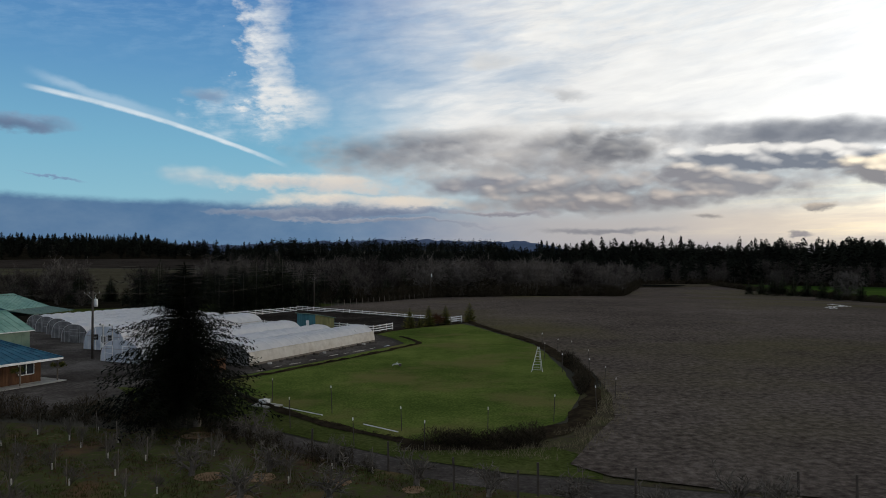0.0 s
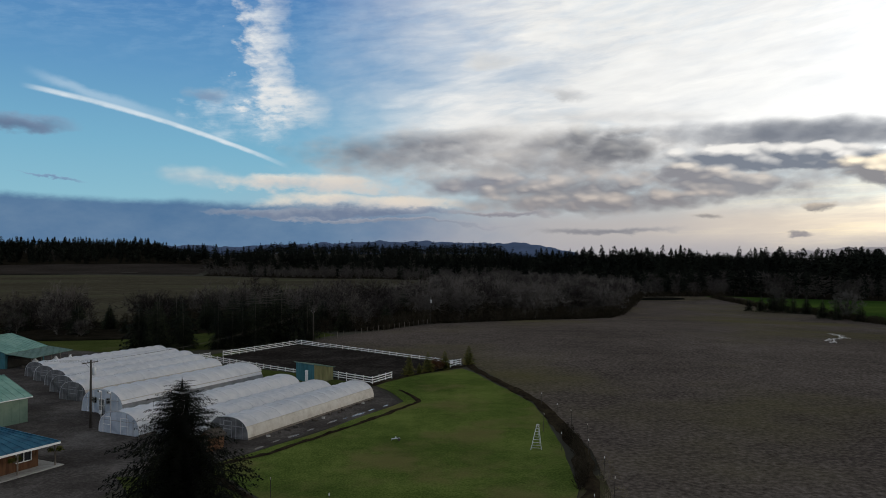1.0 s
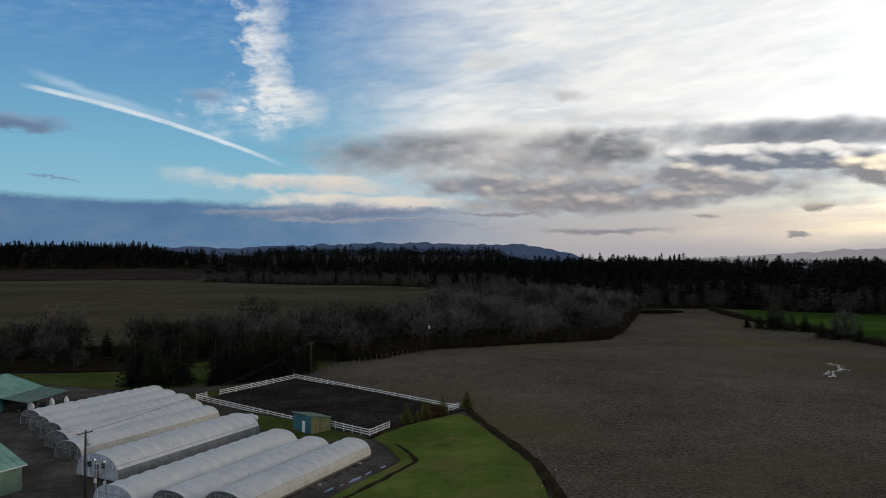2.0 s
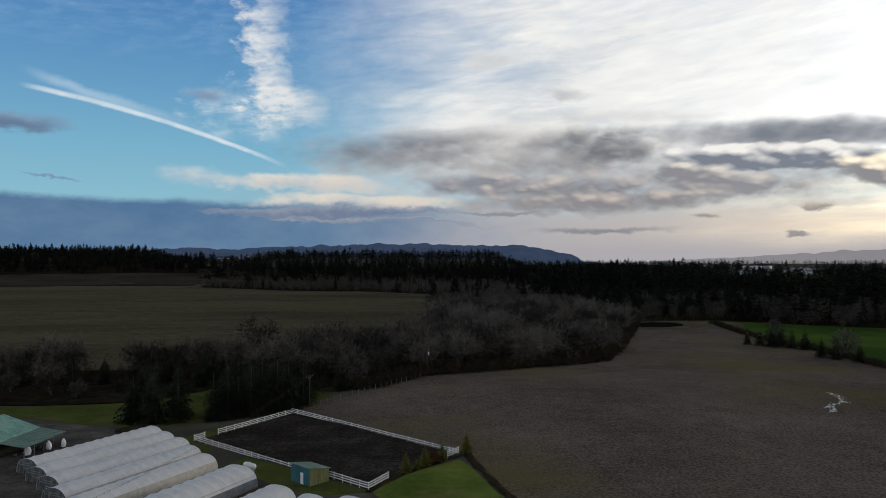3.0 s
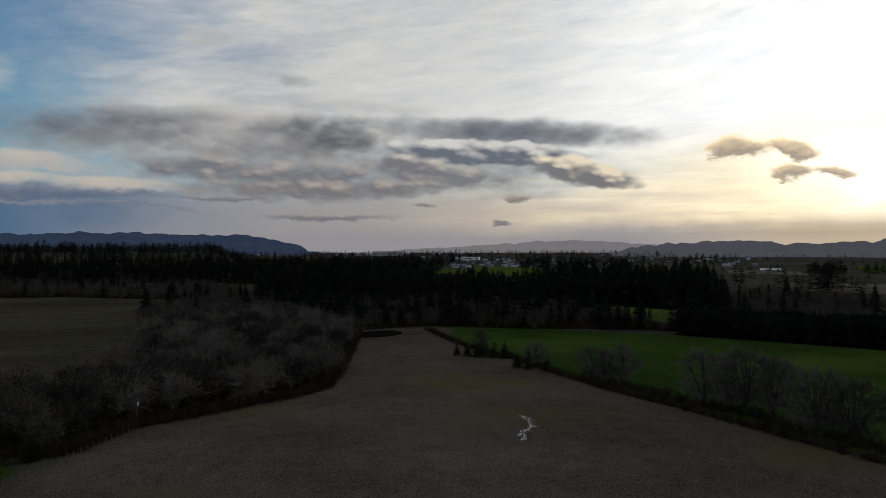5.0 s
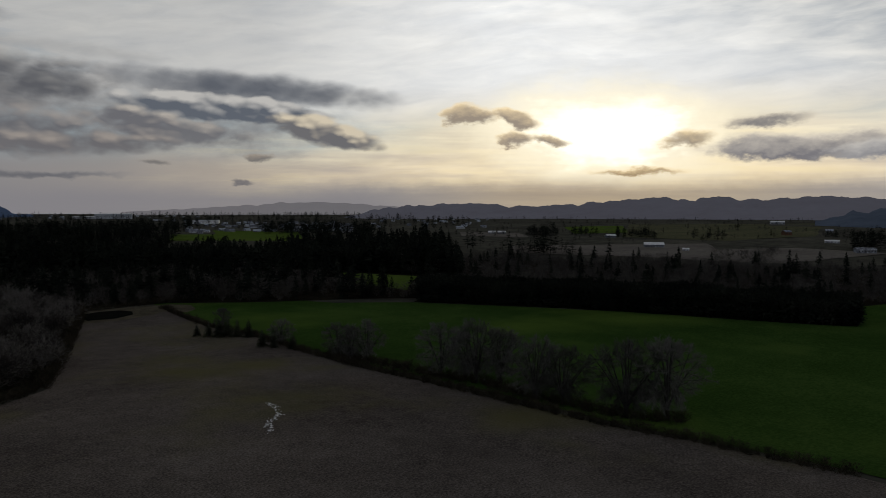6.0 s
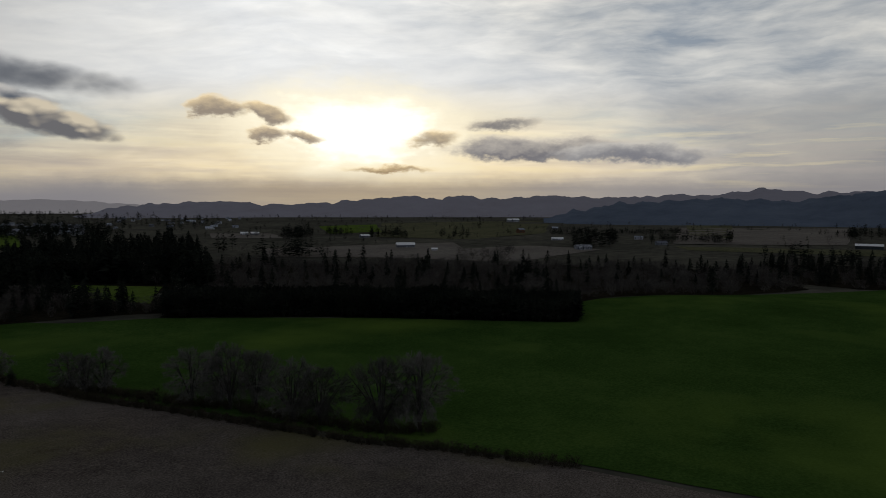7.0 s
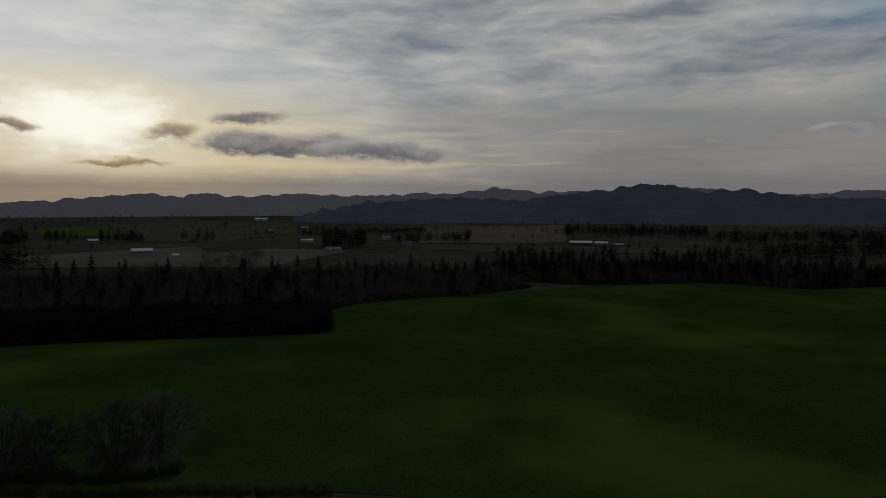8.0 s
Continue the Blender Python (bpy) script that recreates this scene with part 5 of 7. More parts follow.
def hoop_house(w, h, L, bays, label, end_mat, curtain, door_x, style, skirt=None):
    ob = thing("greenhouse", label, "greenhouse", "hoop greenhouses")
    n, sub = 18, 5
    vs, fs = [], []
    rows = bays * sub + 1
    rnd = random.Random(int(w * 100 + L))
    for j in range(rows):
        y = L * j / (rows - 1)
        f = (j % sub) / sub
        sag = math.sin(math.pi * f) * 0.055
        for k in range(n + 1):
            x, z = arch(w, h, k, n)
            top = math.sin(math.pi * k / n)
            s = 1 - sag * (0.35 + 0.5 * top) * (1 + 0.5 * noise.noise((k * 0.5, j * 0.31, w)))
            vs.append((x * (1 - (1 - s) * 0.5), y, max(0.02, z * s)))
        if j:
            o = (n + 1) * j
            fs += [(o - n - 1 + k, o - n + k, o + k + 1, o + k) for k in range(n)]
    c = part("cover", (vs, fs), M_FILM, ob, smooth=True)
    for j in range(bays + 1):
        g = ([], [])
        tube(g, [V(arch(w, h, k, n)[0] * 1.004, L * j / bays, arch(w, h, k, n)[1] * 1.004 + 0.01) for k in range(n + 1)], [0.014] * (n + 1), 4)
        part("hoop", g, M_FILM if 0 < j < bays else M_PIPE, ob, smooth=True)
    for sx in (-1, 1):
        part("baseboard", beam(([], []), (sx * (w / 2 + 0.03), 0, 0.12), (sx * (w / 2 + 0.03), L, 0.12), 0.05, 0.26), M_BOARD, ob)
        if curtain:
            g = ([], [])
            tube(g, [V(sx * (arch(w, h, 3, n)[0] * -1 + 0.05), L * t / 8, arch(w, h, 3, n)[1] + 0.02 * math.sin(t)) for t in range(9)], [0.045] * 9, 6)
            part("curtain_roller", g, M_SKIRT, ob, smooth=True)
            cv, cf = [], []
            tall = 3 if skirt else 4
            for t in range(bays * 2 + 1):
                for q in range(tall):
                    x, z = arch(w, h, q, n)
                    cv.append((-sx * (x - 0.035), L * t / (bays * 2), z + 0.012 * ((t + q) % 2)))
                if t:
                    o = tall * t
                    cf += [(o - tall + q, o - tall + 1 + q, o + 1 + q, o + q) for q in range(tall - 1)]
            part("side_curtain", (cv, cf), skirt or M_SKIRT, ob, "grey roll-up side curtain" if skirt else "cream roll-up side curtain", smooth=True)
    # end walls with studs and doors
    for y, near in ((0.06, True), (L - 0.06, False)):
        prof = [arch(w, h, k, n) for k in range(n + 1)]
        ev = [V(x * 0.985, y, z * 0.985) for x, z in prof]
        ef = [tuple(range(n, -1, -1))] if near else [tuple(range(n + 1))]
        wall = part("end_wall", (ev, ef), end_mat if near else M_ENDFILM, ob, "film-covered end wall")
        if not near:
            continue
        yy = y - 0.05
        for x in [w * q for q in (-0.36, -0.2, 0.2, 0.36)]:
            zt = max(0.4, h * (1 - (abs(x) / (w / 2)) ** 2.6) ** 0.5 * 0.96)
            part("stud", beam(([], []), (x, yy, 0), (x, yy, zt), 0.07, 0.07), M_PIPE if style < 2 else M_WHITE, wall)
        part("crossbar", beam(([], []), (-w * 0.4, yy - 0.01, h * 0.58), (w * 0.4, yy - 0.01, h * 0.58), 0.06, 0.08), M_PIPE, wall)
        for x0, x1 in door_x:
            d = part("door", quad_slab([(x0, yy - 0.03, 0.05), (x1, yy - 0.03, 0.05), (x1, yy - 0.03, 2.0), (x0, yy - 0.03, 2.0)], 0.04), M_ENDFILM if style != 1 else M_BLUEFILM, ob, "framed film door")
            for a, b in (((x0, 0.05), (x0, 2.0)), ((x1, 0.05), (x1, 2.0)), ((x0, 2.0), (x1, 2.0)), ((x0, 1.05), (x1, 1.05))):
                part("door_frame", beam(([], []), (a[0], yy - 0.06, a[1]), (b[0], yy - 0.06, b[1]), 0.07, 0.07), M_WHITE if style else M_PIPE, d)
        if style == 2:
            for x in (-1.55, 1.35):
                f = part("fan_box", quad_slab([(x - 0.38, yy - 0.1, 1.4), (x + 0.38, yy - 0.1, 1.4), (x + 0.38, yy - 0.1, 2.15), (x - 0.38, yy - 0.1, 2.15)], 0.2), M_DARK, ob, "ventilator box with its opening's shade as colour")
                for z in (1.5, 1.7, 1.9, 2.1):
                    part("louvre", beam(([], []), (x - 0.36, yy - 0.12, z), (x + 0.36, yy - 0.12, z), 0.03, 0.05), M_PIPE, f)
    return ob


def set_house(ob, s0, s1, u, dz=0.0):
    x, y = yard_at((s0 + s1) / 2, u)
    ob.matrix_basis = pose(x, y, dz + land(x, y) + 0.035, 0, 0, FARM_TURN)
    return ob


set_house(hoop_house(6.1, 2.5, 28.6, 13, "white film hoop greenhouse with cream side curtains", M_ENDFILM, True, [(-0.6, 0.6)], 0), 0.0, 6.0, 0.2)
set_house(hoop_house(6.1, 2.4, 29.3, 13, "white film hoop greenhouse between two others", M_ENDFILM, False, [(-0.6, 0.6)], 0), 6.3, 12.3, -2.0)
set_house(hoop_house(6.9, 2.75, 32.0, 14, "white film hoop greenhouse with bluish double doors", M_BLUEFILM, False, [(-2.6, -1.3), (0.4, 1.7)], 1), 12.8, 19.6, -4.2)
set_house(hoop_house(8.2, 3.3, 29.0, 12, "tall wide white hoop greenhouse with ventilators", M_BLUEFILM, True, [(-0.5, 0.5)], 2, M_GREYSKIRT), 24.2, 32.4, 3.3)
ROW = hoop_house(6.0, 2.8, 29.0, 13, "white film hoop greenhouse in a close row", M_ENDFILM, True, [(-0.9, 0.9)], 0)
set_house(ROW, 37.2, 43.2, 7.8, 0.0)
for i, (s, u) in enumerate(((44.4, 11.4), (51.3, 15.4), (58.2, 18.2), (65.0, 21.2))):
    x, y = yard_at(s + 3, u)
    copy_thing(ROW, pose(x, y, land(x, y) + 0.035, 0, 0, FARM_TURN))


# -- white rail fence of the paddock
def rail_fence(line, label, spacing=2.44, h=1.35, rails=3):
    ob = thing("rail_fence", label, "fence", "paddock fence")
    x0, y0 = line[0]
    ob.matrix_basis = pose(x0, y0, land(x0, y0) + 0.05)
    posts = []
    for (ax, ay), (bx, by) in zip(line, line[1:]):
        L = math.hypot(bx - ax, by - ay)
        k = max(1, round(L / spacing))
        posts += [(ax + (bx - ax) * i / k - x0, ay + (by - ay) * i / k - y0) for i in range(k + (line[-1] == (bx, by)))]
    pm = rod((0, 0, -0.1), (0, 0, h), 0.085, 4)
    cap = ([], [])
    tube(cap, [V(0, 0, h), V(0, 0, h + 0.03), V(0, 0, h + 0.1)], [0.11, 0.11, 0.01], 4)
    first = None
    for i, (x, y) in enumerate(posts):
        if first is None:
            first = p = part("post", pm, M_WHITE, ob)
            fc = part("post_cap", cap, M_WHITE, p)
        else:
            p = new("post", first.data)
            p.parent = ob
            q = new("post_cap", fc.data)
            q.parent = p
        p.location = (x, y, 0)
        if i:
            (ax, ay) = posts[i - 1]
            for z in (0.4, 0.8, 1.2)[:rails]:
                part("rail", beam(([], []), (ax, ay, z + 0.01 * noise.noise((ax, ay, z))), (x, y, z + 0.01 * noise.noise((x, y, z))), 0.045, 0.15), M_WHITE, ob)
    return ob


rail_fence([(-37.9, 184.5), (3.8, 144.4)], "white three-rail vinyl fence along the ploughed field")
rail_fence([(-50.2, 163.2), (-37.9, 184.5)], "white three-rail vinyl fence beside the paddock gateway")
rail_fence([(-52.2, 160.2), (-53.7, 157.6), (-26.6, 134.4)], "white three-rail vinyl fence from gateway to shed")
rail_fence([(-20.2, 128.8), (-11.9, 121.5), (-9.0, 127.5)], "white three-rail vinyl fence beyond the teal shed")
rail_fence([(1.6, 141.0), (3.8, 144.4)], "short return of white rail fence by the cedars")


# -- small teal shed in the paddock
def shed():
    ob = thing("garden_shed", "small teal board shed with white door and sloping roof", "shed")
    x, y = -24.05, 125.15
    ob.matrix_basis = pose(x, y, land(x, y) + 0.04, 0, 0, -42.2)
    w, d, hf, hb = 5.2, 4.2, 3.05, 2.25
    n = 20
    for i in range(n):
        a, b = -w / 2 + w * i / n, -w / 2 + w * (i + 1) / n
        part("board", quad_slab([(a + 0.01, 0, 0), (b - 0.01, 0, 0), (b - 0.01, 0, hf), (a + 0.01, 0, hf)], 0.05), M_TEAL, ob)
    for i in range(14):
        a, b = d * i / 14, d * (i + 1) / 14
        za, zb = hf + (hb - hf) * a / d, hf + (hb - hf) * b / d
        for sx, mm in ((1, M_OLIVE), (-1, M_TEAL)):
            part("side_board", quad_slab([(sx * w / 2, a + 0.01, 0), (sx * w / 2, b - 0.01, 0), (sx * w / 2, b - 0.01, zb), (sx * w / 2, a + 0.01, za)], 0.05), mm, ob, "olive painted side board" if sx > 0 else "")
    part("back_wall", quad_slab([(w / 2, d, 0), (-w / 2, d, 0), (-w / 2, d, hb), (w / 2, d, hb)], 0.05), M_TEAL, ob)
    roof = part("roof", quad_slab([(-w / 2 - 0.25, -0.35, hf + 0.18), (w / 2 + 0.25, -0.35, hf + 0.18), (w / 2 + 0.25, d + 0.25, hb + 0.07), (-w / 2 - 0.25, d + 0.25, hb + 0.07)], 0.08), M_GREENROOF_DARK, ob)
    for i in range(9):
        xx = -w / 2 - 0.2 + (w + 0.4) * i / 8
        part("roof_rib", beam(([], []), (xx, -0.35, hf + 0.2), (xx, d + 0.25, hb + 0.09), 0.05, 0.03), M_GREENROOF_DARK, roof)
    dr = part("door", quad_slab([(0.05, -0.06, 0.05), (0.85, -0.06, 0.05), (0.85, -0.06, 2.0), (0.05, -0.06, 2.0)], 0.05), M_WHITE, ob, "plain white door")
    part("handle", rod((0.75, -0.1, 1.0), (0.75, -0.1, 1.15), 0.02), M_STEEL, dr)
    return ob


shed()


# -- small brown booth beside the fir
def booth():
    ob = thing("wooden_booth", "small brown wooden booth with a dark gabled roof", "shed")
    ob.matrix_basis = pose(-26.2, 79.2, land(-26.2, 79.2) + 0.04, 0, 0, FARM_TURN) @ Matrix.Scale(0.82, 4)
    w, d, e, r = 2.0, 2.4, 2.0, 2.7
    for sx in (-1, 1):
        for i in range(8):
            a, b = d * i / 8, d * (i + 1) / 8
            part("side_board", quad_slab([(sx * w / 2, a + 0.008, 0), (sx * w / 2, b - 0.008, 0), (sx * w / 2, b - 0.008, e), (sx * w / 2, a + 0.008, e)], 0.04), M_CEDARWALL, ob)
        part("roof", quad_slab([(sx * (w / 2 + 0.3), -0.3, e - 0.16), (sx * (w / 2 + 0.3), d + 0.3, e - 0.16), (0, d + 0.3, r + 0.05), (0, -0.3, r + 0.05)], 0.06 * sx), M_POLE, ob, "dark shingled roof")
    for y in (0, d):
        part("gable_wall", quad_slab([(-w / 2, y, 0), (w / 2, y, 0), (w / 2, y, e), (0, y, r), (-w / 2, y, e)], 0.04), M_CEDARWALL, ob)
    part("door", quad_slab([(-0.4, -0.03, 0.05), (0.4, -0.03, 0.05), (0.4, -0.03, 1.85), (-0.4, -0.03, 1.85)], 0.04), M_BOARD, ob)
    part("ridge_cap", beam(([], []), (0, -0.3, r + 0.07), (0, d + 0.3, r + 0.07), 0.2, 0.05), M_POLE, ob)
    return ob


booth()


# -- gabled and hipped farm buildings
def ribs(parent, p00, p01, p10, p11, n, material):
    """Standing seams between the eave p00..p01 and the ridge p10..p11."""
    p00, p01, p10, p11 = map(Vector, (p00, p01, p10, p11))
    for i in range(n + 1):
        a, b = p00.lerp(p01, i / n), p10.lerp(p11, i / n)
        part("roof_seam", beam(([], []), a + V(0, 0, 0.03), b + V(0, 0, 0.03), 0.05, 0.05), material, parent)


def gable_barn(name, label, cx, cy, turn, w, L, eave, ridge_h, roof_mat, wall_mat, dz=0.0):
    """Ridge along local y, from 0 to L; local x across."""
    ob = thing(name, label, "barn")
    ob.matrix_basis = pose(cx, cy, land(cx, cy) + dz, 0, 0, turn)
    ov = 0.45
    for sx in (-1, 1):
        n = max(3, int(L / 1.0))
        for i in range(n):
            a, b = L * i / n, L * (i + 1) / n
            part("wall_panel", quad_slab([(sx * w / 2, a + 0.01, 0), (sx * w / 2, b - 0.01, 0), (sx * w / 2, b - 0.01, eave), (sx * w / 2, a + 0.01, eave)], 0.08), wall_mat, ob)
        k = (ridge_h - eave) / (w / 2)
        e = (sx * (w / 2 + ov), eave - ov * k)
        rf = part("roof", quad_slab([(e[0], -ov, e[1] + 0.1), (e[0], L + ov, e[1] + 0.1), (0, L + ov, ridge_h + 0.1), (0, -ov, ridge_h + 0.1)], 0.09 * sx), roof_mat, ob)
        ribs(rf, (e[0], -ov, e[1] + 0.1), (e[0], L + ov, e[1] + 0.1), (0, -ov, ridge_h + 0.1), (0, L + ov, ridge_h + 0.1), int(L / 0.9), roof_mat)
        part("gutter", beam(([], []), (e[0], -ov, e[1] + 0.05), (e[0], L + ov, e[1] + 0.05), 0.12, 0.12), M_WHITE if wall_mat is M_GREENWALL else roof_mat, ob)
    for y in (0, L):
        part("gable_wall", quad_slab([(-w / 2, y, 0), (w / 2, y, 0), (w / 2, y, eave), (0, y, ridge_h), (-w / 2, y, eave)], 0.08), wall_mat, ob)
    part("ridge_cap", beam(([], []), (0, -ov, ridge_h + 0.13), (0, L + ov, ridge_h + 0.13), 0.35, 0.06), roof_mat, ob)
    return ob


bx, by = yard_at(38.2, -21.0)
gable_barn("green_barn", "sage green metal barn with pale green roof", bx, by, FARM_TURN, 11.0, 16.5, 3.4, 5.6, M_GREENROOF, M_GREENWALL)

pb = gable_barn("open_barn", "open barn with pale green roof and lean-to over stacked goods", -95.6, 143.8, -4, 15.5, 12.5, 3.7, 6.2, M_GREENROOF, M_TEAL, -0.4)
lean = part("lean_to_roof", quad_slab([(13.9, -0.6, 2.75), (13.9, 13.2, 2.75), (8.0, 13.2, 3.6), (8.0, -0.6, 3.6)], 0.08), M_GREENROOF_DARK, pb, "dark green lean-to roof")
ribs(lean, (13.9, -0.6, 2.75), (13.9, 13.2, 2.75), (8.0, -0.6, 3.6), (8.0, 13.2, 3.6), 14, M_GREENROOF_DARK)
for i in range(5):
    part("post", beam(([], []), (13.4, i * 3.1, 0), (13.4, i * 3.1, 2.75), 0.16, 0.16), M_BOARD, pb)
# flat dark panel on the wall paints the shade of an open front
part("opening", quad_slab([(7.9, 0.6, 0.05), (7.9, 11.8, 0.05), (7.9, 11.8, 2.9), (7.9, 0.6, 2.9)], 0.04), M_DARK, pb, "dark panel for the shade inside the open front")


def office():
    ob = thing("farm_office", "orange-brown farm shop with blue hipped metal roof and porch", "building")
    cx, cy = yard_at(10.6, -16.0)
    ob.matrix_basis = pose(cx, cy, land(cx, cy) + 0.03, 0, 0, FARM_TURN)
    # local: x runs to the east, y along the yard; the eave corner is the origin
    W, L, e, r = 11.0, 13.0, 2.45, 5.0
    a, b, c, d = (0, 0, e), (-W, 0, e), (-W, -L, e), (0, -L, e)
    p, q = (-W / 2, -W / 2 + 0.3, r), (-W / 2, -L + W / 2 - 0.3, r)
    for pts, e0, e1, r0, r1, k in (((d, a, p, q), d, a, q, p, 14), ((a, b, p), a, b, p, p, 12), ((b, c, q, p), b, c, p, q, 14), ((c, d, q), c, d, q, q, 12)):
        rf = part("roof", quad_slab(pts, 0.08), M_BLUEROOF, ob)
        for i in range(k + 1):
            t = i / k
            lo = Vector(e0).lerp(Vector(e1), t)
            hi = Vector(r0).lerp(Vector(r1), t)
            if r0 == r1:
                continue
            part("roof_seam", beam(([], []), lo + V(0, 0, 0.02), hi + V(0, 0, 0.02), 0.05, 0.04), M_BLUEROOF, rf)
    for u, v in ((d, a), (a, b), (b, c), (c, d)):
        part("fascia", beam(([], []), Vector(u) - V(0, 0, 0.1), Vector(v) - V(0, 0, 0.1), 0.05, 0.22), M_WHITE, ob, "white fascia board")
    for u, v in ((a, p), (b, p), (c, q), (d, q), (p, q)):
        part("hip_cap", beam(([], []), Vector(u) + V(0, 0, 0.03), Vector(v) + V(0, 0, 0.03), 0.22, 0.05), M_BLUEROOF, ob)
    x1, y1, x0, y0 = -1.5, -1.4, -W + 1.2, -L + 1.2
    n = 34
    for i in range(n):
        ya, yb = y0 + (y1 - y0) * i / n, y0 + (y1 - y0) * (i + 1) / n
        part("siding_board", quad_slab([(x1, ya + 0.006, 0.1), (x1, yb - 0.006, 0.1), (x1, yb - 0.006, e), (x1, ya + 0.006, e)], 0.06), M_CEDARWALL, ob)
    for i in range(n):
        xa, xb = x0 + (x1 - x0) * i / n, x0 + (x1 - x0) * (i + 1) / n
        part("siding_board", quad_slab([(xb - 0.006, y1, 0.1), (xa + 0.006, y1, 0.1), (xa + 0.006, y1, e), (xb - 0.006, y1, e)], 0.06), M_CEDARWALL, ob)
    part("back_wall", quad_slab([(x0, y1, 0), (x0, y0, 0), (x0, y0, e), (x0, y1, e)], 0.06), M_CEDARWALL, ob)
    part("back_wall", quad_slab([(x0, y0, 0), (x1, y0, 0), (x1, y0, e), (x0, y0, e)], 0.06), M_CEDARWALL, ob)
    for yc in (-3.0, -6.6):
        wn = part("window", quad_slab([(x1 + 0.03, yc - 0.8, 0.95), (x1 + 0.03, yc + 0.8, 0.95), (x1 + 0.03, yc + 0.8, 2.05), (x1 + 0.03, yc - 0.8, 2.05)], 0.03), M_GLASS, ob, "dark glass window")
        for s0, s1 in (((yc - 0.8, 0.95), (yc + 0.8, 0.95)), ((yc - 0.8, 2.05), (yc + 0.8, 2.05)), ((yc - 0.8, 0.95), (yc - 0.8, 2.05)), ((yc + 0.8, 0.95), (yc + 0.8, 2.05)), ((yc, 0.95), (yc, 2.05))):
            part("window_frame", beam(([], []), (x1 + 0.06, *s0), (x1 + 0.06, *s1), 0.09, 0.09), M_WHITE, wn)
    part("porch_slab", quad_slab([(0.3, 0.2, 0.1), (-W, 0.2, 0.1), (-W, -L, 0.1), (0.3, -L, 0.1)], 0.12), M_CONCRETE, ob, "pale concrete porch slab")
    for yy in (-0.4, -4.4, -8.4, -12.4):
        part("porch_post", beam(([], []), (-0.3, yy, 0.1), (-0.3, yy, e - 0.1), 0.13, 0.13), M_BOARD, ob)
    return ob


office()


# -- poles and wires
def utility_pole(x, y, h, turn, label, can=False, sink=0.0):
    ob = thing("utility_pole", label, "pole", "utility poles")
    ob.matrix_basis = pose(x, y, land(x, y) - sink, 0, 0, turn)
    part("shaft", rod((0, 0, -0.3), (0, 0, h), 0.17, 10, 0.11), M_POLE, ob, smooth=True)
    arm = part("crossarm", beam(([], []), (-1.15, 0.13, h - 0.35), (1.15, 0.13, h - 0.35), 0.1, 0.12), M_POLE, ob)
    for xx in (-1.05, -0.4, 0.4, 1.05):
        g = ([], [])
        tube(g, [V(xx, 0.13, h - 0.29), V(xx, 0.13, h - 0.22), V(xx, 0.13, h - 0.16), V(xx, 0.13, h - 0.1)], [0.02, 0.035, 0.025, 0.02], 6)
        part("insulator", g, M_PIPE, arm, "pale porcelain insulator", smooth=True)
    for sx in (-1, 1):
        part("brace", beam(([], []), (0, 0.14, h - 1.0), (sx * 0.7, 0.14, h - 0.4), 0.03, 0.04), M_PIPE, ob)
    if can:
        g = ([], [])
        tube(g, [V(0.42, 0, h - 2.0), V(0.42, 0, h - 1.98), V(0.42, 0, h - 1.05), V(0.42, 0, h - 0.98)], [0.05, 0.26, 0.27, 0.12], 12)
        t = part("transformer", g, M_TANK, ob, "pale grey transformer can", smooth=True)
        part("bushing", rod((0.42, 0, h - 0.98), (0.42, 0, h - 0.75), 0.04), M_WHITE, t)
    return ob


utility_pole(-44.4, 90.2, 8.6, 64, "dark wooden utility pole with transformer by the greenhouses", True)
utility_pole(-34.6, 191.0, 8.6, 50, "dark wooden utility pole beside the paddock corner")
utility_pole(-4.2, 241.0, 9.0, 50, "wooden utility pole at the belt's edge", True)


def wire(a, b, sag, label):
    g = ([], [])
    a, b = Vector(a), Vector(b)
    tube(g, [a.lerp(b, i / 14) - V(0, 0, sag * 4 * (i / 14) * (1 - i / 14)) for i in range(15)], [0.009] * 15, 4)
    me = bpy.data.meshes.new("overhead_wire")
    me.from_pydata([tuple(v) for v in g[0]], [], g[1])
    me.materials.append(M_POLE)
    return tagged(new("overhead_wire", me), label, "wire", "overhead wires")


for k in (-0.9, -0.3, 0.6):
    wire((-44.4 + 0.44 * k, 90.2 + 0.9 * k, 8.4), (-34.6 + 0.64 * k, 191.0 + 0.77 * k, 8.3), 1.6, "thin black wire from greenhouse pole to paddock pole")
    wire((-34.6 + 0.64 * k, 191.0 + 0.77 * k, 8.3), (-4.2 + 0.64 * k, 241.0 + 0.77 * k, 7.2), 0.9, "thin black wire from paddock pole to belt pole")
    wire((-44.4 + 0.44 * k, 90.2 + 0.9 * k, 8.4), (-92.0 + 0.44 * k, 118 + 0.9 * k, 8.6), 1.0, "thin black wire across the yard")
wire((-44.4, 90.2, 7.2), (-60, 100.0, 4.6), 0.4, "service wire down to the green barn")


# -- propane tank, ladder, posts and other small things
def capsule(r, L, n=14):
    g = ([], [])
    prof = [(-L / 2, 0.02)] + [(-L / 2 + r * (1 - math.cos(a)), r * math.sin(a)) for a in (0.35, 0.75, 1.15, 1.57)] + [(L / 2 - r * (1 - math.cos(a)), r * math.sin(a)) for a in (1.57, 1.15, 0.75, 0.35)] + [(L / 2, 0.02)]
    tube(g, [V(x, 0, 0) for x, q in prof], [q for x, q in prof], n)
    return g


tk = thing("propane_tank", "white horizontal propane tank on two feet", "tank")
tk.matrix_basis = pose(-35.0, 133.2, land(-35, 133) + 0.05, 0, 0, -38)
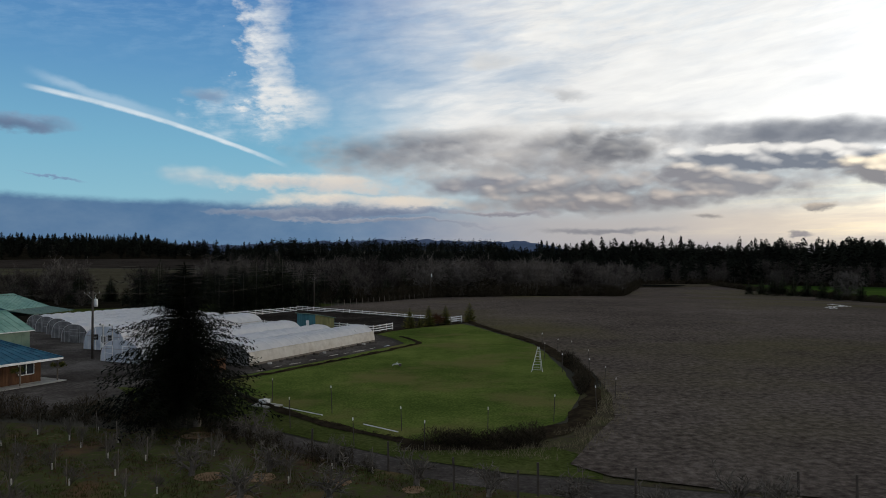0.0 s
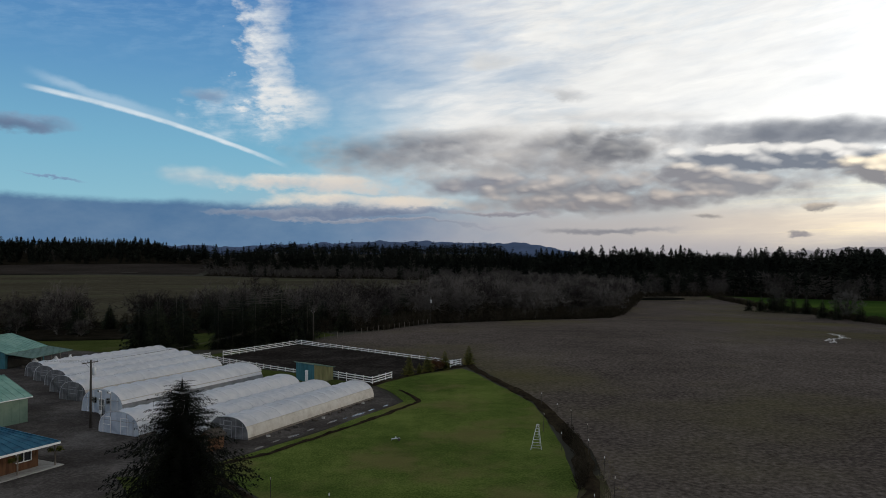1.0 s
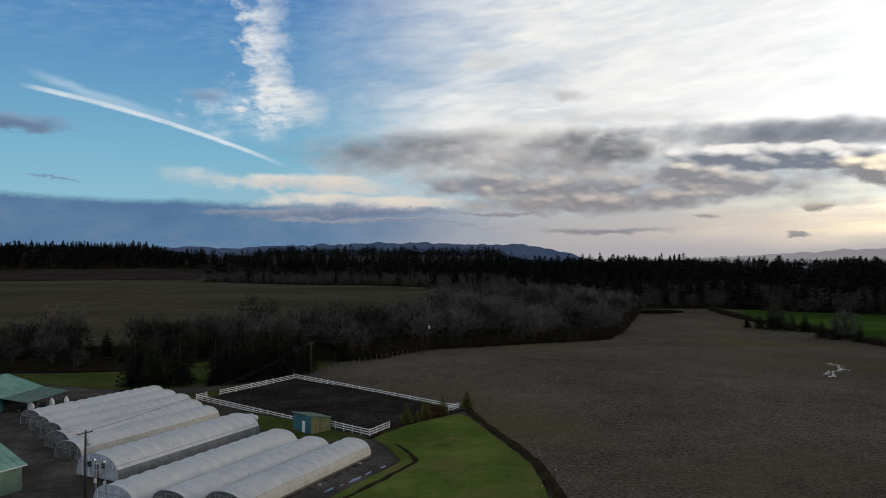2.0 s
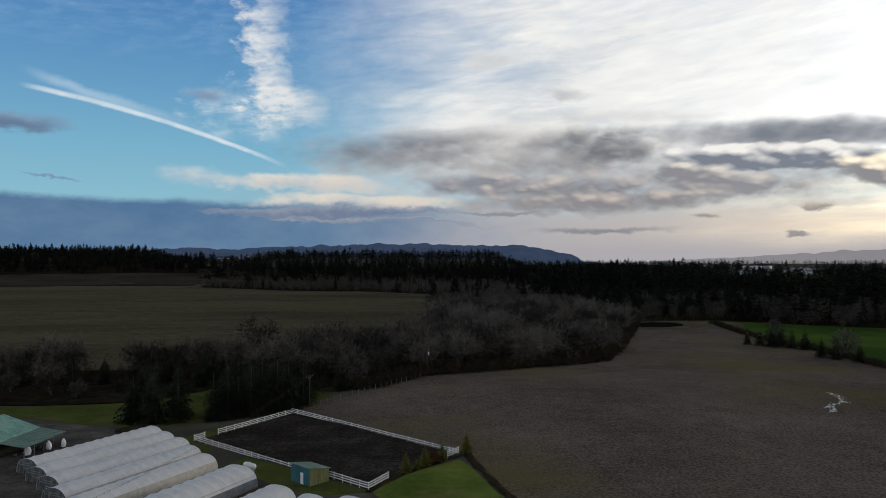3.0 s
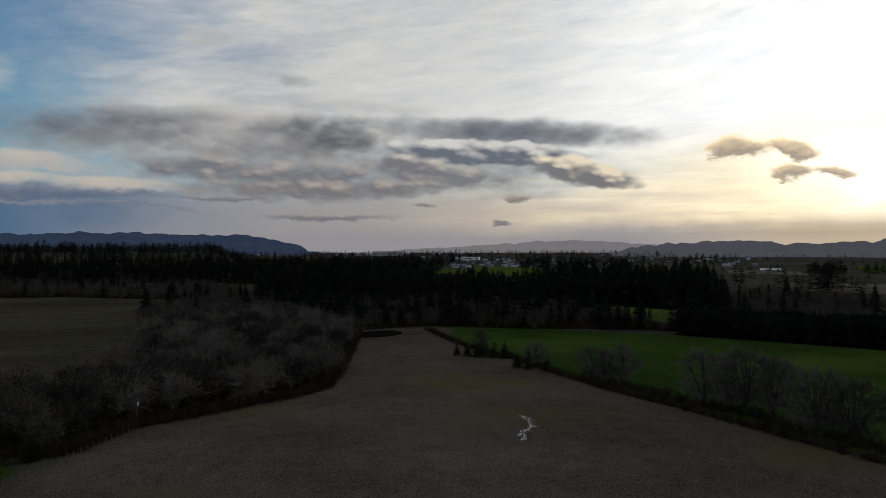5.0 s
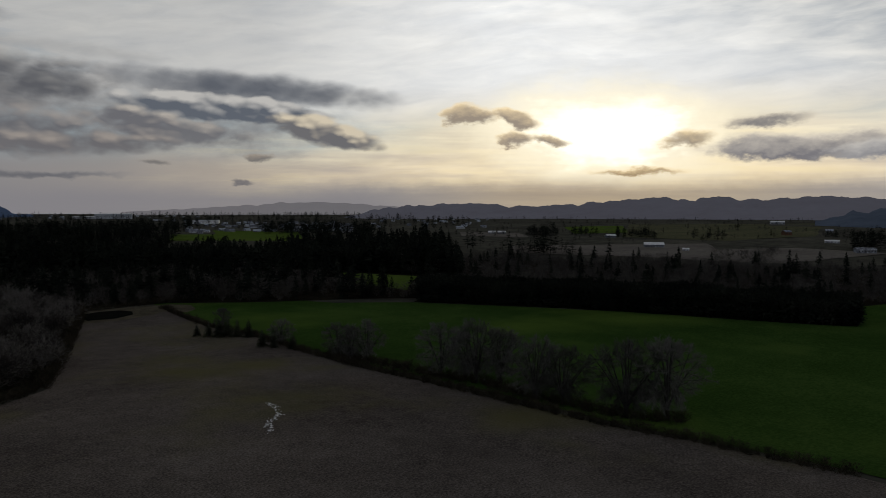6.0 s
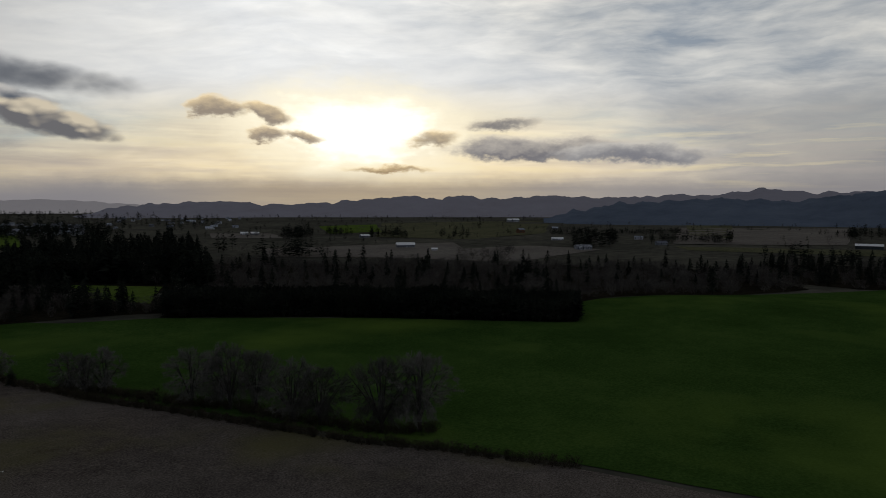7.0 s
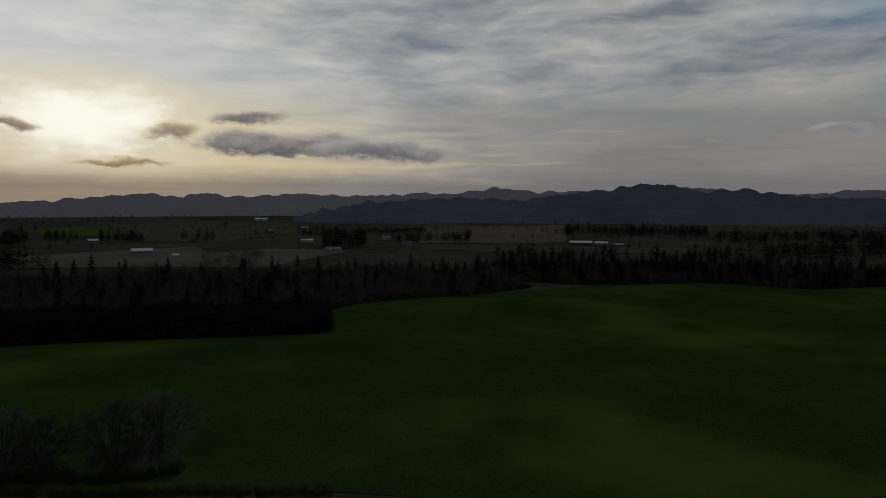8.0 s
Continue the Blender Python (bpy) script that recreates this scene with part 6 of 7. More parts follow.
g = capsule(0.55, 3.3)
part("vessel", ([v + V(0, 0, 1.0) for v in g[0]], g[1]), M_TANK, tk, smooth=True)
part("dome_lid", ([v for v in rod((0, 0, 1.5), (0, 0, 1.72), 0.2, 12, 0.16)[0]], rod((0, 0, 0), (0, 0, 1), 1, 12)[1]), M_TANK, tk)
for xx in (-0.95, 0.95):
    part("foot", beam(([], []), (xx, -0.4, 0.25), (xx, 0.4, 0.25), 0.25, 0.5), M_CONCRETE, tk)

ld = thing("orchard_ladder", "tall aluminium tripod orchard ladder standing on the lawn", "ladder")
ld.matrix_basis = pose(10.5, 79.6, land(10.5, 79.6) + 0.05, 0, 0, -6) @ Matrix.Scale(0.96, 4)
for sx in (-1, 1):
    part("rail", beam(([], []), (sx * 0.62, 0, 0), (0.22 + sx * 0.1, 0.9, 2.75), 0.05, 0.09), M_STEEL, ld)
for i in range(9):
    t = (i + 0.7) / 9.3
    l, r = V(-0.62, 0, 0).lerp(V(0.12, 0.9, 2.75), t), V(0.62, 0, 0).lerp(V(0.32, 0.9, 2.75), t)
    part("rung", beam(([], []), l, r, 0.07, 0.045), M_STEEL, ld)
part("tripod_leg", beam(([], []), (0.22, 0.92, 2.7), (0.5, 2.1, 0), 0.05, 0.05), M_STEEL, ld)
part("top_plate", quad_slab([(0.05, 0.8, 2.78), (0.4, 0.8, 2.78), (0.4, 1.0, 2.78), (0.05, 1.0, 2.78)], 0.05), M_STEEL, ld)


def stake(x, y, h, label, name="fence_post", r=0.035, top=None, material=M_POLE, lean=0.0):
    ob = thing(name, label, "post", "field fence posts" if name == "fence_post" else "orchard posts")
    ob.matrix_basis = pose(x, y, land(x, y) + 0.04, lean * 2, lean * 3, random.uniform(0, 90))
    part("shaft", rod((0, 0, -0.2), (0, 0, h), r, 6, r * 0.9), material, ob)
    if top:
        part("top", rod((0, 0, h - 0.02), (0, 0, h + 0.16), r * 1.15, 6), top, ob, "pale painted top")
    return ob


for i, (x, y) in enumerate(((-15.0, 62.7), (-9.0, 57.9), (-3.0, 51.8), (3.1, 49.6), (8.5, 54.8), (-16.5, 56.6), (-11.3, 52.8), (-5.9, 47.4), (-1.2, 46.6), (12.5, 88.1), (15.5, 96.3), (13.3, 79.2), (16.5, 90.7), (15.9, 77.3), (15.6, 68.8), (15.2, 63.0), (14.5, 104.0), (12.4, 57.5), (17.2, 84.0))):
    stake(x, y, 1.9 + 0.25 * math.sin(i * 2.3), "thin steel fence post with pale top beside the lawn", "fence_post", 0.035, M_WHITE if i % 3 else M_SKIRT, lean=math.sin(i * 5.1) * 0.8)
for i, (x, y) in enumerate(((3.8, 36.2), (5.0, 37.6), (9.9, 36.7), (17.9, 36.0), (20.5, 35.4), (-3.2, 42.0), (-8.3, 45.2), (-13.6, 49.3), (24.6, 34.0), (0.6, 38.6))):
    stake(x, y, 1.75, "dark wooden trellis post in the orchard row", "trellis_post", 0.075, lean=math.sin(i * 3.3) * 0.5)
# deer fence along the belt
for i in range(20):
    t = i / 19
    x, y = (-32 + 27 * t, 193 + 45 * t)
    stake(x, y, 1.7, "grey wooden post of the fence before the tree belt", "fence_post", 0.07, material=M_BOARD)

pad = thing("pump_station", "white pump housing on a concrete slab", "pump")
pad.matrix_basis = pose(-15.0, 60.9, 0.06, 0, 0, -28) @ Matrix.Scale(0.68, 4)
part("slab", quad_slab([(-1.7, -1.0, 0.14), (1.7, -1.0, 0.14), (1.7, 1.0, 0.14), (-1.7, 1.0, 0.14)], 0.16), M_CONCRETE, pad)
part("housing", quad_slab([(-0.9, -0.1, 0.75), (0.0, -0.1, 0.75), (0.0, 0.55, 0.75), (-0.9, 0.55, 0.75)], 0.62), M_WHITE, pad)
part("pressure_tank", rod((-1.3, 0.2, 0.14), (-1.3, 0.2, 0.62), 0.22, 12), M_TANK, pad)
part("valve_pipe", rod((0.4, 0.2, 0.14), (0.4, 0.2, 0.9), 0.05), M_PIPE, pad)

cart = thing("sprinkler_cart", "small pale sprinkler cart on the lawn", "cart")
cart.matrix_basis = pose(-5.4, 83.7, 0.06, 0, 0, 15) @ Matrix.Scale(0.7, 4)
part("frame", beam(([], []), (-0.7, 0, 0.35), (0.7, 0, 0.35), 0.3, 0.12), M_STEEL, cart)
part("leg", beam(([], []), (-0.6, 0, 0.35), (-0.8, 0.1, 0), 0.08, 0.08), M_STEEL, cart)
for sy in (-0.25, 0.25):
    part("wheel", rod((0.5, sy - 0.05, 0.22), (0.5, sy + 0.05, 0.22), 0.22, 14), M_POLE, cart)
part("sprinkler_head", rod((0, 0, 0.4), (0, 0, 0.75), 0.08, 8, 0.04), M_WHITE, cart)

for a, b in (((-13.3, 59.4), (-9.5, 56.3)), ((-5.9, 53.2), (-3.2, 50.8))):
    me = bpy.data.meshes.new("irrigation_pipe")
    g = rod((a[0], a[1], 0.24), (b[0], b[1], 0.24), 0.04)
    me.from_pydata([tuple(v) for v in g[0]], [], g[1])
    me.materials.append(M_TANK)
    tagged(new("irrigation_pipe", me), "white plastic irrigation pipe lying along the ditch", "pipe", "irrigation pipes")

# puddles on the gravel and pond on the field
for i, (x, y, w, l) in enumerate(((-17.9, 86.0, 0.42, 1.4), (-16.4, 89.2, 0.3, 1.0), (-14.4, 93.6, 0.34, 1.5), (-11.6, 97.9, 0.5, 2.2), (-10.0, 101.0, 0.3, 1.1), (-19.4, 83.6, 0.24, 1.1), (-20.6, 80.6, 0.3, 1.0), (-13.0, 95.6, 0.2, 0.8), (-8.2, 104.0, 0.25, 1.0))):
    pts = [(x + FARM_D.x * l * math.sin(a) * r - FARM_N.x * w * math.cos(a) * r, y + FARM_D.y * l * math.sin(a) * r - FARM_N.y * w * math.cos(a) * r) for a, r in ((k * 0.5236, 0.75 + 0.35 * noise.noise((k * 1.7, i, 0.5))) for k in range(12))]
    patch("puddle", pts, 0.045, M_WATER, 0.6, "shallow rain puddle on the gravel", category="puddle")
# the trees' dark reflection is put into the pond's colour; gloss kept low
M_POND = mat("dark_pond_water", [(0.006, 0.007, 0.006), (0.012, 0.012, 0.01)], 0.3, 0.1, rough=0.55, bump=0.02, spec=0.1, world=True)
M_BANK = mat("dull_dry_grass", [(0.05, 0.043, 0.03), (0.085, 0.074, 0.052), (0.13, 0.115, 0.082)], 0.6, 0.08, bump=0.6, world=True, rough=0.95)
POND = [(131, 462), (129, 478), (136, 492), (148, 498), (160, 495), (165, 484), (160, 470), (146, 460)]
level = max(land(x, y) for x, y in POND) + 0.34
patch("pond", POND, 0.0, M_POND, 4, "small pond at the field's end, tree reflection in its dark colour", 1.0, lambda x, y: level - land(x, y))
patch("pond_bank", [(122, 452), (119, 482), (130, 501), (150, 508), (172, 506), (196, 500), (206, 488), (200, 468), (190, 456), (178, 470), (172, 462), (150, 452)], 0.26, M_BANK, 4, "dry tan grass round the pond", 1.5, category="bank")


def scraps():
    rnd = random.Random(9)
    vs, fs = [], []
    line = [(115.9, 213.2), (115.1, 208.3), (114.6, 205.0), (112.4, 199.9), (111.1, 196.7), (107.9, 194.4), (105.3, 192.2),
            (102.5, 188.4), (101.1, 184.4), (98.7, 181.9)]
    for (x0, y0), (x1, y1) in zip(line, line[1:]):
        for k in range(15):
            t = rnd.random()
            x, y = x0 + (x1 - x0) * t + rnd.gauss(0, 0.6), y0 + (y1 - y0) * t + rnd.gauss(0, 0.6)
            z, s = land(x, y) + 0.2, rnd.uniform(0.12, 0.36)
            o = len(vs)
            n = 5
            for q in range(n):
                a = q * 6.283 / n
                r = s * rnd.uniform(0.5, 1.2)
                vs.append((x + math.cos(a) * r * 1.5, y + math.sin(a) * r, z + rnd.uniform(0, 0.22)))
            fs.append(tuple(range(o, o + n)))
    sheet("plastic_scraps", vs, fs, M_SCRAP, "small pale flat pieces in a crooked line on the soil", kind="stuff", smooth=False, category="debris")


scraps()

# -- golden cedars by the paddock
cedar = [tree("golden_cedar", fir_geo(90 + i, 3.4, 1.15, 24, 9, 5, 0.03, -0.25, 0.75, 0.45, 2), M_BARK, M_CEDAR, "small golden-green conical cedar at the lawn's end", "cedars by the paddock") for i in range(2)]
for x, y, s in ((-6.1, 131.2, 1.1), (-2.7, 135.4, 1.15), (0.5, 138.3, 1.1), (5.4, 144.7, 1.15), (-4.3, 133.4, 0.6)):
    plant(cedar[int(y) % 2], x, y, s)
red = tree("red_shrub", bare_geo(95, 2.6, 0.8, 1.0, 0.02, 3, 0.03), M_BARK, M_RUST, "bare reddish shrub between the cedars")
plant(red, -1.0, 137.4, 1.0)

# -- orchard
apple = [tree("apple_tree", bare_geo(70 + i, 2.4, 1.15, 0.16, 0.075, 1, 0.03, 0.34), M_BARK, M_BARK, "old pruned leafless apple tree with crooked limbs", "apple trees") for i in range(3)]
for i, (x, y, s) in enumerate(((-14.5, 41.2, 1.05), (-10.6, 37.3, 1.1), (-10.2, 42.0, 0.9), (-5.9, 37.2, 1.0), (-1.4, 39.4, 1.05), (2.4, 37.6, 0.9), (6.5, 36.0, 0.9), (14.7, 35.6, 1.05), (16.4, 35.0, 1.0), (-13.2, 49.5, 1.0), (-11.6, 48.0, 0.8), (-6.2, 43.2, 0.7), (-20.6, 33.5, 1.0), (10.4, 34.2, 0.9))):
    plant(apple[i % 3], x, y, s)


def sapling(x, y, h, i):
    ob = thing("sapling", "young leafless fruit tree with stake and white trunk guard", "tree", "orchard saplings")
    ob.matrix_basis = pose(x, y, land(x, y) + 0.03, 0, 0, i * 77)
    g = bare_geo(300 + i % 4, h, 0.4, 0.25, 0.012, 1, 0.012)
    part("trunk", g[0], M_BARK, ob)
    part("crown", g[1], M_BARK, ob)
    part("guard", rod((0, 0, 0), (0, 0, 0.36), 0.045, 8), M_SKIRT, ob, "pale plastic trunk guard")
    part("stake", rod((0.15, 0.05, 0), (0.16, 0.06, 1.5), 0.025, 5), M_BOARD, ob)


for i, (x, y) in enumerate(((-23.2, 42.4), (-25.8, 49.3), (-24.9, 51.6), (-22.1, 48.6), (-18.4, 44.2), (-18.9, 41.2), (-15.2, 38.0), (-14.5, 45.3), (-23.8, 39.4), (-28.9, 50.9), (-24.0, 47.3), (-29.6, 47.8), (-20.6, 39.4), (-16.7, 37.6), (-6.6, 42.4), (-4.1, 41.6), (-26.5, 44.5), (-21.0, 44.8), (-8.6, 39.8))):
    sapling(x, y, 1.7 + 0.5 * math.sin(i * 1.9), i)
for i, (x, y, r) in enumerate(((-13.4, 41.0, 1.1), (-10.4, 40.8, 1.1), (-5.8, 39.9, 0.9), (-10.6, 37.0, 1.0), (-1.6, 38.6, 0.8), (-17.4, 50.6, 1.4))):
    pts = [(x + r * math.cos(k * 0.5236) * (0.8 + 0.5 * noise.noise((k, i, 1))), y + r * math.sin(k * 0.5236) * (0.8 + 0.5 * noise.noise((k, i, 4)))) for k in range(12)]
    patch("mulch_ring", pts, 0.05, M_MULCH, 0.5, "ring of pale straw mulch under a fruit tree", category="mulch")


def tufts(name, poly, gap, h, material, label, seed):
    rnd = random.Random(seed)
    geo = ([], [])
    for x, y in scatter(poly, gap, seed):
        if noise.noise((x / 3.0, y / 3.0, seed)) < -0.08:
            continue
        z = land(x, y) + 0.03
        for k in range(7):
            d = Vector((rnd.gauss(0, 0.45), rnd.gauss(0, 0.45), 1)).normalized()
            blade(geo, V(x + rnd.gauss(0, 0.12), y + rnd.gauss(0, 0.12), z), d, h * rnd.uniform(0.5, 1.4), 0.03, rnd)
    me = bpy.data.meshes.new(name)
    me.from_pydata([tuple(v) for v in geo[0]], [], geo[1])
    me.materials.append(material)
    tagged(new(name, me), label, "grass", kind="stuff")


tufts("orchard_grass", [(-34, 53), (-17, 52.5), (-9.6, 45.6), (-3.6, 41.8), (3.2, 38.2), (10, 36), (22, 32), (20, 30), (-30, 30)], 0.42, 0.22, M_ROUGH_GRASS, "tussocks of rough orchard grass", 61)
tufts("orchard_leaves", [(-30, 53), (-17, 52), (-9.6, 45.6), (-3.6, 41.6), (4, 37.6), (16, 33), (-26, 31)], 0.6, 0.16, M_RUST, "dead brown leaves and stalks under the fir", 62)
tufts("verge_weeds", [(-4, 46.5), (4.6, 46.8), (11, 54), (15, 66), (17, 80), (18.2, 80), (16.6, 62), (12, 50), (8, 44)], 0.5, 0.4, M_TAN, "dry weeds along the ditch", 63)
thicket("orchard_scrub", [(-17, 51.5), (-12.5, 47.6), (-8, 44), (-4, 41.6)], 1.0, 1.2, 0.45, "leafless blackberry canes along the track", 57)

# goods by the open barn
for i, (x, y, s) in enumerate(((-83.4, 146.0, 1.0), (-81.6, 150.5, 0.8), (-79.6, 152.6, 0.7))):
    sk = thing("white_sack", "bulging white bulk sack beside the open barn", "sack", "bulk sacks")
    sk.matrix_basis = pose(x, y, land(x, y) + 0.03, 0, 0, i * 31)
    g = ([], [])
    tube(g, [V(0, 0, 0), V(0, 0, 0.2), V(0.03, 0, 0.8), V(0, 0.04, 1.3), V(0, 0, 1.6), V(0, 0, 1.85)], [0.5 * s, 0.68 * s, 0.74 * s, 0.6 * s, 0.3 * s, 0.12 * s], 10)
    part("body", g, M_WHITE, sk, smooth=True)
    for k in (-1, 1):
        lp = ([], [])
        tube(lp, [V(0.2 * k * s, -0.15, 1.5), V(0.25 * k * s, 0, 1.85), V(0.2 * k * s, 0.15, 1.5)], [0.03] * 3, 4)
        part("lifting_loop", lp, M_WHITE, sk)
for i in range(7):
    br = thing("barrel", "stained drum stored under the lean-to", "barrel", "drums under the lean-to")
    br.matrix_basis = pose(-85.6 + 0.8 * (i % 3), 145.5 + 1.2 * i, land(-85, 148) - 0.37, 0, 0, i * 20)
    g = ([], [])
    tube(g, [V(0, 0, 0), V(0, 0, 0.28), V(0, 0, 0.31), V(0, 0, 0.6), V(0, 0, 0.63), V(0, 0, 0.9)], [0.29, 0.29, 0.31, 0.29, 0.31, 0.28], 12)
    part("drum", g, M_BLUEBARREL if i % 2 else M_BOARD, br, smooth=True)
    part("lid", rod((0, 0, 0.88), (0, 0, 0.92), 0.285, 12), M_DARK, br)

# lamp posts before the tall greenhouse, hanging baskets at the farm shop
for i, (x, y) in enumerate(((-44.6, 93.4), (-42.9, 92.4))):
    lp = thing("lamp_post", "slim grey yard lamp post before the tall greenhouse", "lamp", "yard lamp posts")
    lp.matrix_basis = pose(x, y, land(x, y) + 0.03, 0, 0, FARM_TURN)
    part("shaft", beam(([], []), (0, 0, -0.1), (0, 0, 4.1), 0.14, 0.14), M_PIPE, lp)
    hd = part("lamp_head", rod((0, -0.05, 4.0), (0, -0.45, 4.1), 0.12, 10, 0.16), M_STEEL, lp)
    part("lens", rod((0, -0.45, 4.1), (0, -0.47, 4.1), 0.13, 10), M_GLASS, hd)
    part("switch_box", quad_slab([(-0.18, -0.2, 1.6), (0.18, -0.2, 1.6), (0.18, -0.2, 1.05), (-0.18, -0.2, 1.05)], -0.18), M_TANK, lp, "pale switch box")
bk = bare_geo(410, 0.7, 1.2, 0.5, 0.03, 3, 0.03)
for i, (s, u) in enumerate(((10.9, -16.4), (10.9, -20.6))):
    x, y = yard_at(s, u)
    hb = thing("hanging_basket", "faded hanging flower basket under the porch eave", "basket", "hanging baskets")
    hb.matrix_basis = pose(x, y, land(x, y) + 1.35, 0, 0, i * 40)
    part("chain", rod((0, 0, 0.3), (0, 0, 1.0), 0.012, 5), M_POLE, hb)
    g = ([], [])
    tube(g, [V(0, 0, 0), V(0, 0, 0.08), V(0, 0, 0.25)], [0.06, 0.2, 0.27], 10)
    part("bowl", g, M_BOARD, hb, smooth=True)
    part("plant", ([v * 0.7 + V(0, 0, 0.25) for v in bk[1][0]], bk[1][1]), M_CEDAR, hb, "trailing pale foliage")
# black pots and blocks along the greenhouse side
rp = random.Random(33)
for i in range(14):
    x, y = yard_at(-0.75 - rp.uniform(0, 0.6), 2 + 26 * (i + rp.random() * 0.5) / 14)
    pt = thing("concrete_block", "dark weathered concrete block by the greenhouse wall", "block", "blocks along the greenhouse")
    pt.matrix_basis = pose(x, y, land(x, y) + 0.03, 0, 0, rp.uniform(-50, 10))
    w = rp.uniform(0.15, 0.45)
    part("body", beam(([], []), (-w, 0, 0.12), (w, 0, 0.12), 0.28, 0.25), M_POLE if i % 6 else M_CONCRETE, pt)
mound = [(-70 + 5 * math.cos(k * 0.5236), 166 + 2.2 * math.sin(k * 0.5236)) for k in range(12)]
patch("compost_mound", mound, 0.05, M_DIRT, 0.8, "low dark compost heap behind the greenhouses", 0.2, lambda x, y: 1.3 * max(0.0, 1 - ((x + 70) / 5) ** 2 - ((y - 166) / 2.2) ** 2) ** 0.6 + 0.12 * noise.noise((x * 2, y * 2, 1)), category="heap")

# ---- the far plain: fields, woods, farms and the town ----
M_PALE = mat("pale_bare_field", [(0.093, 0.0837, 0.0744), (0.1395, 0.1259, 0.1116), (0.186, 0.1693, 0.1488)], 0.2, 0.01, world=True, bump=0.2, bdist=0.3, rough=0.95, spec=0.05)
M_OLIVE_FIELD = mat("olive_stubble_field", [(0.0594, 0.0614, 0.0356), (0.0891, 0.0891, 0.0515), (0.1241, 0.1188, 0.0739)], 0.2, 0.01, world=True, bump=0.2, bdist=0.3, rough=0.95, spec=0.05, stretch=(0.4, 1, 1))
M_MEADOW = mat("far_green_meadow", [(0.05, 0.085, 0.016), (0.075, 0.115, 0.022), (0.1, 0.14, 0.03)], 0.2, 0.01, world=True, bump=0.2, bdist=0.3, rough=0.95, spec=0.05)
M_FARWALL = mat("dull_far_wall", [(0.102, 0.1054, 0.119), (0.204, 0.2125, 0.238), (0.442, 0.4505, 0.476)], 0.4, 0.1, bump=0, rand=0.9)
M_FARROOF = mat("dull_far_roof", [(0.08, 0.088, 0.112), (0.144, 0.16, 0.2), (0.352, 0.384, 0.448)], 0.3, 0.1, bump=0, rand=0.9, rough=0.6)

for name, pts, m, label in (
    ("pale_field", [(889, 803), (1153, 592), (1026, 507), (1133, 439), (1116, 309), (862, 341), (831, 530), (754, 681)], M_PALE, "pale bare field beyond the woods"),
    ("strip_field", [(1212, 1261), (1297, 1152), (1121, 965), (1034, 1076)], M_PALE, "pale strip of bare field"),
    ("yellow_meadow", [(1745, 1363), (1962, 1296), (1489, 967), (1323, 1000)], M_MEADOW, "yellowish green meadow on the plain"),
    ("stubble_field", [(2098, 1362), (2640, 936), (1572, 570), (1276, 607), (1235, 816)], M_OLIVE_FIELD, "dull olive stubble field"),
    ("grey_green_field", [(2489, 404), (2920, 302), (1503, 155), (1549, 241)], M_OLIVE_FIELD, "grey-green winter field"),
    ("long_field", [(2093, 355), (2251, -65), (1346, -40), (1283, 228)], M_PALE, "long pale brown field on the plain"),
    ("near_strip", [(1229, 218), (1250, -76), (1205, -254), (1099, -232), (1125, -77), (1160, 187)], M_OLIVE_FIELD, "olive strip field behind the woods"),
    ("north_meadow", [(816, 1788), (954, 1584), (703, 1176), (620, 1357)], M_MEADOW, "green meadow before the town"),
    ("town_meadow", [(580, 1570), (848, 1403), (695, 1150), (485, 1314)], M_MEADOW, "green meadow beyond the tall wood"),
    ("glade", [(429, 638), (457, 539), (381, 456), (374, 530)], M_MEADOW, "green glade between the woods"),
    ("dark_field", [(-1000, 1070), (-690, 1240), (-430, 1336), (-369, 1073), (-623, 1011), (-900, 990)], M_DARKFIELD, "dark ploughed field beyond the west field"),
    ("hill_field", [(2313, -502), (2699, -1192), (2148, -949), (1817, -394)], M_OLIVE_FIELD, "olive field below the hills"),
):
    patch(name, pts, 0.8, m, 45, label, 6, category="field")

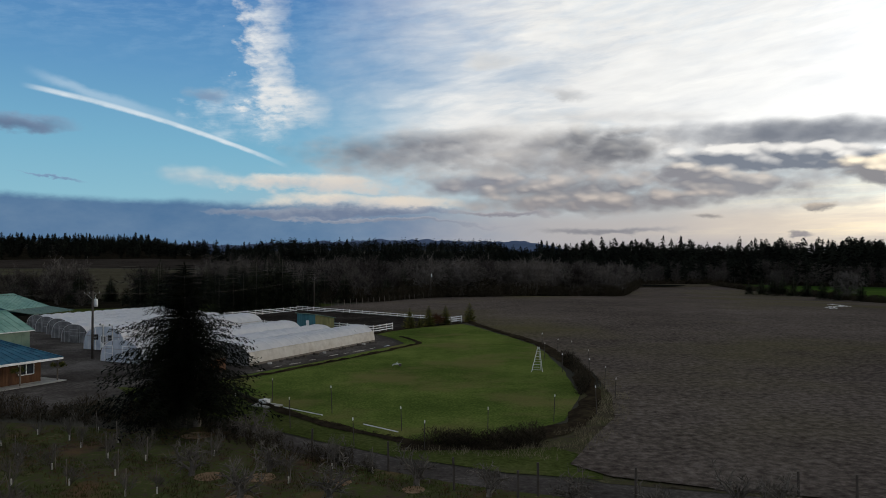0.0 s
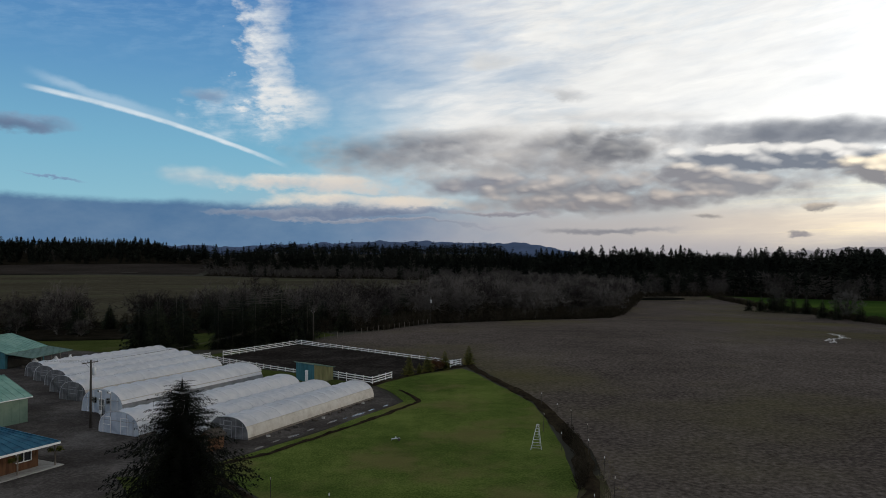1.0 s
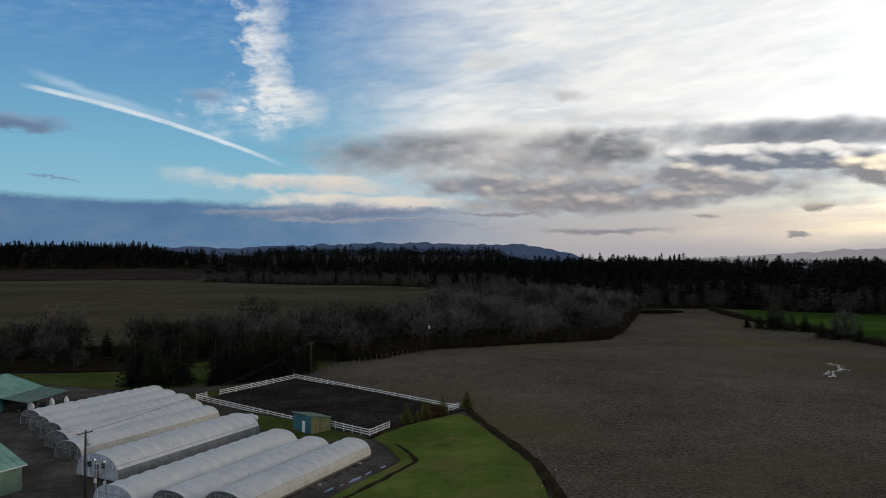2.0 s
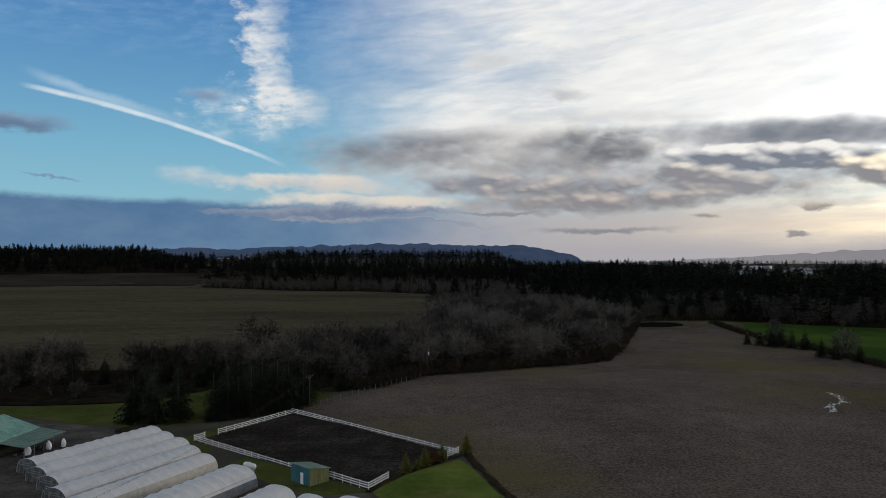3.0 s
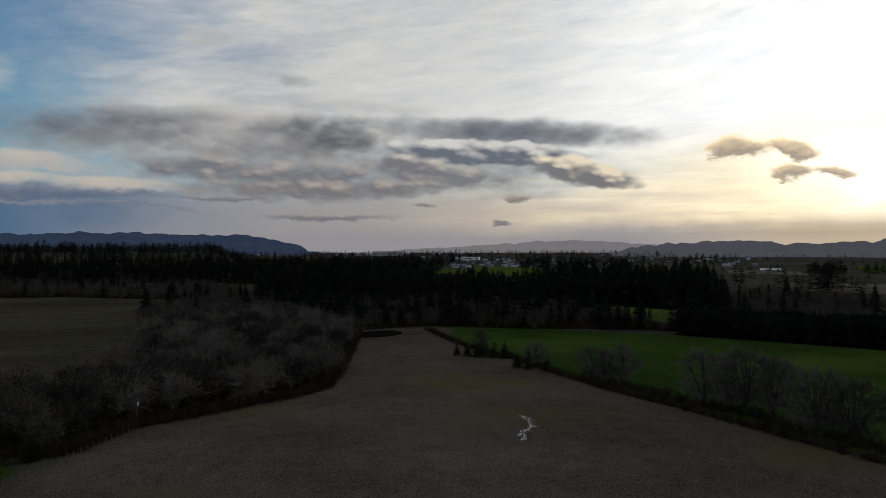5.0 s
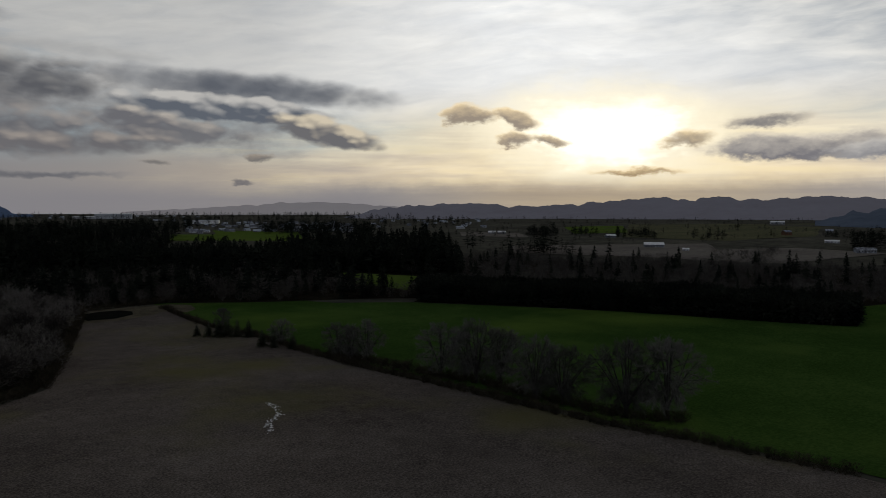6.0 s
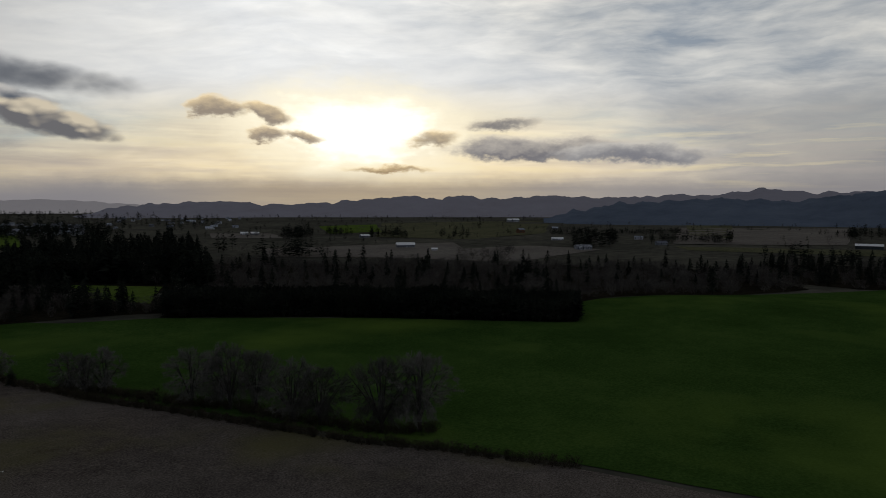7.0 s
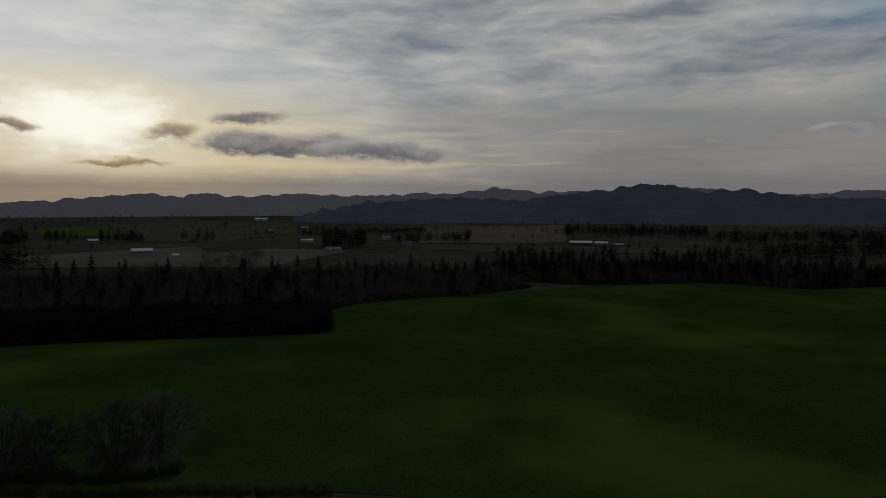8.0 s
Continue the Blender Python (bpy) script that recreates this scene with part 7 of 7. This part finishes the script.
for i, (pts, gap, h, fir, label) in enumerate((
    ([(1054, 907), (1087, 863), (1299, 1031), (1259, 1083)], 17, (20, 28), 1.0, "in a dark clump on the plain"),
    ([(1214, 932), (1251, 884), (1415, 1000), (1373, 1054)], 22, (14, 24), 1.0, "by a farm on the plain"),
    ([(1209, 810), (1214, 728), (1432, 860), (1381, 925)], 20, (14, 22), 0.8, "round a farmstead"),
    ([(1273, 685), (1270, 616), (1464, 710), (1421, 765)], 24, (14, 26), 0.9, "beside the stubble field"),
    ([(835, 421), (876, 362), (997, 412), (951, 479)], 14, (16, 26), 0.0, "at the pale field's end"),
    ([(1459, 523), (1527, 435), (1719, 490), (1642, 589)], 17, (10, 18), 0.6, "in a field hedge"),
    ([(1137, 362), (1177, 301), (1424, 364), (1371, 437)], 15, (14, 26), 0.7, "behind the barns"),
    ([(1535, 426), (1653, 273), (1900, 314), (1764, 490)], 19, (9, 15), 0.5, "in a long dark orchard"),
    ([(773, 792), (754, 681), (816, 737), (842, 863)], 26, (22, 34), 1.0, "tall by the pale field"),
    ([(738, 656), (785, 593), (840, 635), (789, 701)], 16, (18, 28), 1.0, "at the field corner"),
    ([(1264, 262), (1312, 135), (1457, 150), (1363, 283)], 17, (14, 22), 0.8, "east of the barns"),
    ([(1597, -47), (1496, -325), (1884, -409), (1904, -55)], 22, (14, 24), 0.8, "below the dark hill"),
    ([(1296, -282), (1384, -613), (1644, -727), (1589, -345)], 22, (14, 24), 0.7, "at the plain's east end"),
    ([(1072, 69), (1049, -64), (1013, -221), (1044, -463), (1254, -556), (1072, -234), (960, 60)], 17, (16, 26), 0.7, "along the stream"),
    ([(-620, 1800), (-300, 1400), (300, 1560), (540, 1350), (900, 2100), (300, 2300), (-400, 2300)], 27, (18, 34), 0.9, "in the middle distance"),
    ([(820, 1060), (980, 1250), (1200, 1700), (1000, 1900), (760, 1400)], 24, (18, 32), 0.8, "beside the town meadow"),
)):
    wood("clump", pts, gap * 0.78, h, min(fir, 0.75), label, 70 + i, 1.3, True)


def plain_trees(name, a0, a1, r0, r1, gap, cut, h, fir, seed, label):
    """Scattered rows and clumps over a sector of the plain, seen from the farm."""
    rnd = random.Random(seed)
    a, b = Mass(), Mass()
    r = r0
    while r < r1:
        step = math.degrees(gap / r)
        az = a0
        while az < a1:
            q, w = az + rnd.uniform(-1, 1) * step, r + rnd.uniform(-0.6, 0.6) * gap
            x, y = math.sin(radians(q)) * w, math.cos(radians(q)) * w
            if noise.noise((x / 190, y / 75, seed)) + 0.4 * noise.noise((x / 40, y / 40, 2)) > cut:
                con = rnd.random() < fir
                s = rnd.uniform(*h) * (1 if con else 0.65)
                wd = s * rnd.uniform(1.0, 1.7)
                m = np.array([[wd, 0, 0, x], [0, wd, 0, y], [0, 0, s, land(x, y) - 0.5]])
                (a if con else b).add(*(rnd.choice(FS) if con else rnd.choice(FT)), m)
            az += step
        r += gap
    a.done(name, M_FARFIR, "dark conifers " + label, "woods")
    b.done(name + "_bare", M_FARTWIG, "leafless trees " + label, "woods")


plain_trees("town_trees", -36, 44, 1900, 4300, 42, -0.05, (15, 31), 0.4, 81, "between the houses of the distant town")
plain_trees("plain_hedges", 44, 118, 1150, 3400, 30, 0.1, (7, 17), 0.22, 82, "in hedges and groves across the plain")


def far_house(w, d, e, r, wall, roof, name, label, category, group):
    ob = thing(name, label, category, group)
    part("wall", ([V(*p) for p in ((-w / 2, -d / 2, -1), (w / 2, -d / 2, -1), (w / 2, d / 2, -1), (-w / 2, d / 2, -1), (-w / 2, -d / 2, e), (w / 2, -d / 2, e), (w / 2, d / 2, e), (-w / 2, d / 2, e), (-w / 2, 0, r), (w / 2, 0, r))],
                 [(0, 1, 5, 4), (2, 3, 7, 6), (1, 2, 6, 9, 5), (3, 0, 4, 8, 7)]), wall, ob)
    for sy in (-1, 1):
        k = (r - e) / (d / 2)
        part("roof", quad_slab([(-w / 2 - 0.6, sy * (d / 2 + 0.6), e - 0.6 * k + 0.15), (w / 2 + 0.6, sy * (d / 2 + 0.6), e - 0.6 * k + 0.15), (w / 2 + 0.6, 0, r + 0.15), (-w / 2 - 0.6, 0, r + 0.15)], 0.2 * -sy), roof, ob)
    n = max(2, int(w / 4))
    for i in range(n):
        x = -w / 2 + w * (i + 0.5) / n
        part("window", quad_slab([(x - 0.7, -d / 2 - 0.06, e * 0.35), (x + 0.7, -d / 2 - 0.06, e * 0.35), (x + 0.7, -d / 2 - 0.06, e * 0.75), (x - 0.7, -d / 2 - 0.06, e * 0.75)], 0.1), M_GLASS, ob)
    return ob


def face_on(x, y, turn=0.0):
    """A pose whose front looks back to the farm."""
    return pose(x, y, land(x, y), 0, 0, -math.degrees(math.atan2(x, y)) + turn)


W1 = mat("white_barn_roof", [(0.6, 0.6, 0.6), (0.78, 0.78, 0.78)], 0.3, 0.1, bump=0, rough=0.5)
for x, y, w, d, e, r, wall, roof, turn, label in (
    (1014, 611, 30, 14, 5, 8.5, M_FARWALL, W1, 8, "long white-roofed barn on the pale field"),
    (1100, 334, 24, 16, 5.5, 8, M_FARWALL, M_FARWALL, 20, "pale grey barn beside the dark trees"),
    (1290, -66, 38, 14, 5, 8, M_GLASS, W1, 0, "long dark barn with white roof"),
    (1294, -102, 22, 13, 4.5, 7, M_FARWALL, W1, 0, "white shed beside the long barn"),
    (1268, -131, 14, 9, 3.5, 5, M_TEAL, M_FARWALL, 0, "small blue-green shed beside the long barn"),
    (2466, 1018, 44, 22, 8, 12, M_FARWALL, W1, 10, "large white barn far out on the plain"),
    (1314, 450, 22, 9, 3.5, 5.5, M_FARWALL, W1, 5, "low white farm building"),
    (1602, 641, 16, 14, 8, 12, M_CEDARWALL, M_FARROOF, 35, "dark red barn on the plain"),
    (1206, 1151, 16, 10, 4, 7, M_FARWALL, W1, 0, "white farmhouse on the plain"), (1217, 1130, 18, 10, 4, 7, M_FARWALL, W1, 14, "white farm shed on the plain"),
    (2798, 882, 50, 14, 6, 9, M_FARWALL, W1, 0, "long pale farm building"), (1259, 244, 18, 11, 4, 7, M_FARWALL, M_FARROOF, 25, "grey farmhouse among trees"),
    (1408, 316, 16, 8, 4, 6, M_FARWALL, M_FARROOF, 5, "small pale house on the plain"), (978, 536, 9, 6, 3, 4.5, M_FARWALL, W1, 0, "small white field shed"),
    (3273, 431, 30, 10, 5, 7, M_FARWALL, W1, 0, "distant white barn below the hills"), (1221, 834, 20, 9, 4, 6.5, M_FARWALL, W1, 30, "white farm buildings among trees"),
    (1850, 640, 16, 9, 4, 6.5, M_FARWALL, M_FARROOF, 0, "farmhouse on the stubble field"), (1420, 1480, 26, 10, 4, 7, M_FARWALL, M_FARROOF, 0, "grey farmhouse at the plain's edge"),
):
    b = far_house(w, d, e, r, wall, roof, "farm_building", label, "building", "farm buildings on the plain")
    b.matrix_basis = face_on(x, y, turn)

rh = random.Random(15)
HOUSES = [far_house(w, d, e, r, M_FARWALL, M_FARROOF, "town_house", "small pale house in the distant town", "house", "houses of the town") for w, d, e, r in ((13, 9, 5, 8), (10, 9, 3.5, 6.5), (18, 10, 4, 7))]
put = 0
for k in range(200):
    if k < 110:
        az, r = rh.uniform(22.5, 35), rh.uniform(1750, 2700)
    elif k < 140:
        az, r = rh.uniform(36, 46), rh.uniform(2100, 3200)
    else:
        az, r = rh.uniform(-24, 24), rh.uniform(2900, 4300)
    x, y = math.sin(radians(az)) * r, math.cos(radians(az)) * r
    h = HOUSES[k % 3]
    m = face_on(x, y, rh.uniform(-50, 50))
    if k < 3:
        h.matrix_basis = m
    else:
        copy_thing(h, m)
HALL = [far_house(w, d, e, e + 1.5, W1 if i % 2 else M_FARWALL, M_FARROOF if i % 2 else W1, "warehouse", "large pale flat warehouse in the distant town", "warehouse", "warehouses of the town") for i, (w, d, e) in enumerate(((150, 60, 22), (90, 50, 12), (120, 40, 10)))]
for k, (az, r) in enumerate(((-20.4, 4150), (-18.9, 3950), (-16.5, 3900), (-14.2, 4000), (-21.6, 3700), (15.9, 3600), (17.6, 3500), (24.0, 2700))):
    x, y = math.sin(radians(az)) * r, math.cos(radians(az)) * r
    if k < 3:
        HALL[k].matrix_basis = face_on(x, y, 8)
    else:
        copy_thing(HALL[k % 3], face_on(x, y, -6))
mast = thing("water_tower", "pale water tower rising over the distant town", "tower")
mast.matrix_basis = face_on(math.sin(radians(-4.9)) * 3900, math.cos(radians(-4.9)) * 3900)
part("column", rod((0, 0, -1), (0, 0, 34), 3, 10, 2.4), W1, mast)
part("bowl", rod((0, 0, 34), (0, 0, 44), 4, 12, 6.5), W1, mast)
